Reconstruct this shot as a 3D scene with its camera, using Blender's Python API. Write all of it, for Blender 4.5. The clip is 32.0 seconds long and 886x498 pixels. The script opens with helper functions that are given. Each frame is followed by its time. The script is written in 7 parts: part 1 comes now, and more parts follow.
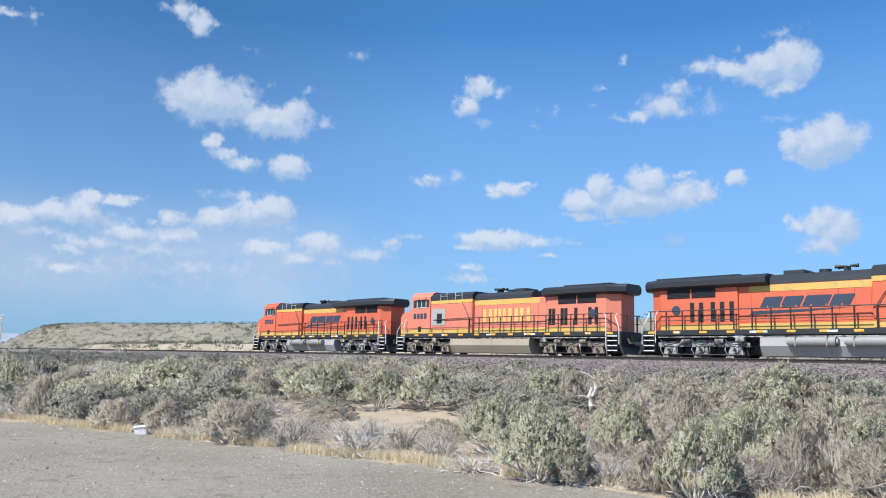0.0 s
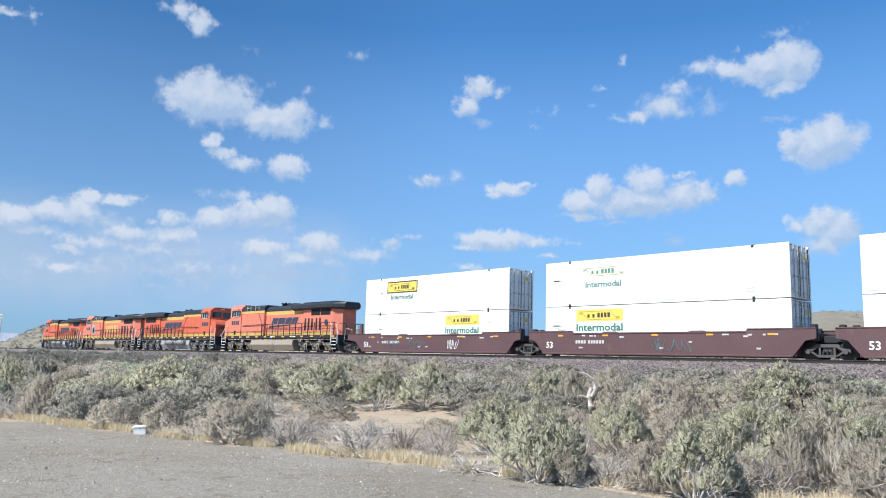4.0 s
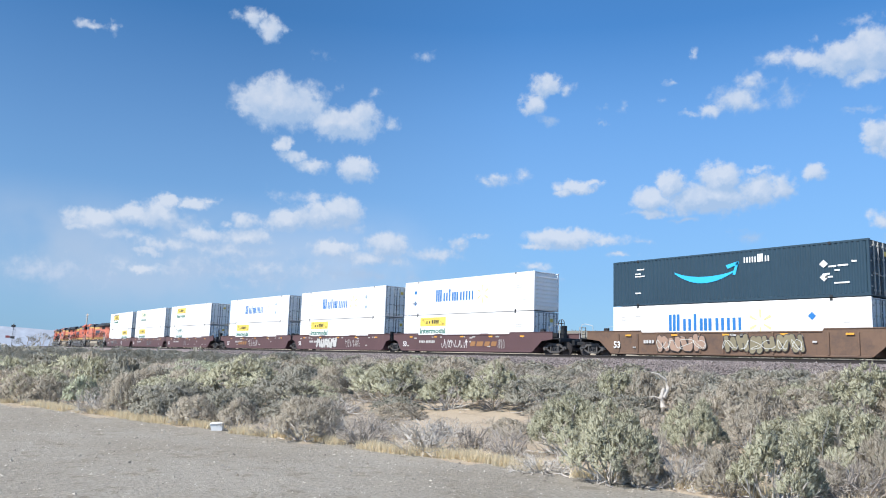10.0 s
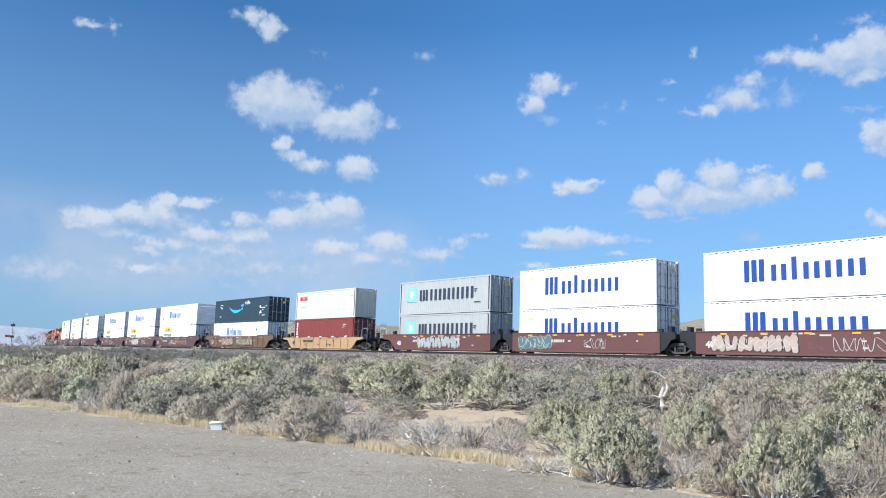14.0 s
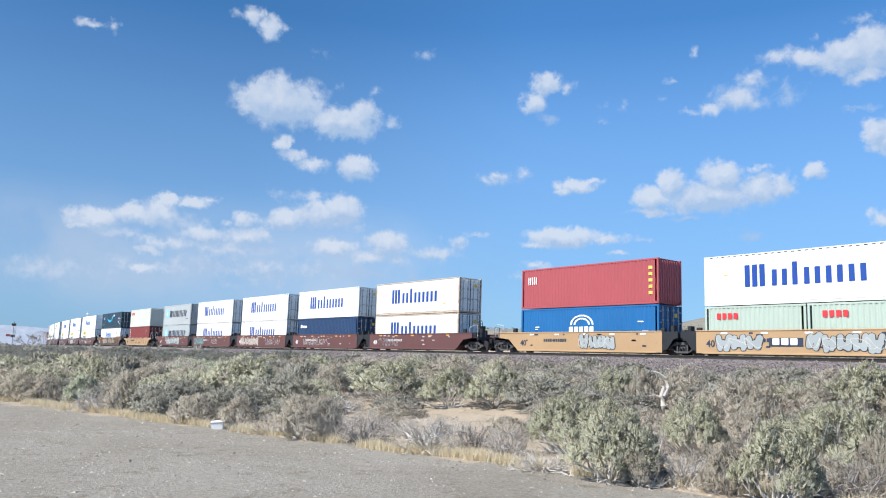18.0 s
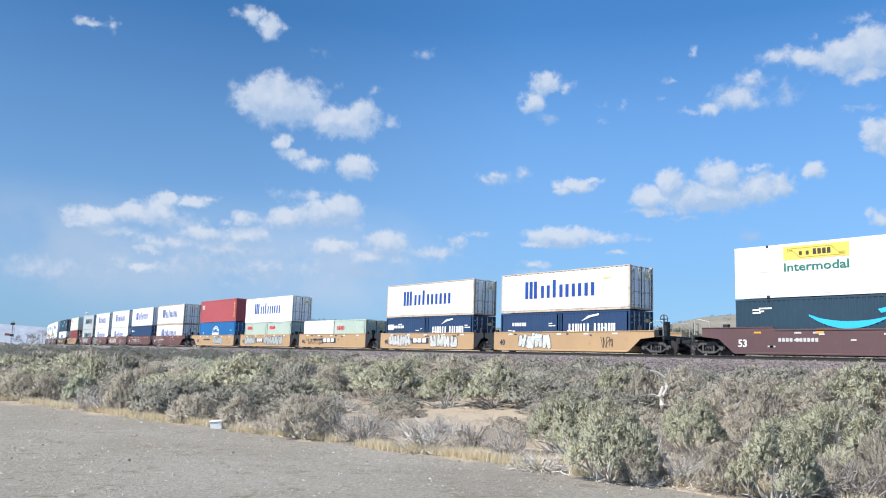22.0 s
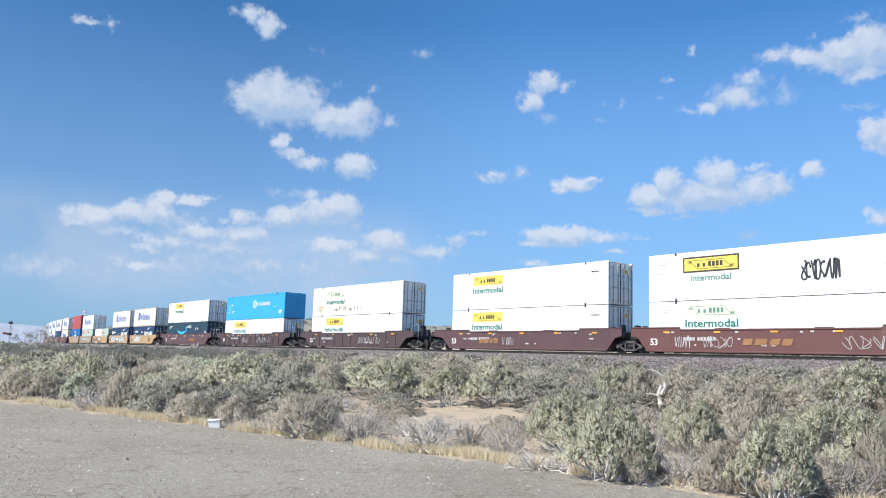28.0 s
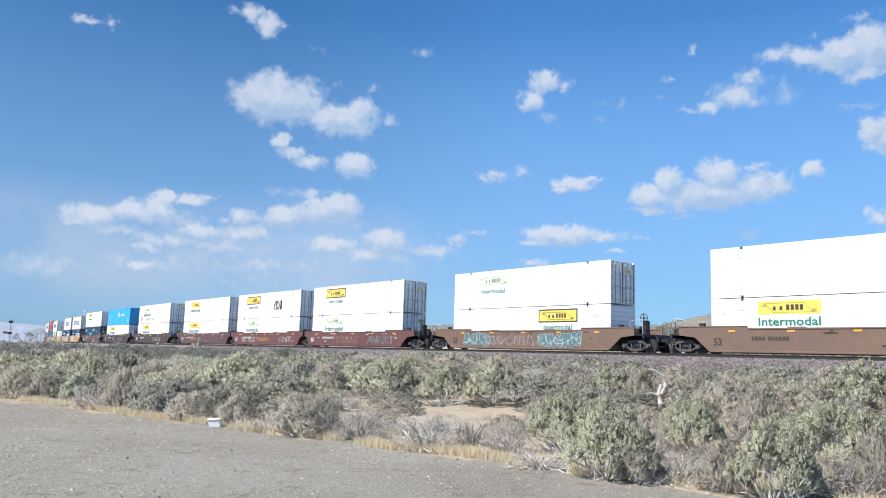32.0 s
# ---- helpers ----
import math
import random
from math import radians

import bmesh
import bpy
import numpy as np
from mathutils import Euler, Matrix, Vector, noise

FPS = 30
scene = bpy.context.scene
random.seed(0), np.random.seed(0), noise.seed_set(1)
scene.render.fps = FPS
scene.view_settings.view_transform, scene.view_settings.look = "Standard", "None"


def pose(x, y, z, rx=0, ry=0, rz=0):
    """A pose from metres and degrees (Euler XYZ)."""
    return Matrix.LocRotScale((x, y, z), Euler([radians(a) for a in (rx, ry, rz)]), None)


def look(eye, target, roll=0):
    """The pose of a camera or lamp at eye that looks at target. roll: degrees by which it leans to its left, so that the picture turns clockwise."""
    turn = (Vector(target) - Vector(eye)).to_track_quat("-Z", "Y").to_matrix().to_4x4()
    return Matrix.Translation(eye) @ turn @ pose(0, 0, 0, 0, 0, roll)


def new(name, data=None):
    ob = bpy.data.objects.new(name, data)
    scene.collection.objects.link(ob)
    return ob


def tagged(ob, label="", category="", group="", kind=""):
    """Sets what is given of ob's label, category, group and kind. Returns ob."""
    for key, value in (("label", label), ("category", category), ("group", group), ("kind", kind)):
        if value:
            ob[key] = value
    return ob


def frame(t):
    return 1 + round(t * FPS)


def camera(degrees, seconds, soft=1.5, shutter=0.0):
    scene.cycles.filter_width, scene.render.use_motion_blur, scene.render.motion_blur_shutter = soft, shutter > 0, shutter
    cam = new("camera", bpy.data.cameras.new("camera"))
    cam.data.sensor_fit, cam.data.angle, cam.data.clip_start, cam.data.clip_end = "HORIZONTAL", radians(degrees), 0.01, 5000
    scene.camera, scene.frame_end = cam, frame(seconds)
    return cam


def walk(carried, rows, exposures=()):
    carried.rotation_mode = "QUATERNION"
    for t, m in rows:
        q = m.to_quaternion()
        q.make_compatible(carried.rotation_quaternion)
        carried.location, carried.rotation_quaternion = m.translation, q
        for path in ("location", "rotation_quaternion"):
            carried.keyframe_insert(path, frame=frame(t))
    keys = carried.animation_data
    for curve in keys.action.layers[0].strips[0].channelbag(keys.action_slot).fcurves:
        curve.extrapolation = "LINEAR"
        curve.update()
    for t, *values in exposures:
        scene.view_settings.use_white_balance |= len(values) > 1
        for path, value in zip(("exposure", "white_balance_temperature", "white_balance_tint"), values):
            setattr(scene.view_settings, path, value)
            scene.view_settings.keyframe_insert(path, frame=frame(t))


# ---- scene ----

# ---------------------------------------------------------------- camera
EYE = Vector((0.0, 0.0, -0.644))        # z = 0 is the top of the rails


def aim(yaw, pitch, roll):
    a, b = radians(yaw), radians(pitch)
    d = Vector((math.sin(a) * math.cos(b), math.cos(a) * math.cos(b), math.sin(b)))
    return look(EYE, EYE + d, roll)


cam = camera(59.23, 32.0, soft=1.05)
walk(cam, [
    (0.0, aim(-46.63, 8.355, 1.56)), (3.5, aim(-46.58, 8.36, 1.60)), (5.0, aim(-46.72, 8.36, 1.60)),
    (5.5, aim(-47.60, 8.32, 1.62)), (6.0, aim(-49.70, 8.22, 1.78)), (6.5, aim(-51.17, 8.205, 1.81)),
    (7.0, aim(-51.48, 8.195, 1.80)), (8.0, aim(-51.65, 8.19, 1.80)), (10.0, aim(-51.60, 8.18, 1.81)),
    (13.0, aim(-51.55, 8.14, 1.81)), (16.5, aim(-51.65, 8.08, 1.82)), (19.0, aim(-51.59, 8.065, 1.80)),
    (22.0, aim(-51.55, 8.035, 1.83)), (25.0, aim(-51.46, 8.0, 1.81)), (28.0, aim(-51.43, 7.965, 1.84)),
    (30.0, aim(-51.47, 7.95, 1.82)), (32.0, aim(-51.44, 7.915, 1.87))])

# ---------------------------------------------------------------- light
scene.view_settings.exposure = 0.5
SUN_AZ, SUN_EL = radians(188), radians(50)      # compass angle from +Y towards +X, and height
sun_dir = Vector((math.sin(SUN_AZ) * math.cos(SUN_EL), math.cos(SUN_AZ) * math.cos(SUN_EL), math.sin(SUN_EL)))
sun_data = bpy.data.lights.new("sun", "SUN")
sun_data.energy, sun_data.angle, sun_data.color = 5.0, radians(0.53), (1.0, 0.975, 0.94)
sun = new("sun", sun_data)
sun.matrix_world = look(sun_dir * 50, Vector((0, 0, 0)))


class Nodes:
    """A small writer of node trees."""

    def __init__(self, tree):
        self.tree = tree

    def add(self, kind, values=None, **settings):
        n = self.tree.nodes.new(kind)
        for k, v in settings.items():
            setattr(n, k, v)
        for k, v in (values or {}).items():
            self.put(n, k, v)
        return n

    def put(self, n, k, v):
        if isinstance(v, bpy.types.NodeSocket):
            self.tree.links.new(v, n.inputs[k])
        else:
            n.inputs[k].default_value = v

    def math(self, op, a, b=0.0, c=None, clamp=False):
        vals = {0: a, 1: b}
        if c is not None:
            vals[2] = c
        return self.add("ShaderNodeMath", vals, operation=op, use_clamp=clamp).outputs[0]

    def mix(self, fac, a, b, mode="MIX"):
        n = self.add("ShaderNodeMix", data_type="RGBA", blend_type=mode)
        self.put(n, 0, fac), self.put(n, 6, a), self.put(n, 7, b)
        return n.outputs[2]

    def span(self, v, lo, hi, a=0.0, b=1.0, smooth=False):
        n = self.add("ShaderNodeMapRange", {0: v, 1: lo, 2: hi, 3: a, 4: b}, clamp=True)
        if smooth:
            n.interpolation_type = "SMOOTHSTEP"
        return n.outputs[0]

    def noise(self, vec, scale, detail=4.0, rough=0.55):
        return self.add("ShaderNodeTexNoise", {"Vector": vec, "Scale": scale, "Detail": detail, "Roughness": rough})


def build_world():
    world = bpy.data.worlds.new("desert_sky")
    scene.world = world
    world.use_nodes = True
    t = world.node_tree
    t.nodes.clear()
    N = Nodes(t)
    sky = N.add("ShaderNodeTexSky", sky_type="NISHITA", sun_disc=False, sun_elevation=SUN_EL, sun_rotation=SUN_AZ,
                altitude=700, air_density=1.0, dust_density=0.9, ozone_density=1.6)
    ray = N.add("ShaderNodeTexCoord").outputs["Generated"]
    xyz = N.add("ShaderNodeSeparateXYZ", {0: ray})
    az = N.math("MULTIPLY", N.math("ARCTAN2", xyz.outputs[0], xyz.outputs[1]), 57.2958)
    el = N.math("MULTIPLY", N.math("ARCSINE", xyz.outputs[2]), 57.2958)
    # ragged edges: the place in the sky is shaken by noise at two sizes
    big = N.noise(ray, 22.0, 3.0, 0.6).outputs["Color"]
    fine = N.noise(ray, 75.0, 5.0, 0.62).outputs["Color"]
    b, f = N.add("ShaderNodeSeparateColor", {0: big}), N.add("ShaderNodeSeparateColor", {0: fine})
    def shake(v, i, amount, small):
        v = N.math("ADD", v, N.math("MULTIPLY", N.math("SUBTRACT", b.outputs[i], 0.5), amount))
        return N.math("ADD", v, N.math("MULTIPLY", N.math("SUBTRACT", f.outputs[i], 0.5), small))
    az2, el2 = shake(az, 0, 1.3, 1.25), shake(el, 1, 0.8, 0.95)
    heap = []

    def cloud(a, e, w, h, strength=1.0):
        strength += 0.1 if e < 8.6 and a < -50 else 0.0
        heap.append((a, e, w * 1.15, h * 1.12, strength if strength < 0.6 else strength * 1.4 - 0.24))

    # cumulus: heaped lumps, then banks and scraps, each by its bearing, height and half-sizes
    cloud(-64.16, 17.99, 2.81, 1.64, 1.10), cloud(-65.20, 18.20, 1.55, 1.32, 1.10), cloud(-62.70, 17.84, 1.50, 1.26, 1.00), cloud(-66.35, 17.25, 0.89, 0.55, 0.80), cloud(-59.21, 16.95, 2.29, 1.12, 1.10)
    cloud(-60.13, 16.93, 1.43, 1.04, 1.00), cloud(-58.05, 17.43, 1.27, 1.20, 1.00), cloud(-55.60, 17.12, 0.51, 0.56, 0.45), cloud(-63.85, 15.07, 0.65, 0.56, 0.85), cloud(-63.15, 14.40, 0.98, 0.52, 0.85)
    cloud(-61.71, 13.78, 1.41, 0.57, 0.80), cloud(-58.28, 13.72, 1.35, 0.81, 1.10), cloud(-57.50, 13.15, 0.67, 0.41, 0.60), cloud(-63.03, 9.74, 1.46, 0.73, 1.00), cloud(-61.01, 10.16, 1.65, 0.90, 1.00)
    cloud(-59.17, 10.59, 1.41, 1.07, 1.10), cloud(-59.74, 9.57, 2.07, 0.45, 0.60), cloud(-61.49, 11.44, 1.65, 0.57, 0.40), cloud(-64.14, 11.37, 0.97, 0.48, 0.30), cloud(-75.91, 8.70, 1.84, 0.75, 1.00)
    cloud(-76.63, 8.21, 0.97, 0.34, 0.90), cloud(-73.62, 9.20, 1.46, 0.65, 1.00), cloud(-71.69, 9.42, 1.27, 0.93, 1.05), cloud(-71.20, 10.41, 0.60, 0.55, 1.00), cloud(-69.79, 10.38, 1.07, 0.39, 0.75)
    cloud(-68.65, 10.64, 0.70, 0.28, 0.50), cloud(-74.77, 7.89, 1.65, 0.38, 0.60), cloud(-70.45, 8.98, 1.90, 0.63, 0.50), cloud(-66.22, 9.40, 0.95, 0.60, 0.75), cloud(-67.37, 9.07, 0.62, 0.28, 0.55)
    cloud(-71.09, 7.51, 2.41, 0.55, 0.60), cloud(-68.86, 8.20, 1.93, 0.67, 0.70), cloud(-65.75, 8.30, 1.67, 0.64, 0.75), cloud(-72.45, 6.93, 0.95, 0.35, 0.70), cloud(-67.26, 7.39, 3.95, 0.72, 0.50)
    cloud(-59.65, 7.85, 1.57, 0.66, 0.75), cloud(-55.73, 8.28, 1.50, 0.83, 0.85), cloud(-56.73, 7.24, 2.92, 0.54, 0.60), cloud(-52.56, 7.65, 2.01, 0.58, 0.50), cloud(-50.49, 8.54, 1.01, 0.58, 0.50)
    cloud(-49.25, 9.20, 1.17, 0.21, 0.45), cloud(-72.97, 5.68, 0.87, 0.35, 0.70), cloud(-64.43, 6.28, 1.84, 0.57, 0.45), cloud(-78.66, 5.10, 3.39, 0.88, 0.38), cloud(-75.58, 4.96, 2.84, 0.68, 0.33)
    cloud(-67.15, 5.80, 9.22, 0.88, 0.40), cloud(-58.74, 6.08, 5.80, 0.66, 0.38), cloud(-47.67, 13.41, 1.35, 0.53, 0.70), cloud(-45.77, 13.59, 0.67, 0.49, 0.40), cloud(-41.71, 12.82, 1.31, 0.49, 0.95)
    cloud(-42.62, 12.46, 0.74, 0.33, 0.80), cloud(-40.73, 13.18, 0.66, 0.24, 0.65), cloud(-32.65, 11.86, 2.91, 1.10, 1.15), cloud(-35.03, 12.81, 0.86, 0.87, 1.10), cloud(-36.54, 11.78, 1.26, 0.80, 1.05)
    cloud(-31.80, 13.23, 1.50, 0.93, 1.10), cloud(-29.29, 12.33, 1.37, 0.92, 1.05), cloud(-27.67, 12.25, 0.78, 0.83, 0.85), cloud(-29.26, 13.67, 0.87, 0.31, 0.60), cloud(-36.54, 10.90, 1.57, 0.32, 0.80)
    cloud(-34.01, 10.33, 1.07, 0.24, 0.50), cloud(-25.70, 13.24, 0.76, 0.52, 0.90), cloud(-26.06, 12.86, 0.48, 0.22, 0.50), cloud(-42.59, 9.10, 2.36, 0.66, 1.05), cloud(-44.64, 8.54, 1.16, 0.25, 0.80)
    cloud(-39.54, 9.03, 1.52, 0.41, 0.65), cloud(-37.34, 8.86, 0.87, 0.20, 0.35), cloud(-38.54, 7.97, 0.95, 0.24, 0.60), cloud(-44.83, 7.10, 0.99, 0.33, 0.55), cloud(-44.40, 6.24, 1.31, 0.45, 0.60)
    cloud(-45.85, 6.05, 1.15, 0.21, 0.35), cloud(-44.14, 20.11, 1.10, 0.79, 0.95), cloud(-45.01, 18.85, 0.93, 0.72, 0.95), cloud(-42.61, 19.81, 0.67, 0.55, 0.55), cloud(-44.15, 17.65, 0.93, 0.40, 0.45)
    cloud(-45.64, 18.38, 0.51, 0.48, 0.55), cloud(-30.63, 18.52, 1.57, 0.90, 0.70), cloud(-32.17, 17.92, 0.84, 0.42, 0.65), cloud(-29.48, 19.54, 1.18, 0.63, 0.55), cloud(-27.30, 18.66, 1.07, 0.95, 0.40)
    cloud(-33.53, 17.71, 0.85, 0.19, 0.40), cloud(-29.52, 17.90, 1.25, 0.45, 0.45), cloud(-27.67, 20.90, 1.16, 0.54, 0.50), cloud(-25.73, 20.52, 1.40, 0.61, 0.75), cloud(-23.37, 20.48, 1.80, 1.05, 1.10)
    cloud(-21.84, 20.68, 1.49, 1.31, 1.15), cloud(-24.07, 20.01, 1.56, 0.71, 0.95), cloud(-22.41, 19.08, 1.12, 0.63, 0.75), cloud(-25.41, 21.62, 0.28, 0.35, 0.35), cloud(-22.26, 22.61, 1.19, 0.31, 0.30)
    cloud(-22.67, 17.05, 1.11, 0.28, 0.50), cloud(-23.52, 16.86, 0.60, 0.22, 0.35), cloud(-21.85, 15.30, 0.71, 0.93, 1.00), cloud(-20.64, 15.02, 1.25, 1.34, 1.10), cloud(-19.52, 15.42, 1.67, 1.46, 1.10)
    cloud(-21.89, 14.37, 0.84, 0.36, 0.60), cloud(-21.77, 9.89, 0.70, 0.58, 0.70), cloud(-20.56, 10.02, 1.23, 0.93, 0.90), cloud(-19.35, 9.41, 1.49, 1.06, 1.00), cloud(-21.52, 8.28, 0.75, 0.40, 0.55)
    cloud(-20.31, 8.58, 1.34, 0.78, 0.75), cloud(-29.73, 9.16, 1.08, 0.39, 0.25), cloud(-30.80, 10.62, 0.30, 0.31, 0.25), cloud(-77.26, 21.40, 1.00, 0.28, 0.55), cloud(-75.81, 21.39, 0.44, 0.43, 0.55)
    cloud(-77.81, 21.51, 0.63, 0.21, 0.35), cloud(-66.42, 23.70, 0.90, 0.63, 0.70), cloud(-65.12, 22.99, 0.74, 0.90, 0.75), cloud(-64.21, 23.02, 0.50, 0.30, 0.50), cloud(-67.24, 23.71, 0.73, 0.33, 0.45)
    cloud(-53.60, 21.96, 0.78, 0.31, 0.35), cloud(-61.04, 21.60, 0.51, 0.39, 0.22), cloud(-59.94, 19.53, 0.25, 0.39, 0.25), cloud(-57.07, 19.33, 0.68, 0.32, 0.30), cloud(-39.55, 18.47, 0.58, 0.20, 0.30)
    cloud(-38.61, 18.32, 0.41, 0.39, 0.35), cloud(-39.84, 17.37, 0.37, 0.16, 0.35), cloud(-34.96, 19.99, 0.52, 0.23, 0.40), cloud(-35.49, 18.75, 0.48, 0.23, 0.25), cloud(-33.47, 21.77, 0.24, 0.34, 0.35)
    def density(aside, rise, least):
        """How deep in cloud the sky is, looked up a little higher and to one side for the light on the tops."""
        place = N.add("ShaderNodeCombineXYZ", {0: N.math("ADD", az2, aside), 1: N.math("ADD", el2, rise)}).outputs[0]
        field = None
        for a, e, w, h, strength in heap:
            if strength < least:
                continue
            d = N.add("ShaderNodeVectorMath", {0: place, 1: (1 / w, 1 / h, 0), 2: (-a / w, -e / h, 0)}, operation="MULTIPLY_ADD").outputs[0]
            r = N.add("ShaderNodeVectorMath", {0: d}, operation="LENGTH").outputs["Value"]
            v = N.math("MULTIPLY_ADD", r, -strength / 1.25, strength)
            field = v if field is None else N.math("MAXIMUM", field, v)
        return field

    # the rest of the sky carries the same scattered cumulus
    rest = N.span(N.noise(ray, 5.0, 5.0, 0.6).outputs["Fac"], 0.58, 0.75, 0.0, 1.2)
    behind = N.math("MAXIMUM", N.span(az, -14.0, -6.0), N.span(az, -96.0, -88.0, 1.0, 0.0))
    behind = N.math("MAXIMUM", behind, N.span(el, 26.0, 30.0))
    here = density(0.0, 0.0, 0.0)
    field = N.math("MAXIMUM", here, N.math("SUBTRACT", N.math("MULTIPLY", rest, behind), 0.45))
    grain = N.noise(ray, 40.0, 7.0, 0.6).outputs["Fac"]
    curl = N.math("ABSOLUTE", N.math("SUBTRACT", N.noise(ray, 42.0, 4.0, 0.55).outputs["Fac"], 0.5))
    soft = N.math("MULTIPLY_ADD", N.math("SUBTRACT", grain, 0.5), 0.95, N.math("MULTIPLY_ADD", curl, -0.9, N.math("ADD", field, 0.06)))
    alpha = N.span(soft, 0.04, 0.62, 0.0, 0.86, smooth=True)
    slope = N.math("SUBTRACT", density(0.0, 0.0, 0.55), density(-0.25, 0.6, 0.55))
    shade = N.span(N.math("MULTIPLY_ADD", N.math("SUBTRACT", grain, 0.5), 1.4, N.math("MULTIPLY_ADD", curl, -1.6, N.math("MULTIPLY", slope, 1.0))), -0.42, 0.55)
    white = N.mix(shade, (4.4, 5.9, 8.2, 1), (7.3, 8.0, 9.2, 1))
    # summer haze low over the desert
    haze = N.span(el, 0.0, 24.0, 0.7, 0.0)
    deep = N.mix(1.0, sky.outputs[0], (0.55, 1.15, 1.61, 1), "MULTIPLY")
    clear = N.mix(haze, deep, (3.75, 5.75, 9.1, 1))
    # a thin milky veil of cloud low in the west
    veil = N.math("MULTIPLY", N.math("MULTIPLY", N.span(el, 1.5, 5.0, smooth=True), N.span(el, 12.0, 6.5, smooth=True)), N.span(az, -44.0, -60.0, smooth=True))
    veil = N.math("MULTIPLY", veil, N.span(N.noise(ray, 9.0, 4.0, 0.5).outputs["Fac"], 0.3, 0.62, 0.2, 0.7, smooth=True))
    clear = N.mix(veil, clear, (5.6, 7.0, 9.2, 1))
    # the sky pales from the west towards the north
    gain = N.math("MULTIPLY", N.span(az, -80.0, -44.0, 0.86, 1.0), N.math("MULTIPLY_ADD", N.math("MULTIPLY", N.span(el, 6.0, 18.0), N.span(az, -66.0, -46.0)), 0.2, 1.0))
    clear = N.mix(1.0, clear, N.add("ShaderNodeCombineColor", {0: gain, 1: gain, 2: gain}).outputs[0], "MULTIPLY")
    col = N.mix(alpha, clear, white)
    bg = N.add("ShaderNodeBackground", {0: col, 1: 0.068})
    out = N.add("ShaderNodeOutputWorld", {0: bg.outputs[0]})


build_world()

# ---------------------------------------------------------------- materials
MATS = {}


def mat(name, col, rough=0.6, metal=0.0, var=0.15, scale=2.0, bump=0.0, bscale=30.0, dirt=None, streak=0.0, rnd=0.0, spec=0.5):
    """A painted or natural surface: two sizes of mottling, grain, optional dirt (colour, share, scale) and downward streaks."""
    if name in MATS:
        return MATS[name]
    m = bpy.data.materials.new(name)
    m.use_nodes = True
    t = m.node_tree
    t.nodes.clear()
    N = Nodes(t)
    co = N.add("ShaderNodeTexCoord").outputs["Object"]
    info = N.add("ShaderNodeObjectInfo").outputs["Random"]
    off = N.math("MULTIPLY", info, 40.0)
    co = N.add("ShaderNodeVectorMath", {0: co, 1: N.add("ShaderNodeCombineXYZ", {0: off, 1: off, 2: off}).outputs[0]}, operation="ADD").outputs[0]
    wide = N.noise(co, scale * 0.35, 3.0).outputs["Fac"]
    small = N.noise(co, scale * 6.0, 5.0, 0.65).outputs["Fac"]
    v = N.math("ADD", N.math("MULTIPLY_ADD", wide, 2 * var, 1 - var), N.math("MULTIPLY_ADD", small, var, -var / 2))
    if rnd:
        v = N.math("MULTIPLY", v, N.math("MULTIPLY_ADD", info, 2 * rnd, 1 - rnd))
    c = N.mix(1.0, (*col, 1), N.add("ShaderNodeCombineColor", {0: v, 1: v, 2: v}).outputs[0], "MULTIPLY")
    r = N.math("MULTIPLY_ADD", small, 0.25, rough - 0.12, clamp=True)
    if dirt:
        dc, share, ds = dirt
        d = N.noise(co, ds, 6.0, 0.7).outputs["Fac"]
        f = N.span(d, 0.72 - share * 0.5, 0.86 - share * 0.4)
        if streak:
            st = N.add("ShaderNodeVectorMath", {0: co, 1: (5.0, 5.0, 0.25)}, operation="MULTIPLY").outputs[0]
            f = N.math("MAXIMUM", N.math("MULTIPLY", f, 0.8), N.math("MULTIPLY", N.span(N.noise(st, 1.0, 5.0, 0.7).outputs["Fac"], 0.55, 0.75), streak))
        c = N.mix(f, c, (*dc, 1))
    bsdf = N.add("ShaderNodeBsdfPrincipled", {"Base Color": c, "Roughness": r, "Metallic": metal, "Specular IOR Level": spec})
    if bump:
        bn = N.noise(co, bscale, 5.0, 0.6).outputs["Fac"]
        N.put(bsdf, "Normal", N.add("ShaderNodeBump", {"Strength": bump, "Distance": 0.02, "Height": bn}).outputs[0])
    N.add("ShaderNodeOutputMaterial", {0: bsdf.outputs[0]})
    MATS[name] = m
    return m


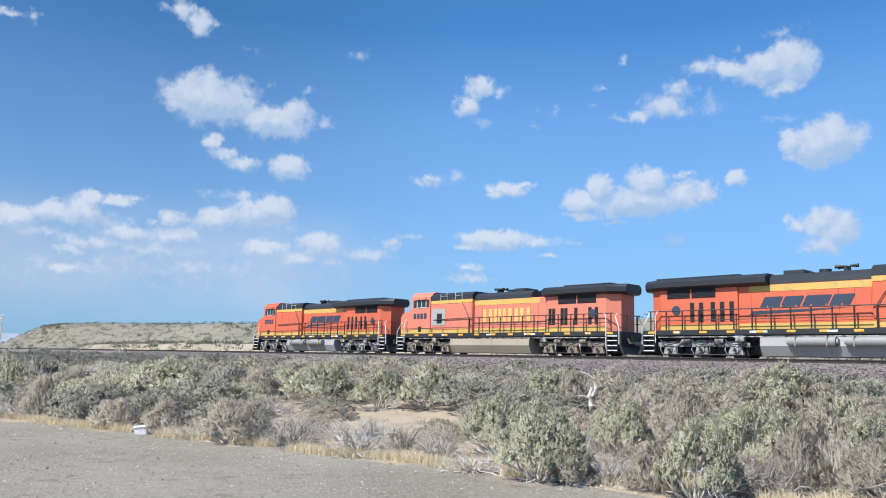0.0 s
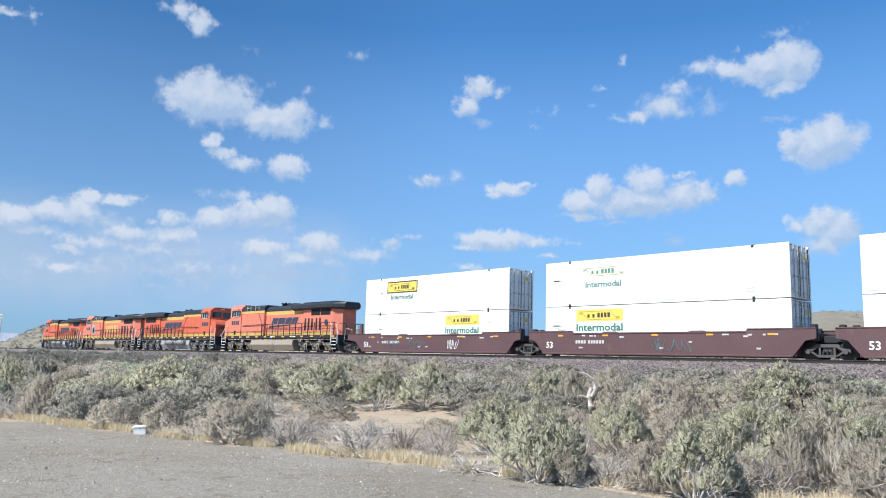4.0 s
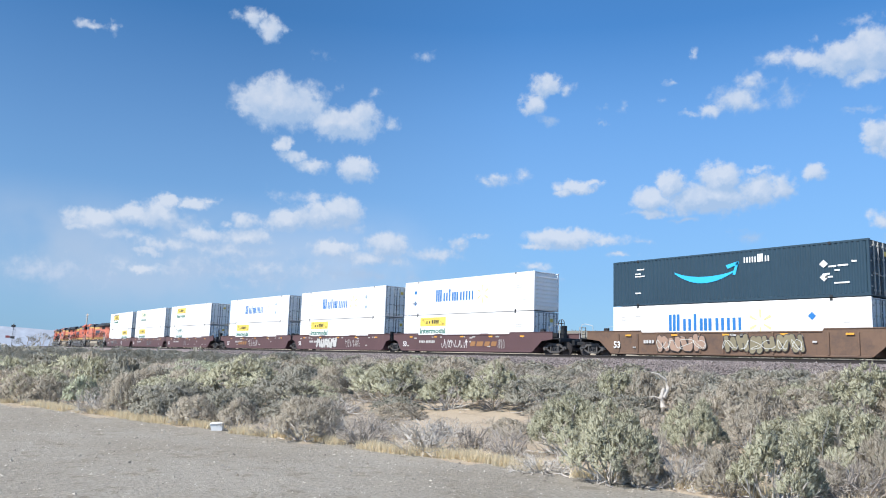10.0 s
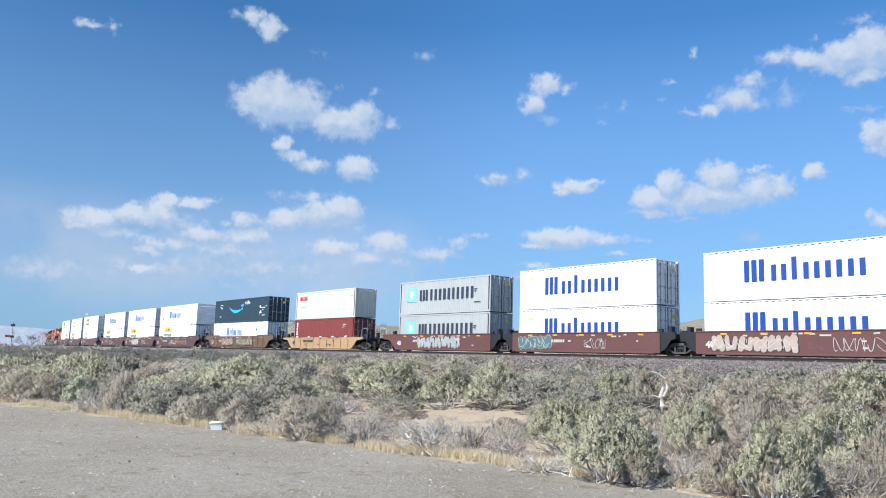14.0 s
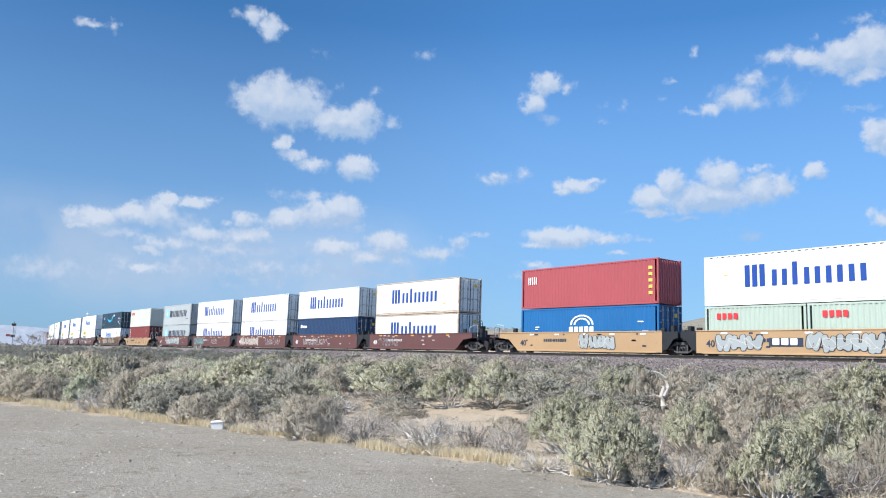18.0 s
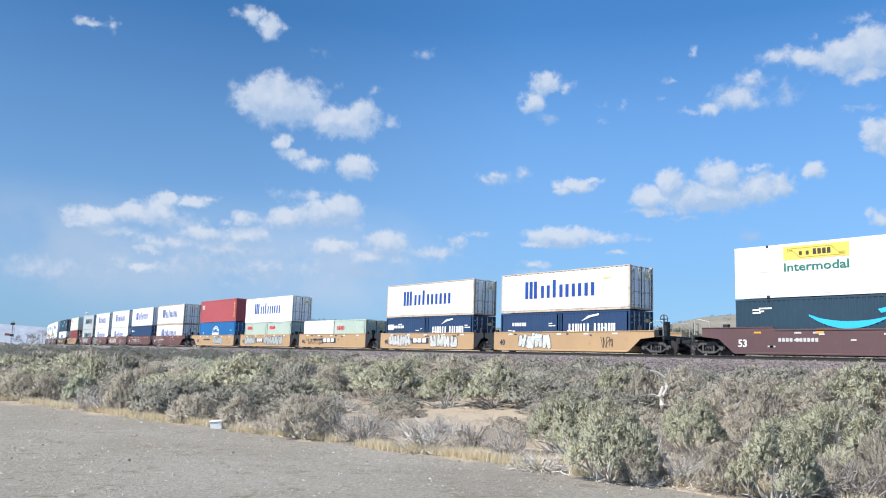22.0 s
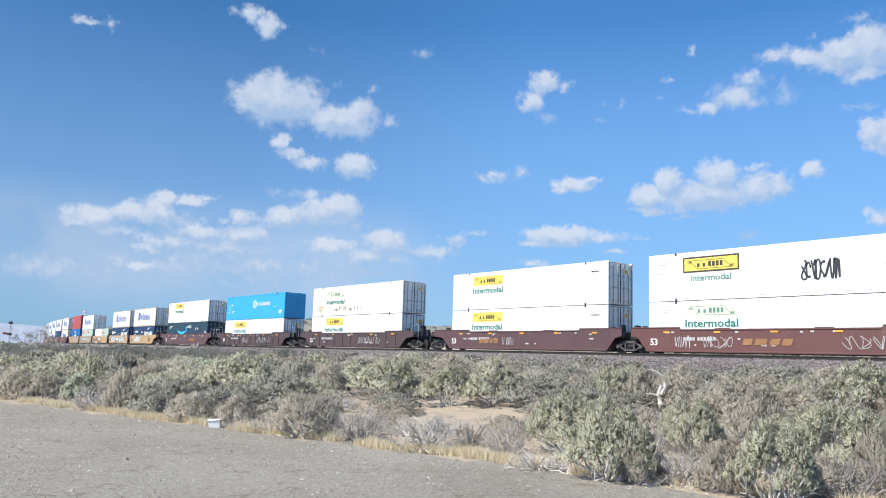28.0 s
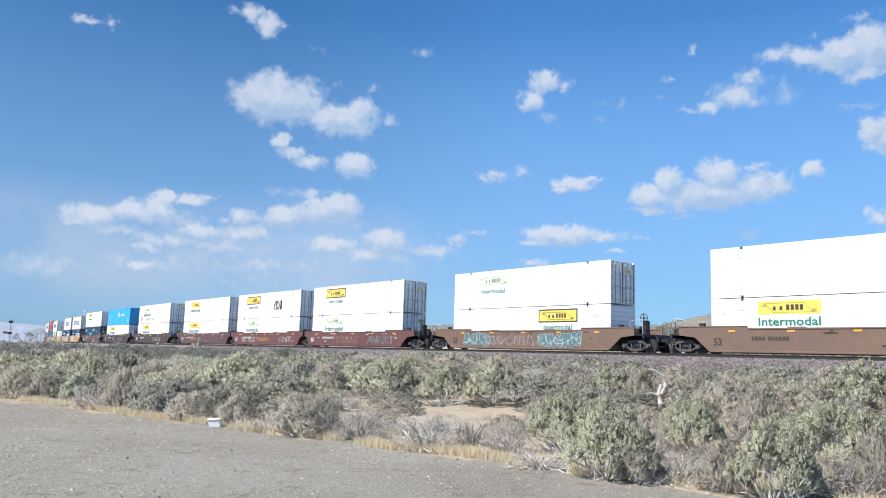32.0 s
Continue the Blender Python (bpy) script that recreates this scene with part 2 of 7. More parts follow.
def two_tone(name, a, b, scale, rough=0.95, bump=0.6, bscale=12.0, third=None, grain=0.7):
    """Earth: two colours in patches, grain and relief."""
    if name in MATS:
        return MATS[name]
    m = bpy.data.materials.new(name)
    m.use_nodes = True
    t = m.node_tree
    t.nodes.clear()
    N = Nodes(t)
    co = N.add("ShaderNodeTexCoord").outputs["Object"]
    p = N.noise(co, scale, 7.0, 0.62).outputs["Fac"]
    g = N.noise(co, bscale, 6.0, 0.7).outputs["Fac"]
    c = N.mix(N.span(p, 0.38, 0.62), (*a, 1), (*b, 1))
    if third:
        c = N.mix(N.span(N.noise(co, scale * 7.0, 5.0, 0.7).outputs["Fac"], 0.56, 0.66), c, (*third, 1))
    k = N.math("MULTIPLY_ADD", g, grain, 1.0 - grain * 0.5)
    c = N.mix(1.0, c, N.add("ShaderNodeCombineColor", {0: k, 1: k, 2: k}).outputs[0], "MULTIPLY")
    bsdf = N.add("ShaderNodeBsdfPrincipled", {"Base Color": c, "Roughness": rough, "Specular IOR Level": 0.2})
    N.put(bsdf, "Normal", N.add("ShaderNodeBump", {"Strength": bump, "Distance": 0.05, "Height": g}).outputs[0])
    N.add("ShaderNodeOutputMaterial", {0: bsdf.outputs[0]})
    MATS[name] = m
    return m


SAND = two_tone("desert_sand", (0.42, 0.34, 0.25), (0.35, 0.285, 0.205), 0.25, third=(0.27, 0.22, 0.16))
ROAD = two_tone("gravel_road", (0.335, 0.302, 0.25), (0.288, 0.255, 0.205), 0.35, bscale=22.0, bump=1.0, third=(0.24, 0.208, 0.16), grain=1.5)
BALLAST = two_tone("ballast", (0.185, 0.156, 0.15), (0.145, 0.123, 0.118), 1.5, bscale=9.0, bump=1.0, third=(0.30, 0.265, 0.25), grain=1.5)
HILL = two_tone("far_hill", (0.235, 0.212, 0.168), (0.19, 0.175, 0.138), 0.03, third=(0.135, 0.133, 0.1), bscale=0.6)
BANK = two_tone("cut_bank", (0.38, 0.325, 0.25), (0.31, 0.268, 0.205), 0.1, bscale=0.8, third=(0.20, 0.18, 0.14))
# blue-grey of distance haze is mixed into this base colour
HAZE_MOUNT = two_tone("haze_tinted_mountain", (0.30, 0.33, 0.38), (0.26, 0.29, 0.34), 0.004, bscale=0.02)
STEEL = mat("rail_steel", (0.028, 0.022, 0.02), 0.8, 0.0, 0.3, 2.0)
SHINE = mat("rail_head", (0.5, 0.48, 0.46), 0.3, 1.0, 0.1, 2.0)
TIE = mat("concrete_tie", (0.2, 0.18, 0.165), 0.9, 0, 0.25, 3.0, 0.4, rnd=0.2)

# ---------------------------------------------------------------- mesh helpers


def part(name, bm, material, parent=None, label=""):
    me = bpy.data.meshes.new(name)
    bm.to_mesh(me)
    bm.free()
    me.materials.append(material)
    return placed(name, me, parent, label)


def placed(name, me, parent=None, label="", m=None):
    ob = new(name, me)
    if parent is not None:
        ob.parent = parent
    if m is not None:
        ob.matrix_basis = m
    if label:
        ob["label"] = label
    return ob


def box(bm, x0, x1, y0, y1, z0, z1, bevel=0.0):
    r = bmesh.ops.create_cube(bm, size=1.0, matrix=Matrix.Translation(((x0 + x1) / 2, (y0 + y1) / 2, (z0 + z1) / 2)) @ Matrix.Diagonal((abs(x1 - x0), abs(y1 - y0), abs(z1 - z0), 1)))
    if bevel:
        es = {e for v in r["verts"] for e in v.link_edges}
        bmesh.ops.bevel(bm, geom=list(es), offset=bevel, segments=1, affect="EDGES", profile=0.5)
    return bm


def tube(bm, pts, r, n=6, r2=None):
    """A rod through the points."""
    pts = [Vector(p) for p in pts]
    rings = []
    for i, p in enumerate(pts):
        d = (pts[min(i + 1, len(pts) - 1)] - pts[max(i - 1, 0)]).normalized()
        side = d.cross(Vector((0, 0, 1)))
        if side.length < 1e-3:
            side = Vector((1, 0, 0))
        side.normalize()
        up = side.cross(d)
        k = r if r2 is None else r + (r2 - r) * i / (len(pts) - 1)
        rings.append([bm.verts.new(p + (side * math.cos(a) + up * math.sin(a)) * k) for a in [2 * math.pi * j / n for j in range(n)]])
    for a, b in zip(rings, rings[1:]):
        for j in range(n):
            bm.faces.new((a[j], a[(j + 1) % n], b[(j + 1) % n], b[j]))
    bm.faces.new(rings[0][::-1]), bm.faces.new(rings[-1])
    return bm


def disc(bm, c, r, axis="y", depth=0.1, n=20):
    """A short cylinder centred at c."""
    turn = {"y": Matrix.Rotation(radians(90), 4, "X"), "x": Matrix.Rotation(radians(90), 4, "Y"), "z": Matrix()}[axis]
    bmesh.ops.create_cone(bm, cap_ends=True, segments=n, radius1=r, radius2=r, depth=depth, matrix=Matrix.Translation(c) @ turn)
    return bm


def slab(bm, outline, y0, y1, axis="y"):
    """A flat outline (x, z) pulled from y0 to y1; or (y, z) from x0 to x1."""
    def at(p, q):
        return (p[0], q, p[1]) if axis == "y" else (q, p[0], p[1])
    a = [bm.verts.new(at(p, y0)) for p in outline]
    b = [bm.verts.new(at(p, y1)) for p in outline]
    n = len(outline)
    bm.faces.new(a), bm.faces.new(b[::-1])
    for i in range(n):
        bm.faces.new((a[i], b[i], b[(i + 1) % n], a[(i + 1) % n]))
    return bm


def fixed(bm):
    bmesh.ops.recalc_face_normals(bm, faces=bm.faces)
    return bm


SHARED = {}


def shared(key, builder, material):
    """One mesh for all parts that look alike."""
    k = (key, material.name)
    if k not in SHARED:
        bm = bmesh.new()
        builder(bm)
        fixed(bm)
        me = bpy.data.meshes.new(key)
        bm.to_mesh(me)
        bm.free()
        me.materials.append(material)
        SHARED[k] = me
    return SHARED[k]


def thing(name, label, category, group=""):
    return tagged(new(name), label, category, group)


# ---------------------------------------------------------------- the line of the railway
BEND, RADIUS, EASE = -46.0, 1097.0, 79.4        # where the curve begins, its radius, and its easement
TRAIN_Y, NEAR_Y = 42.0, 37.7                    # centre lines of the two tracks
W_TAB = np.linspace(0.0, 1400.0, 2801)
K_TAB = np.minimum(W_TAB / EASE, 1.0) / RADIUS
H_TAB = np.concatenate([[0], np.cumsum((K_TAB[1:] + K_TAB[:-1]) * 0.25)])
X_TAB = np.concatenate([[0], np.cumsum(np.cos((H_TAB[1:] + H_TAB[:-1]) / 2) * 0.5)])
Y_TAB = np.concatenate([[0], np.cumsum(np.sin((H_TAB[1:] + H_TAB[:-1]) / 2) * 0.5)])


def on_line(u, y=0.0):
    """Place and heading at the length u along the line, y to its far side; heading turns -X towards +Y."""
    w = max(0.0, BEND - u)
    h = float(np.interp(w, W_TAB, H_TAB))
    x = u if w == 0 else BEND - float(np.interp(w, W_TAB, X_TAB))
    return x + y * math.sin(h), float(np.interp(w, W_TAB, Y_TAB)) + y * math.cos(h), h


def bend_y(x):
    return float(np.interp(max(0.0, BEND - x), X_TAB, Y_TAB))


def pose_on_line(u, z=0.0):
    x, y, h = on_line(u, TRAIN_Y)
    return Matrix.Translation((x, y, z)) @ Matrix.Rotation(-h, 4, "Z")


# ---------------------------------------------------------------- ground
ROAD_Z, TOE_Z = -2.29, -1.0


def edge_y(x):
    return 11.2 + 0.245 * x


def ground_z(x, y):
    d = (y - edge_y(x)) / 1.03
    toe = 34.3 + bend_y(x)
    wob = 0.05 * noise.noise(Vector((x * 0.3, y * 0.3, 0))) + 0.18 * noise.noise(Vector((x * 0.07, y * 0.07, 5)))
    if d <= 0:
        return ROAD_Z + 0.012 * noise.noise(Vector((x * 0.8, y * 0.8, 0)))
    s = d / (d + max(0.0, toe - y))
    s = s * s * (3 - 2 * s) * 0.5 + s * 0.5
    z = ROAD_Z + (TOE_Z - ROAD_Z) * s
    return z + wob * min(1.0, d / 2.0) * (1.0 if y < toe else max(0.25, 1 - (y - toe) * 0.2))


def axis_steps(lo, hi, near, step):
    """Values from lo to hi, close together round near and wider apart away from it."""
    out, v = [near], near
    while v < hi:
        v += step + abs(v - near) * 0.06
        out.append(min(v, hi))
    v = near
    while v > lo:
        v -= step + abs(v - near) * 0.06
        out.insert(0, max(v, lo))
    return out


def sheet(xs, ys, zf):
    bm = bmesh.new()
    grid = [[bm.verts.new((x, y, zf(x, y))) for y in ys] for x in xs]
    for i in range(len(xs) - 1):
        for j in range(len(ys) - 1):
            bm.faces.new((grid[i][j], grid[i + 1][j], grid[i + 1][j + 1], grid[i][j + 1]))
    for f in bm.faces:
        f.smooth = True
    return bm


def build_ground():
    bm = sheet(axis_steps(-4500, 4500, -14, 0.5), axis_steps(-4500, 4500, 16, 0.45), ground_z)
    for f in bm.faces:
        c = f.calc_center_median()
        f.material_index = 1 if c.y < edge_y(c.x) + 0.15 * math.sin(c.x * 1.3) and c.y > edge_y(c.x) - 45 else 0
    g = part("ground", bm, SAND)
    g.data.materials.append(ROAD)
    tagged(g, "pale sandy desert floor with a graded gravel road", "ground", kind="structure")


build_ground()


def along(us, section, close=False):
    """A strip with one cross-section (y, z) swept along the line."""
    bm = bmesh.new()
    rows = []
    for u in us:
        row = []
        for y, z in section:
            x, yy, h = on_line(u, y)
            row.append(bm.verts.new((x, yy, z)))
        rows.append(row)
    n = len(section)
    for a, b in zip(rows, rows[1:]):
        for j in range(n if close else n - 1):
            bm.faces.new((a[j], a[(j + 1) % n], b[(j + 1) % n], b[j]))
    return fixed(bm)


LINE_U = [80 - 5 * i for i in range(150)]


def build_railway():
    bed = along(LINE_U, [(34.2, -1.15), (34.7, -0.98), (35.95, -0.19), (39.85, -0.2), (43.9, -0.2), (45.2, -1.1)])
    b = part("ballast_bed", bed, BALLAST)
    tagged(b, "purple-brown crushed stone bed under two railway tracks", "ballast", kind="structure")
    for name, yc in (("track_near", NEAR_Y), ("track_far", TRAIN_Y)):
        tr = tagged(new(name), "railway track of dark steel rails on concrete ties", "track", kind="structure")
        for side in (-0.754, 0.754):
            y = yc + side
            sec = [(y - 0.07, -0.18), (y + 0.07, -0.18), (y + 0.07, -0.165), (y + 0.012, -0.14), (y + 0.012, -0.05), (y + 0.037, -0.035), (y + 0.037, -0.003), (y - 0.037, -0.003), (y - 0.037, -0.035), (y - 0.012, -0.05), (y - 0.012, -0.14), (y - 0.07, -0.165)]
            rail = part("rail", along(LINE_U, sec, True), STEEL, tr, "rusty steel rail with a worn bright head")
            part("rail_head", along(LINE_U, [(y - 0.03, -0.0025), (y + 0.03, -0.0025), (y + 0.03, 0.0), (y - 0.03, 0.0)], True), SHINE, rail)


build_railway()

# ---------------------------------------------------------------- the train's make-up
LEAD = 15.4


def run(t):
    """How far the train has shifted along the line at t seconds: it slows a little all the time."""
    s = (t - 16) / 16
    return -LEAD * t - 15.114 * s + 12.362 * s * s - 4.558 * s ** 3 + 1.014 * s ** 4


MOVERS = []                     # things of the train with their length along the line at rest
WHITE = mat("white_container", (0.80, 0.80, 0.79), 0.45, 0, 0.04, 1.0, dirt=((0.45, 0.40, 0.35), 0.10, 1.2), streak=0.12)
RUSTW = mat("rusty_white_container", (0.74, 0.72, 0.66), 0.5, 0, 0.08, 1.0, dirt=((0.30, 0.14, 0.06), 0.22, 1.0), streak=0.3)
NAVY = mat("navy_container", (0.022, 0.052, 0.078), 0.45, 0, 0.15, 1.0, dirt=((0.12, 0.12, 0.13), 0.1, 2.0))
MIDBLUE = mat("dark_blue_container", (0.018, 0.05, 0.12), 0.5, 0, 0.15, 1.0, dirt=((0.15, 0.13, 0.12), 0.15, 2.0), streak=0.1)
BLUE = mat("blue_container", (0.01, 0.13, 0.34), 0.5, 0, 0.15, 1.0, dirt=((0.2, 0.15, 0.1), 0.12, 2.0), streak=0.1)
SKY = mat("sky_blue_container", (0.04, 0.36, 0.66), 0.45, 0, 0.1, 1.0)
GREY = mat("grey_container", (0.42, 0.45, 0.45), 0.5, 0, 0.12, 1.0, dirt=((0.3, 0.24, 0.18), 0.15, 2.0), streak=0.15)
CREAM = mat("cream_container", (0.58, 0.60, 0.52), 0.5, 0, 0.1, 1.0, dirt=((0.35, 0.25, 0.17), 0.15, 2.0), streak=0.15)
CELADON = mat("pale_green_container", (0.42, 0.50, 0.42), 0.5, 0, 0.1, 1.0, dirt=((0.35, 0.27, 0.2), 0.15, 2.0), streak=0.15)
MAROON = mat("maroon_container", (0.22, 0.045, 0.04), 0.5, 0, 0.15, 1.0, dirt=((0.3, 0.16, 0.1), 0.15, 2.0), streak=0.12)
RED = mat("red_container", (0.39, 0.08, 0.088), 0.5, 0, 0.12, 1.0, dirt=((0.4, 0.15, 0.1), 0.12, 2.0), streak=0.1)
PLUM = mat("plum_brown_well", (0.105, 0.056, 0.058), 0.6, 0, 0.25, 1.0, dirt=((0.16, 0.10, 0.075), 0.25, 1.5), streak=0.25)
RUSTWELL = mat("rust_brown_well", (0.15, 0.09, 0.058), 0.7, 0, 0.35, 1.0, dirt=((0.09, 0.06, 0.048), 0.5, 1.3), streak=0.45)
REDWELL = mat("red_brown_well", (0.13, 0.055, 0.05), 0.6, 0, 0.2, 1.0, dirt=((0.18, 0.10, 0.08), 0.25, 1.5), streak=0.2)
YELWELL = mat("yellow_well", (0.44, 0.285, 0.15), 0.6, 0, 0.15, 1.0, dirt=((0.35, 0.2, 0.1), 0.25, 1.5), streak=0.2)
DARKWELL = mat("dark_brown_well", (0.075, 0.05, 0.05), 0.65, 0, 0.2, 1.0, dirt=((0.13, 0.10, 0.09), 0.25, 1.5), streak=0.25)
TANWELL = mat("orange_brown_well", (0.17, 0.105, 0.072), 0.65, 0, 0.3, 1.0, dirt=((0.14, 0.10, 0.085), 0.5, 1.2), streak=0.3)

# ---------------------------------------------------------------- marks on the train
BLACK = mat("black_steel", (0.026, 0.027, 0.03), 0.55, 0.2, 0.3, 2.0, dirt=((0.10, 0.085, 0.07), 0.2, 2.5))
TRUCK = mat("truck_steel", (0.085, 0.08, 0.077), 0.7, 0.1, 0.3, 3.0, 0.3, dirt=((0.16, 0.12, 0.09), 0.3, 3.0))
WHEEL = mat("wheel_steel", (0.06, 0.052, 0.05), 0.55, 0.5, 0.3, 3.0)
GALV = mat("bare_steel", (0.52, 0.52, 0.50), 0.55, 0.1, 0.15, 3.0)
DOORG = mat("grey_door", (0.84, 0.86, 0.84), 0.5, 0, 0.08, 2.0, dirt=((0.4, 0.37, 0.33), 0.12, 3.0), streak=0.12)
RUSTF = mat("rust_edged_frame", (0.55, 0.46, 0.36), 0.7, 0, 0.2, 2.0, dirt=((0.26, 0.13, 0.06), 0.45, 2.0), streak=0.5)
M_WHITE = mat("white_paint", (0.78, 0.78, 0.76), 0.6, 0, 0.1, 3.0)
M_FADED = mat("faded_white_paint", (0.50, 0.49, 0.47), 0.7, 0, 0.25, 3.0)
M_YEL = mat("yellow_paint", (0.72, 0.55, 0.11), 0.5, 0, 0.08, 3.0)
M_PALE = mat("faded_yellow_paint", (0.70, 0.68, 0.50), 0.6, 0, 0.15, 3.0)
M_GREEN = mat("green_lettering", (0.02, 0.17, 0.12), 0.6, 0, 0.1, 3.0)
M_FGREEN = mat("faded_green_lettering", (0.11, 0.24, 0.20), 0.6, 0, 0.3, 3.0)
M_DARK = mat("dark_lettering", (0.05, 0.045, 0.03), 0.6, 0, 0.2, 3.0)
M_BLUE = mat("blue_lettering", (0.01, 0.06, 0.29), 0.5, 0, 0.1, 3.0)
M_STORE = mat("bright_blue_lettering", (0.02, 0.17, 0.46), 0.5, 0, 0.05, 3.0)
M_CYAN = mat("cyan_paint", (0.03, 0.45, 0.80), 0.5, 0, 0.05, 3.0)
M_LBLUE = mat("light_blue_paint", (0.20, 0.56, 0.74), 0.5, 0, 0.05, 3.0)
M_INK = mat("navy_lettering", (0.03, 0.045, 0.075), 0.5, 0, 0.15, 3.0)
M_RED = mat("red_lettering", (0.66, 0.04, 0.045), 0.5, 0, 0.1, 3.0)
M_ORANGE = mat("amber_reflector", (0.75, 0.36, 0.05), 0.4, 0, 0.1, 3.0)
M_SPRAY = mat("silver_spray_paint", (0.36, 0.39, 0.385), 0.6, 0.1, 0.2, 2.0)
M_SPRAY2 = mat("teal_spray_paint", (0.085, 0.165, 0.17), 0.6, 0, 0.25, 2.0)
M_SPRAYP = mat("pink_spray_paint", (0.44, 0.35, 0.30), 0.6, 0, 0.25, 2.0)
M_SPRAYW = mat("white_spray_paint", (0.55, 0.55, 0.50), 0.7, 0, 0.25, 3.0)
M_GOLD = mat("faded_gold_lettering", (0.30, 0.15, 0.06), 0.7, 0, 0.3, 3.0)
M_GOLD2 = mat("tan_spray_paint", (0.33, 0.22, 0.16), 0.7, 0, 0.3, 3.0)
M_WORN = mat("worn_blue_grey_paint", (0.30, 0.40, 0.47), 0.6, 0, 0.2, 3.0)
M_SPARK = mat("faded_spark_paint", (0.74, 0.62, 0.32), 0.6, 0, 0.2, 3.0)
M_SPRAYB = mat("brown_spray_paint", (0.22, 0.19, 0.12), 0.7, 0, 0.3, 3.0)
M_OLIVE = mat("olive_sign_lines", (0.30, 0.23, 0.05), 0.6, 0, 0.1, 3.0)
M_TAG = mat("black_spray_paint", (0.03, 0.03, 0.035), 0.6, 0, 0.2, 2.0)

TEXTS = {}


def text_mesh(words, material, key):
    """Words in the built-in font, one metre high, standing in the x-z plane."""
    k = (words, key)
    if k not in TEXTS:
        cu = bpy.data.curves.new("lettering", "FONT")
        cu.body, cu.extrude, cu.offset, cu.resolution_u = words, 0.012, 0.02, 2
        ob = bpy.data.objects.new("lettering", cu)
        scene.collection.objects.link(ob)
        me = bpy.data.meshes.new_from_object(ob.evaluated_get(bpy.context.evaluated_depsgraph_get()))
        bpy.data.objects.remove(ob)
        me.transform(Matrix.Rotation(radians(90), 4, "X"))
        xs = [v.co.x for v in me.vertices]
        zs = [v.co.z for v in me.vertices]
        me.transform(Matrix.Diagonal((1 / (max(zs) - min(zs)), 1, 1 / (max(zs) - min(zs)), 1)) @ Matrix.Translation((-min(xs), 0, -min(zs))))
        me.materials.append(material)
        TEXTS[k] = (me, (max(xs) - min(xs)) / (max(zs) - min(zs)))
    return TEXTS[k]


def write(words, parent, x, y, z, height, material, width=None, flip=False):
    me, w = text_mesh(words, material, material.name)
    sx = (width / w) if width else height
    m = Matrix.Translation((x, y, z)) @ (Matrix.Rotation(math.pi, 4, "Z") if flip else Matrix()) @ Matrix.Diagonal((sx, 0.3, height, 1))
    return placed("lettering", me, parent, "lettering on the side", m)


STROKES = {"M": (3, 1.0, 1.25), "C": (2, 1.0, 1.0), "L": (1, 1.0, 0.5), "c": (2, 0.72, 0.9), "m": (3, 0.72, 1.3), "i": (1, 0.72, 0.45), " ": (0, 0, 0.6)}


def bars(bm, pattern, x0, z0, width, height, y, slant=0.0, weight=0.5, depth=0.006):
    """A name as a row of plain upright bars of its size; low names as blocks with cut corners."""
    total = sum(STROKES[c][2] for c in pattern)
    k = width / total
    x = x0

    def lay(o):
        slab(bm, [(a + slant * (b - z0), b) for a, b in o], y, y - depth)

    for c in pattern:
        n, h, w = STROKES[c]
        if n:
            cw, hh = w * k * (0.45 + 0.5 * weight), height * h
            e = min(cw, hh) * 0.1
            if height < 0.4 or slant:
                lay([(x + e, z0), (x + cw - e, z0), (x + cw, z0 + e), (x + cw, z0 + hh - e), (x + cw - e, z0 + hh), (x + e, z0 + hh), (x, z0 + hh - e), (x, z0 + e)])
            else:
                th = cw * (0.26 if n == 3 else 0.34 if n == 2 else 0.6)
                for i in range(n):
                    p = x + (i * (cw - th) / (n - 1) if n > 1 else 0.0)
                    e = th * 0.08
                    lay([(p + e, z0), (p + th - e, z0), (p + th, z0 + e), (p + th, z0 + hh - e), (p + th - e, z0 + hh), (p + e, z0 + hh), (p, z0 + hh - e), (p, z0 + e)])
        x += w * k
    return bm


def blocks(parent, pattern, x0, z0, width, height, y, material, label="", slant=0.0, weight=0.6, depth=0.006, name="name_bar"):
    """The same bars as bars() draws, those of each letter a part of its own."""
    total = sum(STROKES[c][2] for c in pattern)
    k, x = width / total, x0
    for c in pattern:
        if STROKES[c][0]:
            bm = bmesh.new()
            bars(bm, c, x, z0, STROKES[c][2] * k, height, y, slant, weight, depth)
            part(name, fixed(bm), material, parent, label)
        x += STROKES[c][2] * k


def scrawl(bm, x0, z0, w, h, y, seed, n=7, thick=0.12):
    """Looping sprayed strokes that spell nothing."""
    rng = random.Random(seed)
    for i in range(n):
        cx, cz = x0 + w * (i + 0.5) / n, z0 + h / 2
        a, b = 0.62 * w / n * rng.uniform(0.6, 1.1), h * 0.5 * rng.uniform(0.75, 1.0)
        f, g, p = rng.choice((1, 1, 2)), rng.choice((1, 2, 2, 3)), rng.uniform(0, 6.28)
        span, m = rng.uniform(3.2, 5.6), 13
        pts = [(cx + a * math.sin(f * span * k / m + p), cz + b * math.sin(g * span * k / m + p * 1.7)) for k in range(m + 1)]
        for k in range(m):
            (xa, za), (xb, zb) = pts[k], pts[k + 1]
            d = Vector((xb - xa, zb - za))
            if d.length < 0.005:
                continue
            s = Vector((-d.y, d.x)).normalized() * thick * h * 0.5
            slab(bm, [(xa - s.x, za - s.y), (xb - s.x, zb - s.y), (xb + s.x, zb + s.y), (xa + s.x, za + s.y)], y, y - 0.003 - 0.0004 * ((i * 3 + k) % 7))
    return bm


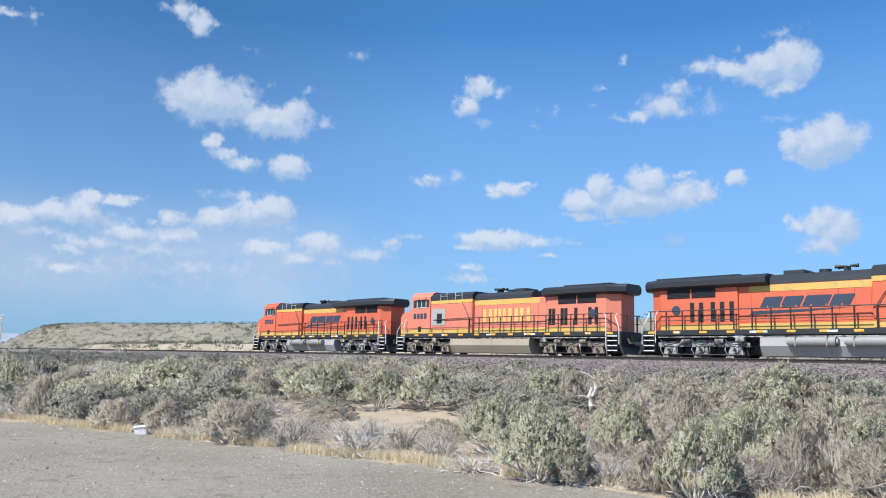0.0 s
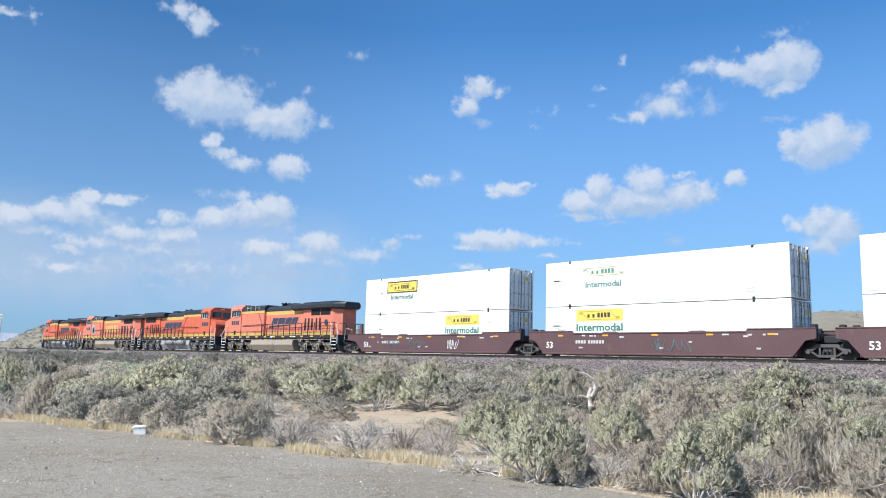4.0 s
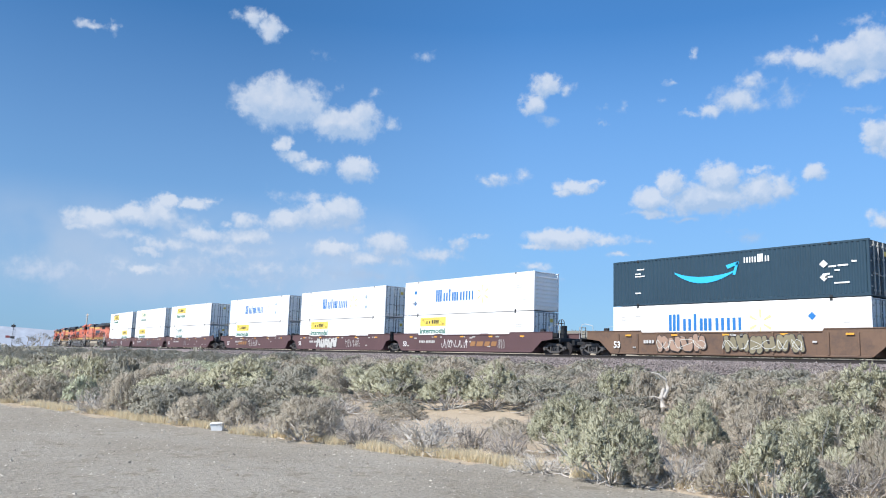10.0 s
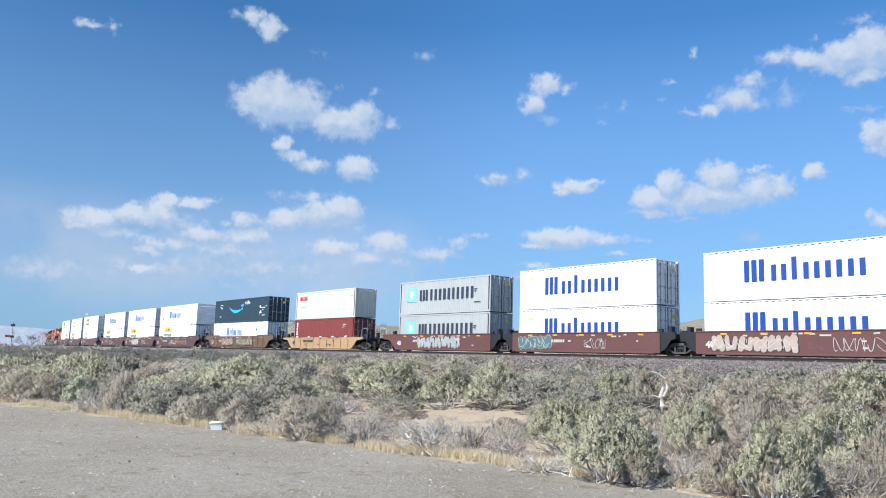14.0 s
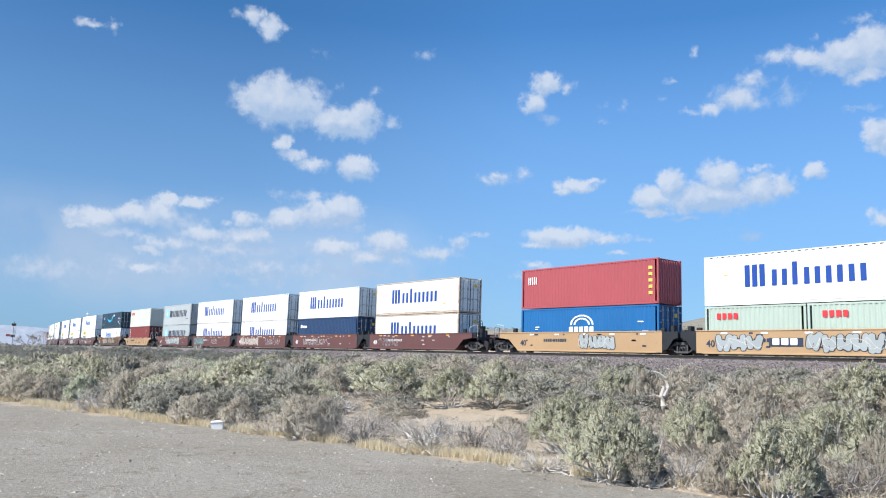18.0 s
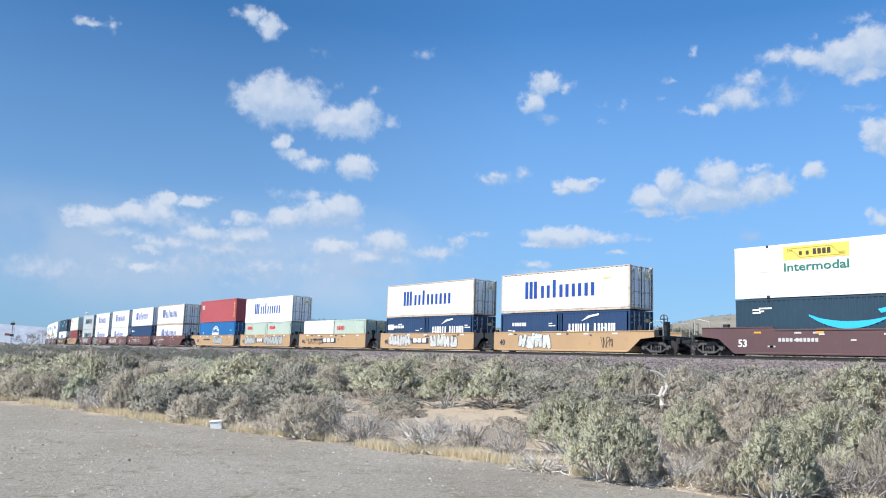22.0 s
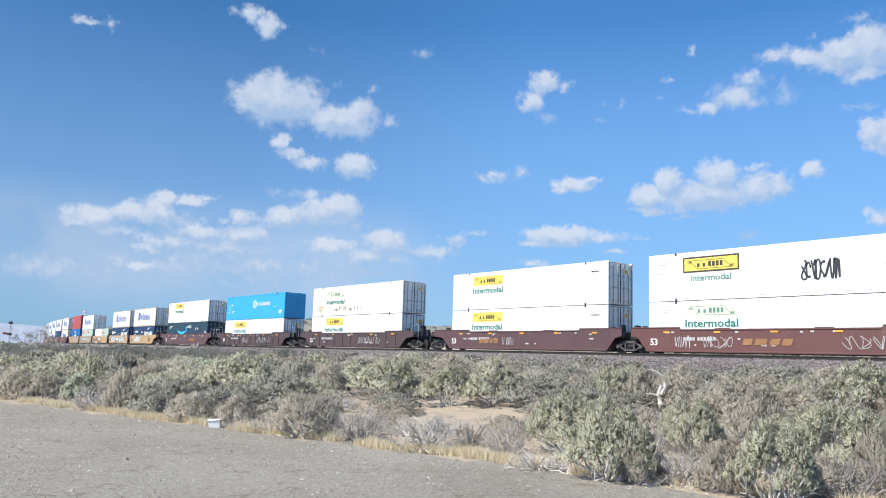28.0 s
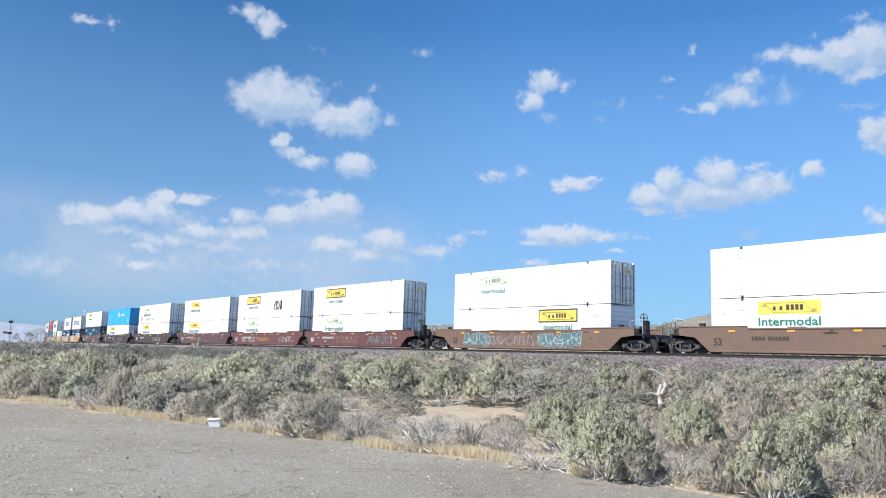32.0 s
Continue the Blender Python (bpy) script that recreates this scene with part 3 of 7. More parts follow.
def streaks(bm, x0, z0, w, h, y, seed, n=9):
    """Upright sprayed runs of uneven length."""
    rng = random.Random(seed)
    for i in range(n):
        a = x0 + w * i / n + rng.uniform(-0.05, 0.05)
        b, c = rng.uniform(0.05, 0.16), rng.uniform(0.45, 1.0)
        lo = z0 + h * (1 - c) * rng.random()
        slab(bm, [(a, lo), (a + b * 0.5, lo - 0.05), (a + b, lo + 0.05), (a + b * 1.1, lo + h * c), (a + b * 0.1, lo + h * c + 0.06)], y, y - 0.003 - 0.0004 * (i % 5))
    return bm


def blobs(bm, x0, z0, w, h, y, seed, n=5):
    """Fat filled spray-paint shapes side by side, with uneven outlines."""
    rng = random.Random(seed)
    for i in range(n):
        cx, cz = x0 + w * (i + 0.5) / n, z0 + h / 2
        ring = []
        for j in range(14):
            a = 2 * math.pi * j / 14
            r = rng.uniform(0.8, 1.15)
            ring.append((cx + 0.56 * w / n * r * max(-1, min(1, 1.25 * math.cos(a))), cz + 0.5 * h * min(1, r) * max(-1, min(1, 1.25 * math.sin(a)))))
        slab(bm, ring, y, y - 0.003 - 0.0006 * (i % 3))
    return bm


def throwup(bm, x0, z0, w, h, y, seed, n=5, grow=0.0):
    """Fat sprayed strokes that lean on one another like a row of swollen shapes; grow widens them for the outline."""
    rng = random.Random(seed)
    step = w / n
    for i in range(n):
        cx, cz = x0 + step * (i + 0.5), z0 + h / 2 + rng.uniform(-0.06, 0.06) * h
        for j in range(3):
            lean = rng.uniform(-0.35, 0.35) + (math.pi / 2 if j < 2 else rng.choice((0.1, -0.3, 0.5)))
            ln = h * rng.uniform(0.36, 0.48) if j < 2 else step * rng.uniform(0.35, 0.5)
            wd = min(step, h) * rng.uniform(0.17, 0.25) + grow
            mx, mz = cx + (-0.26, 0.26, 0.0)[j] * step + rng.uniform(-0.05, 0.05) * step, cz + (rng.uniform(-0.25, 0.25) * h if j == 2 else 0.0)
            ux, uz = math.cos(lean), math.sin(lean)
            o = []
            for q in range(12):
                a = 2 * math.pi * q / 12
                p, r = math.copysign(ln - wd, math.cos(a)) + wd * math.cos(a), wd * math.sin(a) * rng.uniform(0.9, 1.1)
                p = math.copysign(abs(p) + grow * 0.5, p)
                o.append((mx + ux * p - uz * r, min(1.44, max(0.27, mz + uz * p + ux * r))))
            slab(bm, o, y, y - 0.002 - 0.0004 * ((i * 3 + j) % 6))
    return bm


def decal(name, parent, material, draw, label=""):
    bm = bmesh.new()
    draw(bm)
    ob = part(name, fixed(bm), material, parent, label)
    # lettering and spray too small to pick apart
    return tagged(ob, kind="stuff") if name in ("stencil", "reporting_stencil", "graffiti", "graffiti_outline", "sign_artwork") else ob


# ---------------------------------------------------------------- containers
def corrugated(bm, length, height, y, out):
    """A wall of upright folds between the rails, outer faces at y, folds going inwards."""
    pitch, depth = 0.278, 0.036
    n = int((length - 0.3) / pitch)
    x = -n * pitch / 2
    prof = []
    for i in range(n):
        prof += [(x, 0), (x + 0.07, 0), (x + 0.139, 1), (x + 0.209, 1)]
        x += pitch
    prof.append((x, 0))
    lo = [bm.verts.new((a, y - out * depth * b, 0.16)) for a, b in prof]
    hi = [bm.verts.new((a, y - out * depth * b, height - 0.1)) for a, b in prof]
    for i in range(len(prof) - 1):
        bm.faces.new((lo[i], lo[i + 1], hi[i + 1], hi[i]) if out < 0 else (lo[i + 1], lo[i], hi[i], hi[i + 1]))


def plain_wall(bm, length, height, y, out):
    """Smooth sheets with shallow upright seams."""
    n = max(4, int(length / 1.22))
    w = (length - 0.28) / n
    prof = [(-length / 2 + 0.14, 0)]
    for i in range(1, n):
        a = -length / 2 + 0.14 + i * w
        prof += [(a - 0.009, 0), (a - 0.004, 1), (a + 0.004, 1), (a + 0.009, 0)]
    prof.append((length / 2 - 0.14, 0))
    lo = [bm.verts.new((a, y - out * 0.008 * b, 0.16)) for a, b in prof]
    hi = [bm.verts.new((a, y - out * 0.008 * b, height - 0.1)) for a, b in prof]
    for i in range(len(prof) - 1):
        bm.faces.new((lo[i], lo[i + 1], hi[i + 1], hi[i]))


RODS = mat("dull_rod_steel", (0.42, 0.43, 0.41), 0.6, 0.2, 0.2, 3.0)


def upright(bm, plan, z0, z1):
    """A plan outline raised from z0 to z1."""
    lo, hi = [bm.verts.new((px, py, z0)) for px, py in plan], [bm.verts.new((px, py, z1)) for px, py in plan]
    n = len(plan)
    for i in range(n):
        bm.faces.new((lo[i], lo[(i + 1) % n], hi[(i + 1) % n], hi[i]))
    bm.faces.new(lo), bm.faces.new(hi)
    return fixed(bm)


def container(L, H, W, material, z, u, label, ends=("plain", "door"), smooth=True, doormat=None, frame_mat=None):
    """A freight container whose floor is z above the rails and whose middle lies at u along the train."""
    c = thing("shipping_container", label, "container", "containers on the train")
    hw = W / 2
    fm = frame_mat or material
    kind = f"{L:.1f}_{H:.2f}_{W:.2f}"
    wall = plain_wall if smooth else corrugated
    for s in (-1, 1):
        me = shared(f"side_panel_{kind}_{smooth}_{s}", lambda bm: wall(bm, L, H, s * hw, s), material)
        placed("side_panel", me, c)
        placed("top_rail", shared(f"top_rail_{kind}_{s}", lambda bm: box(bm, -L / 2 + 0.1, L / 2 - 0.1, s * hw - s * 0.08, s * hw + s * 0.002, H - 0.11, H, 0.01), fm), c)
        placed("bottom_rail", shared(f"bottom_rail_{kind}_{s}", lambda bm: box(bm, -L / 2 + 0.1, L / 2 - 0.1, s * hw - s * 0.1, s * hw - s * 0.018, 0.0, 0.17, 0.01), fm), c)
    placed("roof", shared(f"roof_{kind}", lambda bm: [box(bm, -L / 2 + 0.1 + i * (L - 0.2) / 12, -L / 2 + 0.07 + (i + 1) * (L - 0.2) / 12, -hw + 0.05, hw - 0.05, H - 0.06, H - 0.01) for i in range(12)], material), c)
    placed("floor", shared(f"floor_{kind}", lambda bm: box(bm, -L / 2 + 0.1, L / 2 - 0.1, -hw + 0.06, hw - 0.06, 0.04, 0.14), fm), c)
    for sx in (-1, 1):
        for s in (-1, 1):
            placed("corner_post", shared(f"corner_post_{kind}_{sx}_{s}", lambda bm: box(bm, sx * L / 2, sx * (L / 2 - 0.14), s * (hw + 0.003), s * (hw - 0.12), 0.118, H - 0.118, 0.012), fm), c)
            for zz, nm in ((0, "lo"), (H - 0.118, "hi")):
                placed("corner_casting", shared(f"corner_casting_{kind}_{sx}_{s}_{nm}", lambda bm: box(bm, sx * (L / 2 + 0.004), sx * (L / 2 - 0.178), s * (hw + 0.006), s * (hw - 0.16), zz, zz + 0.118, 0.012), fm), c)
            if L > 15:
                placed("lifting_post", shared(f"lifting_post_{kind}_{sx}_{s}", lambda bm: box(bm, sx * 6.02, sx * 6.18, s * (hw + 0.008), s * (hw - 0.1), H - 0.14, H + 0.012, 0.01), BLACK), c, "dark steel lifting fitting")
                placed("lifting_foot", shared(f"lifting_foot_{kind}_{sx}_{s}", lambda bm: box(bm, sx * 6.02, sx * 6.18, s * (hw + 0.008), s * (hw - 0.1), -0.012, 0.12, 0.01), BLACK), c, "dark steel lifting fitting")
        style = ends[0] if sx < 0 else ends[1]
        dm = doormat or material
        x = sx * (L / 2 - 0.05)
        if style == "door":
            zs = [0.3, 0.75, 1.2, 1.65, 2.1, 2.45]
            outline = [(x, 0.14)] + [p for zz in zs for p in ((x, zz), (x + sx * 0.03, zz + 0.02), (x + sx * 0.03, zz + 0.07), (x, zz + 0.09))] + [(x, H - 0.12), (x - sx * 0.05, H - 0.12), (x - sx * 0.05, 0.14)]
            for s in (-1, 1):
                d = placed("door", shared(f"door_{kind}_{sx}_{s}", lambda bm: fixed(slab(bm, outline, s * 0.01, s * (hw - 0.125))), dm), c)
                for a in (0.0, hw - 0.17):
                    placed("door_seal", shared(f"door_seal_{kind}_{sx}_{s}_{a:.2f}", lambda bm: box(bm, x + sx * 0.003, x + sx * 0.034, s * a, s * (a + 0.03), 0.14, H - 0.12), BLACK), d, "black rubber seal")
                if s > 0:
                    placed("placard", shared(f"placard_{kind}_{sx}", lambda bm: box(bm, x + sx * 0.035, x + sx * 0.045, 0.42, 0.72, H - 0.75, H - 0.5), M_YEL), d, "yellow placard")
                for yy in (0.3, 0.8):
                    placed("lock_rod", shared(f"lock_rod_{kind}_{sx}_{s}_{yy}", lambda bm: [tube(bm, [(x + sx * 0.06, s * yy, 0.08), (x + sx * 0.06, s * yy, H - 0.08)], 0.034, 6)] + [box(bm, x + sx * 0.02, x + sx * 0.09, s * yy - 0.07, s * yy + 0.07, zz, zz + 0.09) for zz in (0.25, 1.1, 1.9, H - 0.35)], RODS), d, "dull dark steel locking rod")
                    placed("handle", shared(f"handle_{kind}_{sx}_{s}_{yy}", lambda bm: box(bm, x + sx * 0.07, x + sx * 0.1, s * yy - 0.02, s * (yy - 0.28), 1.02 + 0.12 * yy, 1.07 + 0.12 * yy, 0.006), RODS), d)
                for zz in (0.45, 1.0, 1.75, H - 0.45):
                    placed("hinge", shared(f"hinge_{kind}_{sx}_{s}_{zz:.2f}", lambda bm: box(bm, x - sx * 0.01, x + sx * 0.05, s * (hw - 0.3), s * (hw - 0.06), zz, zz + 0.06, 0.006), RODS), d)
        elif style == "louvre":
            zs = [0.3 + 0.3 * i for i in range(8)]
            outline = [(x, 0.12)] + [p for zz in zs for p in ((x, zz), (x + sx * 0.045, zz + 0.06), (x + sx * 0.045, zz + 0.1), (x, zz + 0.2))] + [(x, H - 0.1), (x - sx * 0.05, H - 0.1), (x - sx * 0.05, 0.12)]
            placed("end_wall", shared(f"louvre_{kind}_{sx}", lambda bm: fixed(slab(bm, outline, -hw + 0.12, hw - 0.12)), dm), c, "front wall with horizontal ribs")
        else:
            ys = [-hw + 0.2 + 0.25 * i for i in range(int((W - 0.4) / 0.25))]
            plan = [(x, -hw + 0.12)] + [p for yy in ys for p in ((x, yy), (x + sx * 0.04, yy + 0.02), (x + sx * 0.04, yy + 0.11), (x, yy + 0.13))] + [(x, hw - 0.12), (x - sx * 0.04, hw - 0.12), (x - sx * 0.04, -hw + 0.12)]
            placed("end_wall", shared(f"end_wall_{kind}_{sx}", lambda bm: upright(bm, plan, 0.12, H - 0.1), dm), c, "corrugated end wall")
    MOVERS.append((c, u, z))
    c["half"] = hw
    return c


def side(c):
    return -c["half"] - 0.009


def hauler_sign(c, L, s, h, style="yellow", word="dark"):
    """The haulier's parallelogram sign and the word below it; s from the leading end, h above the floor."""
    w, hh = 3.5, 0.72
    x, y = -L / 2 + s + 0.3, side(c)
    body = {"yellow": M_YEL, "framed": M_YEL, "pale": M_PALE, "ghost": M_PALE}[style]
    if style == "framed":
        decal("sign_border", c, M_DARK, lambda bm: box(bm, x - 0.1, x + w + 0.1, y, y - 0.003, h - 0.1, h + hh + 0.12), "dark border of the sign")
        y0 = y - 0.004
    else:
        y0 = y
    if style != "ghost":
        decal("sign", c, body, lambda bm: box(bm, x, x + w, y0, y0 - 0.003, h, h + hh + 0.02), "yellow sign panel")
    ink = M_DARK if style in ("yellow", "framed") else M_FGREEN
    def draw(bm):
        bars(bm, "c c CCCC", x + w * 0.25, h + hh * 0.3, w * 0.5, hh * 0.42, y0 - 0.004, weight=0.55)
    decal("sign_artwork", c, ink, draw)
    def outline(bm):
        # a thin outline like a flattened scroll, with small plain patches at its ends
        run_ = [(0.07, 0.84), (0.74, 0.84), (0.84, 0.34), (0.94, 0.34), (0.94, 0.14), (0.26, 0.14), (0.16, 0.62), (0.07, 0.62)]
        for (a, b), (p, q) in zip(run_, run_[1:] + run_[:1]):
            d = Vector((w * (p - a), hh * (q - b))).normalized() * 0.014
            slab(bm, [(x + w * a - d.y, h + hh * b + d.x), (x + w * a + d.y, h + hh * b - d.x), (x + w * p + d.y, h + hh * q - d.x), (x + w * p - d.y, h + hh * q + d.x)], y0 - 0.004, y0 - 0.0055)
        box(bm, x + w * 0.09, x + w * 0.15, y0 - 0.004, y0 - 0.0055, h + hh * 0.68, h + hh * 0.78)
        box(bm, x + w * 0.85, x + w * 0.92, y0 - 0.004, y0 - 0.0055, h + hh * 0.19, h + hh * 0.29)
    decal("sign_artwork", c, ink if style in ("framed", "pale", "ghost") else M_OLIVE, outline)
    narrow = style == "framed" or word == "faded"
    write("Intermodal", c, x + (0.12 * w if narrow else 0.02), y - 0.006, h - 0.62, 0.38 if narrow else 0.47, M_FGREEN if word == "faded" else M_GREEN, width=w * 0.76 if narrow else w - 0.05)


def spark(bm, x, z, r, y):
    for i in range(6):
        a = math.pi / 2 + i * math.pi / 3
        d, n = Vector((math.cos(a), math.sin(a))), Vector((-math.sin(a), math.cos(a)))
        p0, p1 = d * r * 0.35, d * r
        slab(bm, [(x + p0.x - n.x * r * 0.06, z + p0.y - n.y * r * 0.06), (x + p1.x - n.x * r * 0.12, z + p1.y - n.y * r * 0.12), (x + p1.x + n.x * r * 0.12, z + p1.y + n.y * r * 0.12), (x + p0.x + n.x * r * 0.06, z + p0.y + n.y * r * 0.06)], y, y - 0.004)


def diamonds(c, x, zs, material):
    for z in zs:
        decal("diamond_mark", c, material, lambda bm: slab(bm, [(x, z - 0.22), (x + 0.22, z), (x, z + 0.22), (x - 0.22, z)], side(c), side(c) - 0.003))


def store_sign(c, L, s, h, w=5.0):
    x = -L / 2 + s
    blocks(c, "McLmcci", x, h, w, 1.0, side(c), M_STORE, "plain blue block of the store name")
    decal("logo_mark", c, M_SPARK, lambda bm: spark(bm, x + w + 0.95, h + 0.42, 0.72, side(c)), "yellow spark mark")


def smile(c, L, s, h, w):
    def draw(bm):
        x0, n = -L / 2 + s, 16
        lo = [(x0 + w * i / n, h + 0.75 * (2 * i / n - 1) ** 2 * (0.9 if i < n / 2 else 0.75)) for i in range(n + 1)]
        hi = [(x0 + w * i / n, h + 0.04 + 0.34 * math.sin(math.pi * min(1, i / n * 0.93 + 0.05)) + 0.75 * (2 * i / n - 1) ** 2 * (0.9 if i < n / 2 else 0.75)) for i in range(n + 1)]
        for i in range(n):
            slab(bm, [lo[i], lo[i + 1], hi[i + 1], hi[i]], side(c), side(c) - 0.004)
        xe = x0 + w
        slab(bm, [(xe - 0.55, h + 0.95), (xe + 0.3, h + 1.15), (xe + 0.3, h + 0.98), (xe - 0.4, h + 0.75)], side(c), side(c) - 0.005)
        slab(bm, [(xe + 0.3, h + 1.15), (xe + 0.05, h + 0.35), (xe - 0.12, h + 0.4), (xe + 0.12, h + 1.05)], side(c), side(c) - 0.005)
    decal("logo_smile", c, M_CYAN, draw, "light blue curved arrow")


def small_print(c, L, H, material, seed, n=5):
    """Unreadable markings as plain short bars."""
    rng = random.Random(seed)
    def draw(bm):
        for i in range(n):
            x = rng.choice((-L / 2 + rng.uniform(0.6, 2.0), L / 2 - rng.uniform(0.8, 2.6)))
            z = rng.uniform(0.5, H - 0.5)
            for j in range(rng.choice((1, 1, 2))):
                box(bm, x, x + rng.uniform(0.25, 0.8), side(c), side(c) - 0.003, z - 0.16 * j, z - 0.16 * j + 0.08)
    decal("stencil", c, material, draw)


def word(c, L, pattern, s, h, w, hh, material, label, weight=0.6, slant=0.0):
    blocks(c, pattern, -L / 2 + s, h, w, hh, side(c), material, label, slant, weight)


L53, L40, L20, HC, STD = 16.15, 12.19, 6.058, 2.896, 2.591
FLOOR = 0.31


def white53(u, z, label, mat_=None, ends=("plain", "door")):
    c = container(L53, HC, 2.6, mat_ or WHITE, z, u, label, ends, True, DOORG)
    small_print(c, L53, HC, M_FADED, int(u * 7), 4)
    return c


def island(u, z, material, label):
    """A white 40-foot sea container with a large blue name."""
    c = container(L40, HC, 2.44, material, z, u, label, ("plain", "door"), True, DOORG, RUSTF if material is RUSTW else None)
    word(c, L40, "McLccc", 2.6, 1.0, 6.9, 1.25, M_BLUE, "plain blue block of a shipping name")
    tagged(placed("slot_strip", shared("slot_strip", lambda bm: [box(bm, -L40 / 2 + 0.4 + 0.38 * i, -L40 / 2 + 0.58 + 0.38 * i, -1.232, -1.226, HC - 0.1, HC - 0.055) for i in range(31)], M_DARK), c, "dark lashing slots along the top rail"), kind="stuff")
    small_print(c, L40, HC, M_YEL, int(u * 3), 1)
    return c


HEADS = [-104.02, -11.25, 8.17, 27.74, 51.05, 70.4, 89.76, 113.21, 136.26, 156.07, 171.56, 187.12, 202.15, 217.55, 237.07, 252.5,
         267.87, 283.57, 298.99, 318.65, 341.45, 364.39, 387.69, 407.08, 426.39, 449.78, 473.35]
UP = FLOOR + HC + 0.05


def load_train():
    mid = lambda k, L: HEADS[k] + L / 2
    z1, z2 = FLOOR, UP
    jb = "white 53-foot container with a yellow haulier sign and green lettering"
    c = white53(mid(1, L53), z2, jb); hauler_sign(c, L53, 2.6, 1.75, "framed")
    c = white53(mid(1, L53), z1, jb); hauler_sign(c, L53, 9.5, 1.9, "yellow")
    c = white53(mid(2, L53), z2, "white 53-foot container with a faded haulier sign"); hauler_sign(c, L53, 2.5, 1.75, "pale", "faded")
    c = white53(mid(2, L53), z1, jb); hauler_sign(c, L53, 2.2, 1.95, "yellow")
    c = white53(mid(3, L53), z2, jb); hauler_sign(c, L53, 2.4, 1.8, "yellow")
    c = white53(mid(3, L53), z1, "white 53-foot container with faded green lettering"); hauler_sign(c, L53, 2.2, 1.9, "ghost", "faded")
    store = "white 53-foot container with bright blue bars and a yellow spark"
    for k in (4, 5, 6):
        c = white53(mid(k, L53), z2, store, ends=("door", "louvre") if k == 6 else ("plain", "door"))
        store_sign(c, L53, 4.5 if k == 6 else 4.65, 1.05)
        diamonds(c, -L53 / 2 + (1.6 if k == 6 else 12.9), (1.0, 1.95), M_STORE if k == 6 else M_WORN)
        c = white53(mid(k, L53), z1, jb); hauler_sign(c, L53, 2.1, 1.95, "yellow")
    dark = "dark navy 53-foot container with a light blue curved arrow"
    for k, z in ((7, z2), (19, z1)):
        c = container(L53, HC, 2.6, NAVY, z, mid(k, L53), dark, ("plain", "door"), False, NAVY)
        smile(c, L53, 4.75 if k == 7 else 4.2, 1.15 if k == 7 else 1.22, 4.0)
        word(c, L53, "cciMc", 9.35 if k == 7 else 8.5, 2.15 if k == 7 else 2.1, 1.6, 0.45, M_WHITE, "plain white block of a shipping name")
        if k == 7:
            diamonds(c, L53 / 2 - 2.3, (1.05, 1.75), M_WHITE)
        else:
            diamonds(c, L53 / 2 - 4.3, (2.0,), M_FADED), diamonds(c, L53 / 2 - 3.6, (2.0,), M_FADED)
        small_print(c, L53, HC, M_WHITE, 40 + k, 9)
    c = white53(mid(7, L53), z1, store); store_sign(c, L53, 4.3, 1.3)
    diamonds(c, L53 / 2 - 3.0, (2.0,), M_STORE)
    # 40-foot pair, cream over maroon
    c = container(L40, HC, 2.44, CREAM, UP, mid(8, L40), "cream corrugated 40-foot container with small red bars", ("plain", "plain"), False)
    word(c, L40, "CCCC", 0.9, 2.0, 1.7, 0.42, M_RED, "plain red block of a shipping name")
    small_print(c, L40, HC, M_FADED, 5, 3)
    c = container(L40, HC, 2.44, MAROON, FLOOR, mid(8, L40), "maroon corrugated 40-foot container with white marks", ("plain", "door"), False)
    decal("upright_bars", c, M_WHITE, lambda bm: [box(bm, -L40 / 2 + 0.45, -L40 / 2 + 0.75, side(c), side(c) - 0.003, 0.7 + 0.28 * i, 0.9 + 0.28 * i) for i in range(7)])
    small_print(c, L40, HC, M_FADED, 6, 3)
    # grey pair with star panels
    for z in (z1, z2):
        c = container(L40, HC, 2.44, GREY, z, mid(9, L40), "grey corrugated 40-foot container with a light blue star panel", ("plain", "door"), False)
        decal("logo_panel", c, M_LBLUE, lambda bm: box(bm, -L40 / 2 + 1.15, -L40 / 2 + 2.5, side(c), side(c) - 0.003, 1.1, 2.35), "light blue square panel")
        def star(bm):
            for i in range(7):
                a = math.pi / 2 + i * 2 * math.pi / 7
                n = Vector((-math.sin(a), math.cos(a))) * 0.09
                d = Vector((math.cos(a), math.sin(a))) * 0.52
                slab(bm, [(-L40 / 2 + 1.825 - n.x, 1.725 - n.y), (-L40 / 2 + 1.825 + d.x, 1.725 + d.y), (-L40 / 2 + 1.825 + n.x, 1.725 + n.y)], side(c) - 0.004, side(c) - 0.007 - 0.0005 * i)
        decal("logo_star", c, M_WHITE, star, "white seven-pointed star")
        word(c, L40, "MCCCCC", 3.0, 1.15, 7.4, 0.95, M_INK, "plain dark block of a shipping name", 0.62)
        small_print(c, L40, HC, M_INK, 12, 2)
    isl = "white 40-foot sea container with large blue bars"
    for k, mt in ((10, WHITE), (11, WHITE), (12, WHITE), (13, RUSTW)):
        island(mid(k, L40), z2, mt, isl)
        if k != 12:
            island(mid(k, L40), z1, mt, isl)
    c = container(L40, HC, 2.44, MIDBLUE, z1, mid(12, L40), "dark blue corrugated 40-foot container with a small white mark", ("plain", "door"), False)
    decal("small_mark", c, M_WHITE, lambda bm: [box(bm, -L40 / 2 + 0.7, -L40 / 2 + 1.1, side(c), side(c) - 0.003, 1.95, 2.25), bars(bm, "cccc", -L40 / 2 + 1.2, 1.95, 1.0, 0.35, side(c))])
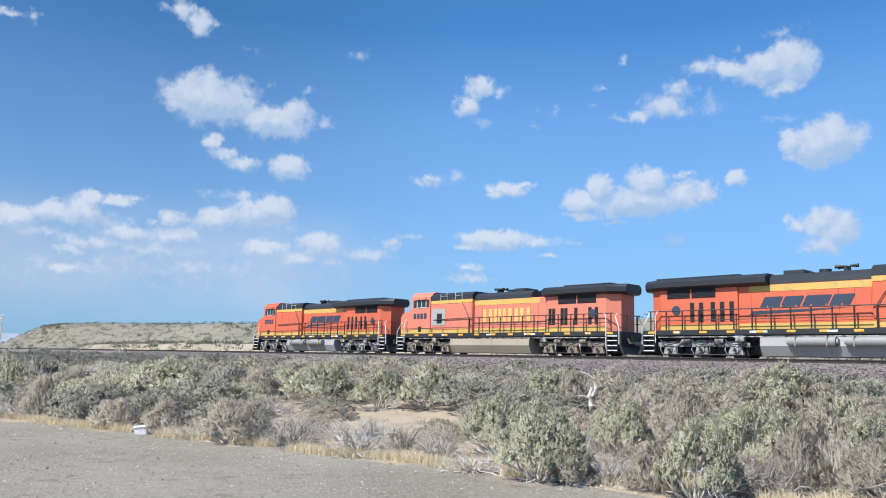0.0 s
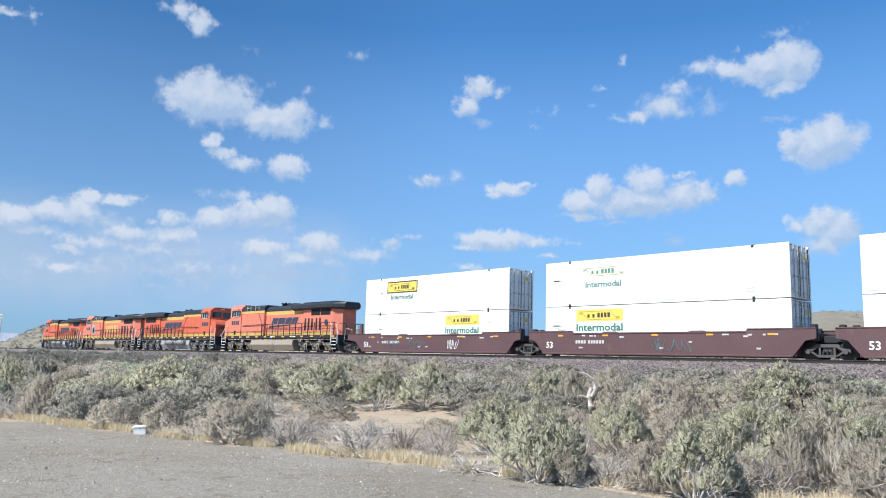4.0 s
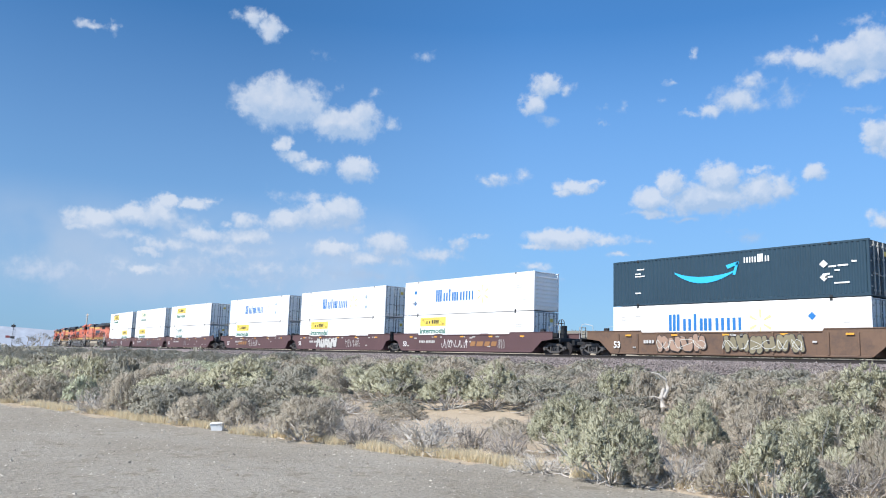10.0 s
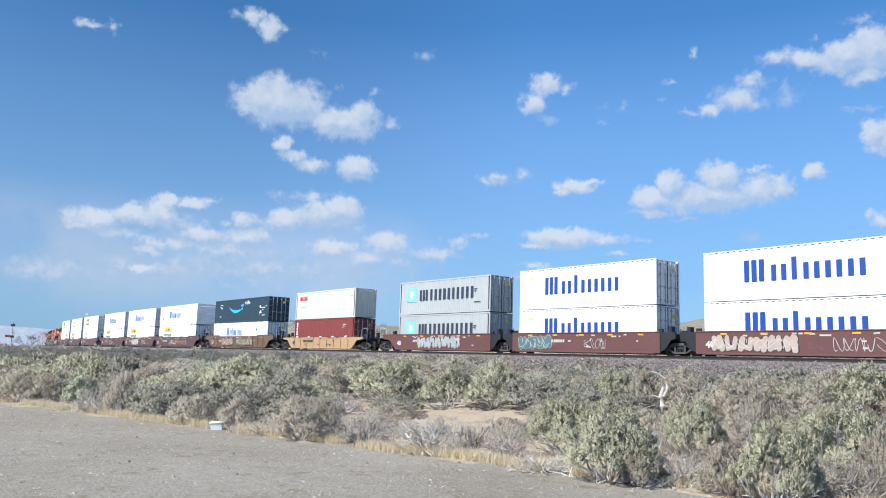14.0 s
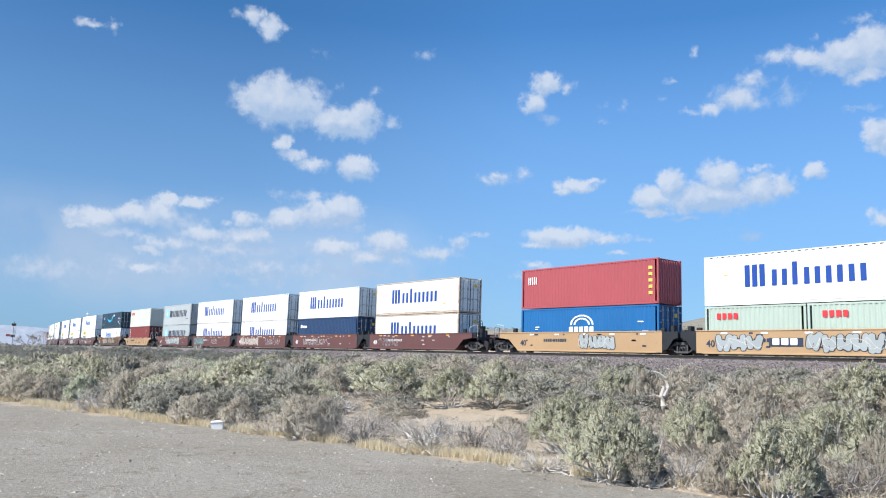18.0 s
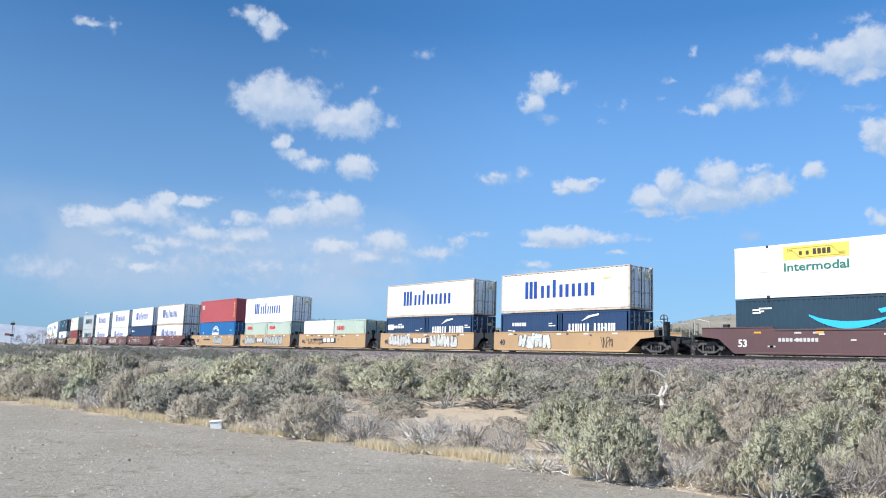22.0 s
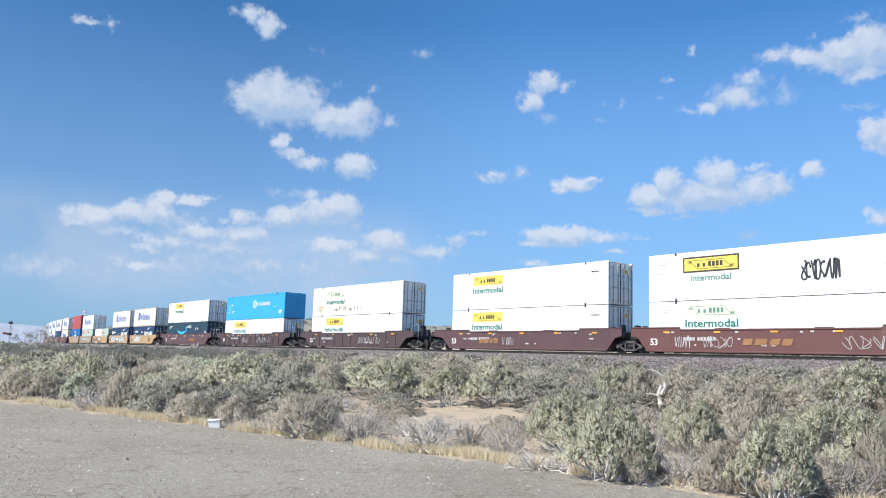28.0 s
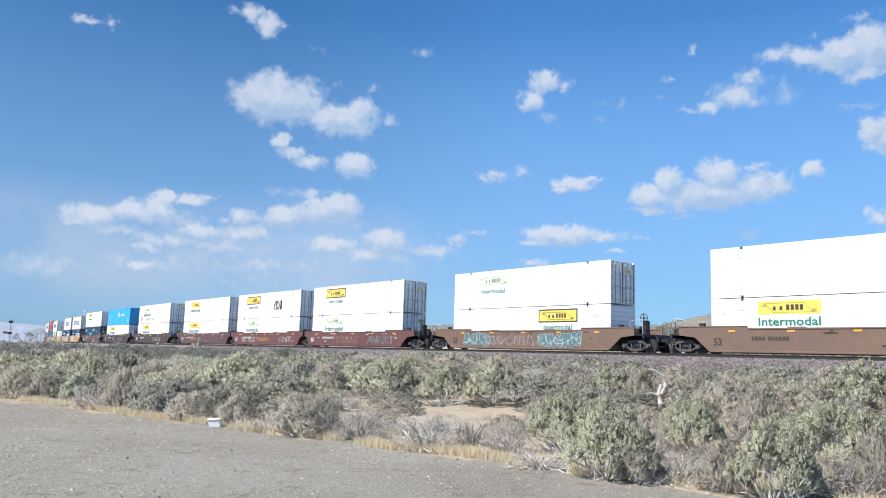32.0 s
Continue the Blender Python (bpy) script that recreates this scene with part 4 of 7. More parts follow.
    # red over blue
    c = container(L40, HC, 2.44, RED, z2, mid(14, L40), "faded red corrugated 40-foot container with a small white mark", ("plain", "plain"), False)
    word(c, L40, "CCL", 0.7, 1.75, 0.95, 0.55, M_WHITE, "plain white block of a shipping name")
    decal("tally_bars", c, M_YEL, lambda bm: [box(bm, L40 / 2 - 0.75, L40 / 2 - 0.45, side(c), side(c) - 0.003, 0.6 + 0.4 * i, 0.8 + 0.4 * i) for i in range(5)])
    c = container(L40, HC, 2.44, BLUE, z1, mid(14, L40), "blue corrugated 40-foot container with white arcs", ("plain", "door"), False)
    def arcs(bm):
        cx, cz = -L40 / 2 + 5.9, 1.6
        for r in (0.78, 0.5):
            for i in range(9):
                a, b = math.pi * i / 9, math.pi * (i + 1) / 9
                p = [(cx + (r + d) * 1.15 * math.cos(q), cz + 0.1 + (r + d) * 0.75 * math.sin(q)) for q, d in ((a, 0), (b, 0), (b, 0.14), (a, 0.14))]
                slab(bm, p, side(c), side(c) - 0.004)
        bars(bm, "CCCCC", cx - 1.15, 1.2, 2.3, 0.38, side(c), weight=0.65)
        bars(bm, "CCMCMMC", cx - 1.1, 0.88, 2.2, 0.22, side(c), weight=0.6)
    decal("logo_mark", c, M_WHITE, arcs, "white arcs and bars")
    small_print(c, L40, HC, M_WHITE, 14, 4)
    # 20-foot pairs under tall boxes
    def pair(k, mats, labels):
        out = []
        for i in (0, 1):
            out.append(container(L20, STD, 2.44, mats[i], z1, HEADS[k] + L20 / 2 + i * (L20 + 0.07), labels[i], ("plain", "door"), mats[i] is WHITE))
        return out
    cel = "pale green corrugated 20-foot container with small red bars"
    for c in pair(15, (CELADON, CELADON), (cel, cel)):
        word(c, L20, "CCCC", 0.8, 1.85, 1.4, 0.35, M_RED, "plain red block of a shipping name")
        small_print(c, L20, STD, M_FADED, 15, 3)
    for i, c in enumerate(pair(16, (WHITE, CELADON), ("plain white 20-foot refrigerated container", cel))):
        if i:
            word(c, L20, "CCCC", 0.8, 1.6, 1.4, 0.42, M_RED, "plain red block of a shipping name")
        small_print(c, L20, STD, M_FADED, 16 + i, 3)
    nav = "dark blue corrugated 20-foot container with white marks"
    for k in (17, 18):
        for i, c in enumerate(pair(k, (MIDBLUE, MIDBLUE), (nav, nav))):
            if i:
                word(c, L20, "CMC CCM", 0.8, 0.95, 4.2, 0.8, M_WHITE, "plain white block of a shipping name", 0.75)
                decal("logo_swoosh", c, M_WHITE, lambda bm: [slab(bm, [(-L20 / 2 + 1.9, 1.9), (-L20 / 2 + 2.6, 2.3), (-L20 / 2 + 3.5, 2.42), (-L20 / 2 + 3.5, 2.3), (-L20 / 2 + 2.7, 2.15)], side(c), side(c) - 0.004)], "white swoosh")
            else:
                if k == 17:
                    decal("logo_mark", c, M_WHITE, lambda bm: blobs(bm, -L20 / 2 + 0.3, 1.5, 0.9, 0.5, side(c), 3, 3), "white animal mark as plain shapes")
                word(c, L20, "CCCCCC", 1.3, 1.65, 1.5, 0.25, M_WHITE, "plain white block of a shipping name")
            small_print(c, L20, STD, M_WHITE, 30 + k + i, 3)
        island(mid(k, L40), FLOOR + STD + 0.05, RUSTW, "white 40-foot sea container with rust stains and blue bars")
    island(mid(15, L40), FLOOR + STD + 0.05, WHITE, isl)
    # haulier boxes to the tail
    c = white53(mid(19, L53), z2, jb); hauler_sign(c, L53, 2.6, 2.0, "yellow")
    c = container(L53, HC, 2.6, SKY, z2, mid(20, L53), "sky-blue 53-foot container with a white hexagon mark", ("plain", "plain"), False)
    def hexagon(bm):
        cx, cz = -L53 / 2 + 8.4, 1.75
        for i in range(6):
            a, b = math.pi / 2 + i * math.pi / 3, math.pi / 2 + (i + 1) * math.pi / 3
            p = [(cx + r * math.cos(q), cz + r * math.sin(q)) for q, r in ((a, 0.5), (b, 0.5), (b, 0.36), (a, 0.36))]
            slab(bm, p, side(c), side(c) - 0.004)
            slab(bm, [(cx, cz), (cx + 0.3 * math.cos(a + 0.15), cz + 0.3 * math.sin(a + 0.15)), (cx + 0.3 * math.cos(a - 0.15), cz + 0.3 * math.sin(a - 0.15))], side(c), side(c) - 0.004 - 0.0005 * i)
        bars(bm, "C C CCCLCCC", cx + 0.75, cz - 0.2, 3.4, 0.4, side(c), weight=0.6)
    decal("logo_hexagon", c, M_WHITE, hexagon, "white hexagon and name bars")
    small_print(c, L53, HC, M_WHITE, 20, 8)
    c = white53(mid(20, L53), z1, jb); hauler_sign(c, L53, 2.5, 1.95, "yellow")
    rust = "white 53-foot container with rust runs and a faded sign"
    c = white53(mid(21, L53), z2, rust, RUSTW); hauler_sign(c, L53, 2.5, 1.75, "pale")
    rusty = mat("rust", (0.30, 0.21, 0.14), 0.9, 0, 0.3, 4.0)
    for x0, w0, h0, n0 in ((4.3, 0.75, 0.3, 6), (5.3, 1.4, 0.55, 6), (7.1, 0.7, 0.28, 6), (8.1, 1.5, 0.5, 5)):
        tagged(decal("rust_patch", c, rusty, lambda bm: streaks(bm, -L53 / 2 + x0, 0.42, w0, h0, side(c), int(x0 * 10), n0), "brown rust runs above the bottom edge"), kind="stuff")
    tagged(decal("rust_patch", c, mat("pale_rust", (0.50, 0.34, 0.18), 0.9, 0, 0.3, 4.0), lambda bm: streaks(bm, -L53 / 2 + 1.2, 0.3, 1.3, 0.8, side(c), 5, 7), "faint rust runs"), kind="stuff")
    c = white53(mid(21, L53), z1, jb); hauler_sign(c, L53, 2.5, 1.95, "yellow")
    c = white53(mid(22, L53), z2, jb); hauler_sign(c, L53, 2.2, 1.85, "yellow")
    c = white53(mid(22, L53), z1, jb); hauler_sign(c, L53, 2.2, 1.95, "yellow")
    c = white53(mid(23, L53), z2, "white 53-foot container with a framed sign and black spray marks"); hauler_sign(c, L53, 2.3, 1.75, "framed", "faded")
    for i in range(4):
        decal("spray_mark", c, M_TAG, lambda bm: scrawl(bm, -L53 / 2 + 9.8 + 0.5 * i, 0.8, 0.5, 1.1, side(c), 5 + i, 2, 0.09), "black sprayed mark")
    c = white53(mid(23, L53), z1, "white 53-foot container with a pale sign"); hauler_sign(c, L53, 2.3, 1.95, "pale")
    c = white53(mid(24, L53), z2, jb); hauler_sign(c, L53, 2.4, 1.8, "framed", "faded")
    c = white53(mid(24, L53), z1, "white 53-foot container with a pale sign"); hauler_sign(c, L53, 2.3, 1.95, "pale")
    c = white53(mid(25, L53), z2, "white 53-foot container with faded green lettering"); hauler_sign(c, L53, 2.6, 1.75, "pale", "faded")
    c = white53(mid(25, L53), z1, jb, ends=("door", "louvre")); hauler_sign(c, L53, 9.4, 1.85, "framed")
    c = white53(mid(26, L53), z2, "plain white 53-foot container"); hauler_sign(c, L53, 11.2, 1.9, "yellow")
    c = white53(mid(26, L53), z1, jb); hauler_sign(c, L53, 2.6, 1.95, "yellow")


# ---------------------------------------------------------------- well wagons
WHEELS = []


def wheel_mesh(r):
    def draw(bm):
        for s in (-1, 1):
            y = s * 0.754
            disc(bm, (0, y - s * 0.035, 0), r + 0.025, "y", 0.035, 28)
            disc(bm, (0, y + s * 0.02, 0), r, "y", 0.10, 28)
            disc(bm, (0, y + s * 0.075, 0), r * 0.78, "y", 0.012, 24)
            disc(bm, (0, y + s * 0.09, 0), 0.13, "y", 0.1, 14)
        disc(bm, (0, 0, 0), 0.085, "y", 2.1, 12)
    return shared(f"wheelset_{r}", draw, WHEEL)


def add_wheel(parent, x, r):
    w = placed("wheelset", wheel_mesh(r), parent)
    w.matrix_parent_inverse = Matrix.Translation((x, 0, r))
    WHEELS.append((w, r))
    return w


def truck(parent, x, r=0.46, base=1.8):
    """A freight bogie: cast side frames, springs, bolster and two wheelsets."""
    t = placed("truck", shared("bolster", lambda bm: [box(bm, -0.25, 0.25, -1.05, 1.05, 0.42, 0.78, 0.04), box(bm, -0.4, 0.4, -0.4, 0.4, 0.7, 0.92, 0.03)], TRUCK), parent, "cast steel freight bogie", Matrix.Translation((x, 0, 0)))
    b = base / 2
    for s in (-1, 1):
        def frame_(bm):
            top = [(-b - 0.22, 0.44), (-b - 0.2, 0.6), (-b + 0.12, 0.64), (-0.5, 0.84), (0.5, 0.84), (b - 0.12, 0.64), (b + 0.2, 0.6), (b + 0.22, 0.44), (b - 0.1, 0.46), (0.42, 0.68), (-0.42, 0.68), (-b + 0.1, 0.46)]
            slab(bm, top, s * 1.0, s * 1.14)
            slab(bm, [(-0.4, 0.18), (0.4, 0.18), (0.46, 0.3), (-0.46, 0.3)], s * 0.98, s * 1.15)
            for e in (-1, 1):
                slab(bm, [(e * 0.36, 0.2), (e * 0.48, 0.22), (e * (b + 0.02), 0.5), (e * (b - 0.12), 0.54)], s * 1.0, s * 1.13)
                slab(bm, [(e * 0.3, 0.28), (e * 0.4, 0.28), (e * 0.4, 0.7), (e * 0.3, 0.7)], s * 1.0, s * 1.13)
        placed("side_frame", shared(f"side_frame_{base}_{s}", frame_, TRUCK), t)
        placed("spring_nest", shared(f"spring_nest_{s}", lambda bm: [disc(bm, (dx, s * 1.06, 0.4), 0.07, "z", 0.26, 10) for dx in (-0.2, 0.0, 0.2)], BLACK), t)
        for e in (-1, 1):
            placed("bearing_cap", shared(f"bearing_cap_{base}_{s}_{e}", lambda bm: disc(bm, (e * b, s * 1.16, 0.46), 0.12, "y", 0.12, 14), TRUCK), t)
    for e in (-1, 1):
        add_wheel(t, e * b, r)
    return t


def coupler(parent, x, s):
    placed("coupler", shared(f"coupler_{s}", lambda bm: [box(bm, 0, s * 0.55, -0.08, 0.08, 0.76, 0.96, 0.02), box(bm, s * 0.5, s * 0.8, -0.17, 0.12, 0.72, 1.0, 0.04), tube(bm, [(s * 0.1, 0.25, 0.7), (s * 0.45, 0.3, 0.4), (s * 0.8, 0.25, 0.5)], 0.035, 6)], BLACK), parent, "knuckle coupler with a brake hose", Matrix.Translation((x, 0, 0)))


def well(k, L, material, left, right, style="smooth", marks=None, label="", trim=None):
    """A well wagon. left, right: 'coupled' ends ride on their own bogie, 'joint' ends share one with the next unit, 'shared' ends lean on it."""
    u = HEADS[k] + L / 2
    c = thing("well_wagon", label, "freight wagon", "well wagons")
    hl, Y = L / 2, 1.5
    reach = {"coupled": 2.05, "joint": 1.25, "shared": 1.25}
    eL, eR = hl + reach[left], hl + reach[right]
    kind = f"{L}_{left == 'coupled'}_{right == 'coupled'}_{style}"
    cutL, cutR = (1.75, 1.75)
    for s in (-1, 1):
        def draw(bm):
            if style == "low":
                top, rise, run_ = 1.3, 0.0, 0.5
            else:
                top, rise, run_ = 1.5, 0.13, 2.3
            if style == "square":
                a, b = (-eL, -hl - 1.0) if left == "coupled" else (-hl - 0.42, -hl - 0.42)
                d, e = (eR, hl + 1.0) if right == "coupled" else (hl + 0.42, hl + 0.42)
                o = [(a, top), (d, top), (d, 1.12 if right == "coupled" else 0.2)] + ([(e, 1.0), (hl + 0.05, 0.2)] if right == "coupled" else []) + ([(-hl - 0.05, 0.2), (b, 1.0)] if left == "coupled" else [(a, 0.2)]) + ([(a, 1.12)] if left == "coupled" else [])
                slab(bm, o, s * (Y - 0.07), s * Y)
                return
            o = [(-eL, top + rise), (-hl + run_, top + rise), (-hl + run_ + 0.12, top), (hl - run_ - 0.12, top), (hl - run_, top + rise), (eR, top + rise), (eR, 1.12), (hl + 1.0 if right == "coupled" else hl + 0.7, 1.0), (hl + 0.05, 0.2), (-hl - 0.05, 0.2), (-hl - 1.0 if left == "coupled" else -hl - 0.7, 1.0), (-eL, 1.12)]
            slab(bm, o, s * (Y - 0.07), s * Y)
        w = placed("side_sill", shared(f"side_sill_{kind}_{s}", draw, material), c)
        placed("top_chord", shared(f"top_chord_{kind}_{s}", lambda bm: box(bm, -eL if left == "coupled" else -hl - 0.42, eR if right == "coupled" else hl + 0.42, s * (Y + 0.03), s * (Y - 0.11), 1.46, 1.53, 0.012) if style == "square" else [box(bm, -hl + 2.4, hl - 2.4, s * (Y + 0.035), s * (Y - 0.11), 1.44 if style != "low" else 1.22, 1.525 if style != "low" else 1.32, 0.012), box(bm, -eL, -hl + 2.32, s * (Y + 0.03), s * (Y - 0.1), 1.6, 1.66, 0.012) if style != "low" else None, box(bm, hl - 2.32, eR, s * (Y + 0.03), s * (Y - 0.1), 1.6, 1.66, 0.012) if style != "low" else None], material), c)
        placed("bottom_chord", shared(f"bottom_chord_{kind}_{s}", lambda bm: box(bm, -hl, hl, s * (Y + 0.03), s * (Y - 0.2), 0.16, 0.27, 0.015), material), c)
        if style in ("ribbed", "low"):
            n = 11 if L > 14 else 9
            rib = shared(f"rib_{style}_{s}", lambda bm: box(bm, -0.06, 0.06, s * (Y + 0.06), s * (Y - 0.01), 0.25, 1.45 if style == "ribbed" else 1.24, 0.02), material)
            for i in range(n):
                placed("rib", rib, c, "", Matrix.Translation((-hl + 0.6 + i * (L - 1.2) / (n - 1), 0, 0)))
        else:
            for i in (-1, 1):
                if L > 14:
                    placed("guide_plate", shared(f"guide_plate_{s}", lambda bm: slab(bm, [(-0.6, 1.5), (0.6, 1.5), (0.42, 1.58), (-0.42, 1.58)], s * (Y + 0.012), s * (Y - 0.06)), material), c, "", Matrix.Translation((i * 2.9, 0, 0)))
    placed("floor_pan", shared(f"floor_pan_{L}", lambda bm: [box(bm, -hl - 0.05, hl + 0.05, -1.3, 1.3, 0.2, 0.3)] + [box(bm, -hl + 0.3 + i * (L - 0.6) / 6 - 0.15, -hl + 0.3 + i * (L - 0.6) / 6 + 0.15, -1.42, 1.42, 0.17, 0.35, 0.01) for i in range(7)], BLACK), c)
    for s, end, e in ((-1, left, eL), (1, right, eR)):
        x = s * (hl + 0.12)
        placed("bulkhead", shared(f"bulkhead_{s}_{L}", lambda bm: box(bm, x, x + s * 0.1, -1.42, 1.42, 0.2, 1.45, 0.02), material), c)
        if end == "coupled":
            far = s * (hl + 3.05)
            placed("end_platform", shared(f"end_platform_{s}_{L}", lambda bm: [box(bm, x + s * 0.12, s * (hl + 2.7), -1.42, 1.42, 1.12, 1.2, 0.01), box(bm, x, far, -0.3, 0.3, 0.72, 1.1, 0.02), box(bm, s * (hl + 2.6), s * (hl + 2.75), -1.45, 1.45, 0.95, 1.22, 0.02), slab(bm, [(x, 0.5), (x + s * 1.2, 1.1), (x, 1.1)], -1.2, 1.2)], BLACK), c, "black end platform over the bogie")
            placed("ladder", shared(f"ladder_{s}_{L}", lambda bm: [tube(bm, [(s * (hl + 2.68), y, 0.4), (s * (hl + 2.68), y, 1.95)], 0.022, 6) for y in (-1.4, -0.95)] + [tube(bm, [(s * (hl + 2.68), -1.4, z), (s * (hl + 2.68), -0.95, z)], 0.016, 6) for z in (0.5, 0.8, 1.1, 1.45, 1.9)], BLACK), c)
            placed("handrail", shared(f"handrail_{s}_{L}", lambda bm: tube(bm, [(s * (hl + 1.6), -1.4, 1.2), (s * (hl + 1.65), -1.4, 2.0), (s * (hl + 2.3), -1.4, 2.15), (s * (hl + 2.62), -1.4, 2.1), (s * (hl + 2.64), -1.4, 1.2)], 0.02, 6), GALV), c)
            placed("handrail", shared(f"handrail_back_{s}_{L}", lambda bm: tube(bm, [(s * (hl + 2.0), 1.4, 1.2), (s * (hl + 2.0), 1.4, 2.1), (s * (hl + 2.6), 1.4, 2.1), (s * (hl + 2.6), 1.4, 1.2)], 0.02, 6), GALV), c)
            for gy in (-1.1, 1.1):
                placed("guide_post", shared(f"guide_post_{s}_{L}_{gy}_{k == 1}", lambda bm: box(bm, s * (hl + 0.55), s * (hl + 0.9), gy - 0.1, gy + 0.1, 1.2, 2.5 if k == 1 else 1.85, 0.02), material if k == 1 else BLACK), c, "upright stacking guide")
            if s > 0:
                placed("brake_wheel", shared(f"brake_wheel_{L}", lambda bm: [box(bm, hl + 2.2, hl + 2.5, -0.85, -0.45, 1.2, 2.1, 0.03), tube(bm, [(hl + 2.35 + 0.28 * math.cos(a * math.pi / 8), -0.9, 2.25 + 0.28 * math.sin(a * math.pi / 8)) for a in range(17)], 0.025, 6), box(bm, hl + 2.1, hl + 2.6, -0.92, -0.88, 2.22, 2.28), box(bm, hl + 2.32, hl + 2.38, -0.92, -0.88, 2.0, 2.5)], BLACK), c, "handbrake wheel on its stand")
                placed("brake_cylinder", shared(f"brake_cylinder_{L}", lambda bm: [disc(bm, (hl + 1.3, -0.55, 1.42), 0.2, "x", 0.7, 14), box(bm, hl + 1.7, hl + 2.1, -1.1, -0.3, 1.2, 1.6, 0.03), tube(bm, [(hl + 0.9, -0.55, 1.3), (hl + 2.2, -0.3, 1.3)], 0.03)], BLACK), c)
            coupler(c, far, s)
            truck(c, s * (hl + 1.9))
        elif end == "joint":
            placed("joint_deck", shared(f"joint_deck_{L}", lambda bm: [box(bm, x + 0.1, hl + 2.0, -0.7, 0.7, 0.9, 1.25, 0.04), box(bm, hl + 0.5, hl + 1.3, -1.35, 1.35, 1.0, 1.4, 0.03), disc(bm, (hl + 1.6, 0, 1.25), 0.45, "z", 0.2, 18), box(bm, hl + 0.9, hl + 1.15, -1.3, -0.9, 1.3, 1.85, 0.02)], BLACK), c, "black articulated joint")
            if style == "square":
                for q in (-1, 1):
                    placed("joint_cheek", shared(f"joint_cheek_{q}", lambda bm: slab(bm, [(hl + 0.43, 0.3), (hl + 0.43, 1.48), (hl + 1.52, 1.48), (hl + 1.52, 1.1), (hl + 1.2, 1.0), (hl + 0.75, 0.4)], q * 1.36, q * 1.46), BLACK), c, "black end plate of the wagon")
            truck(c, hl + 1.6, 0.48)
        else:
            placed("joint_deck", shared(f"joint_deck_left_{L}", lambda bm: [box(bm, -hl - 1.5, x - 0.1, -0.7, 0.7, 0.95, 1.22, 0.04), box(bm, -hl - 1.1, -hl - 0.45, -1.35, 1.35, 1.0, 1.38, 0.03), box(bm, -hl - 1.15, -hl - 0.9, -1.3, -0.9, 1.3, 1.8, 0.02)], BLACK), c, "black articulated joint")
        if end == "shared" and style == "square":
            for q in (-1, 1):
                placed("joint_cheek", shared(f"joint_cheek_left_{q}", lambda bm: slab(bm, [(-hl - 0.43, 0.3), (-hl - 0.75, 0.4), (-hl - 1.2, 1.0), (-hl - 1.52, 1.1), (-hl - 1.52, 1.48), (-hl - 0.43, 1.48)], q * 1.36, q * 1.46), BLACK), c, "black end plate of the wagon")
        if end != "coupled":
            for gy in (-1.25, 1.25):
                placed("guide_post", shared(f"guide_post_joint_{s}_{L}_{gy}", lambda bm: box(bm, s * (hl + 0.2), s * (hl + 0.5), gy - 0.1, gy + 0.1, 1.3, 1.75 if L > 14 else 1.7, 0.02), BLACK), c, "low dark stacking guide")
    # lettering of the wagon
    y = -Y - (0.012 if style in ("smooth", "square") else 0.065) - 0.004
    light = M_INK if material in (YELWELL,) else (M_DARK if material is TANWELL else M_WHITE)
    write("53" if L > 14 else "40", c, -hl + 0.25, y, 0.55, 0.42, light)
    def sm(bm):
        rng = random.Random(k)
        for i in range(13):
            x = rng.uniform(-hl + 0.5, hl - 0.8)
            z = rng.choice((1.28, 1.2, 0.9, 0.55, 1.3))
            box(bm, x, x + rng.uniform(0.12, 0.4), y + 0.004, y, z, z + 0.09)
        x = -hl + 2.6
        bars(bm, "CCCC CCCCCC", x, 0.85, 2.2, 0.2, y + 0.005, weight=0.6)
    decal("reporting_stencil", c, M_FADED if light is M_WHITE else light, sm, "reporting marks as plain bars")
    def refl(bm):
        for i in range(5):
            x = -hl + 1.2 + i * (L - 2.4) / 4
            box(bm, x, x + 0.42, y + 0.003, y - 0.002, 1.3, 1.4)
    decal("reflector", c, M_ORANGE if material not in (YELWELL,) else M_WHITE, refl, "amber reflective strips")
    for nm, m_, dr, lb in (marks(c, hl, y) if marks else ()):
        decal(nm, c, m_, dr, lb)
    MOVERS.append((c, u, 0.0))
    return c


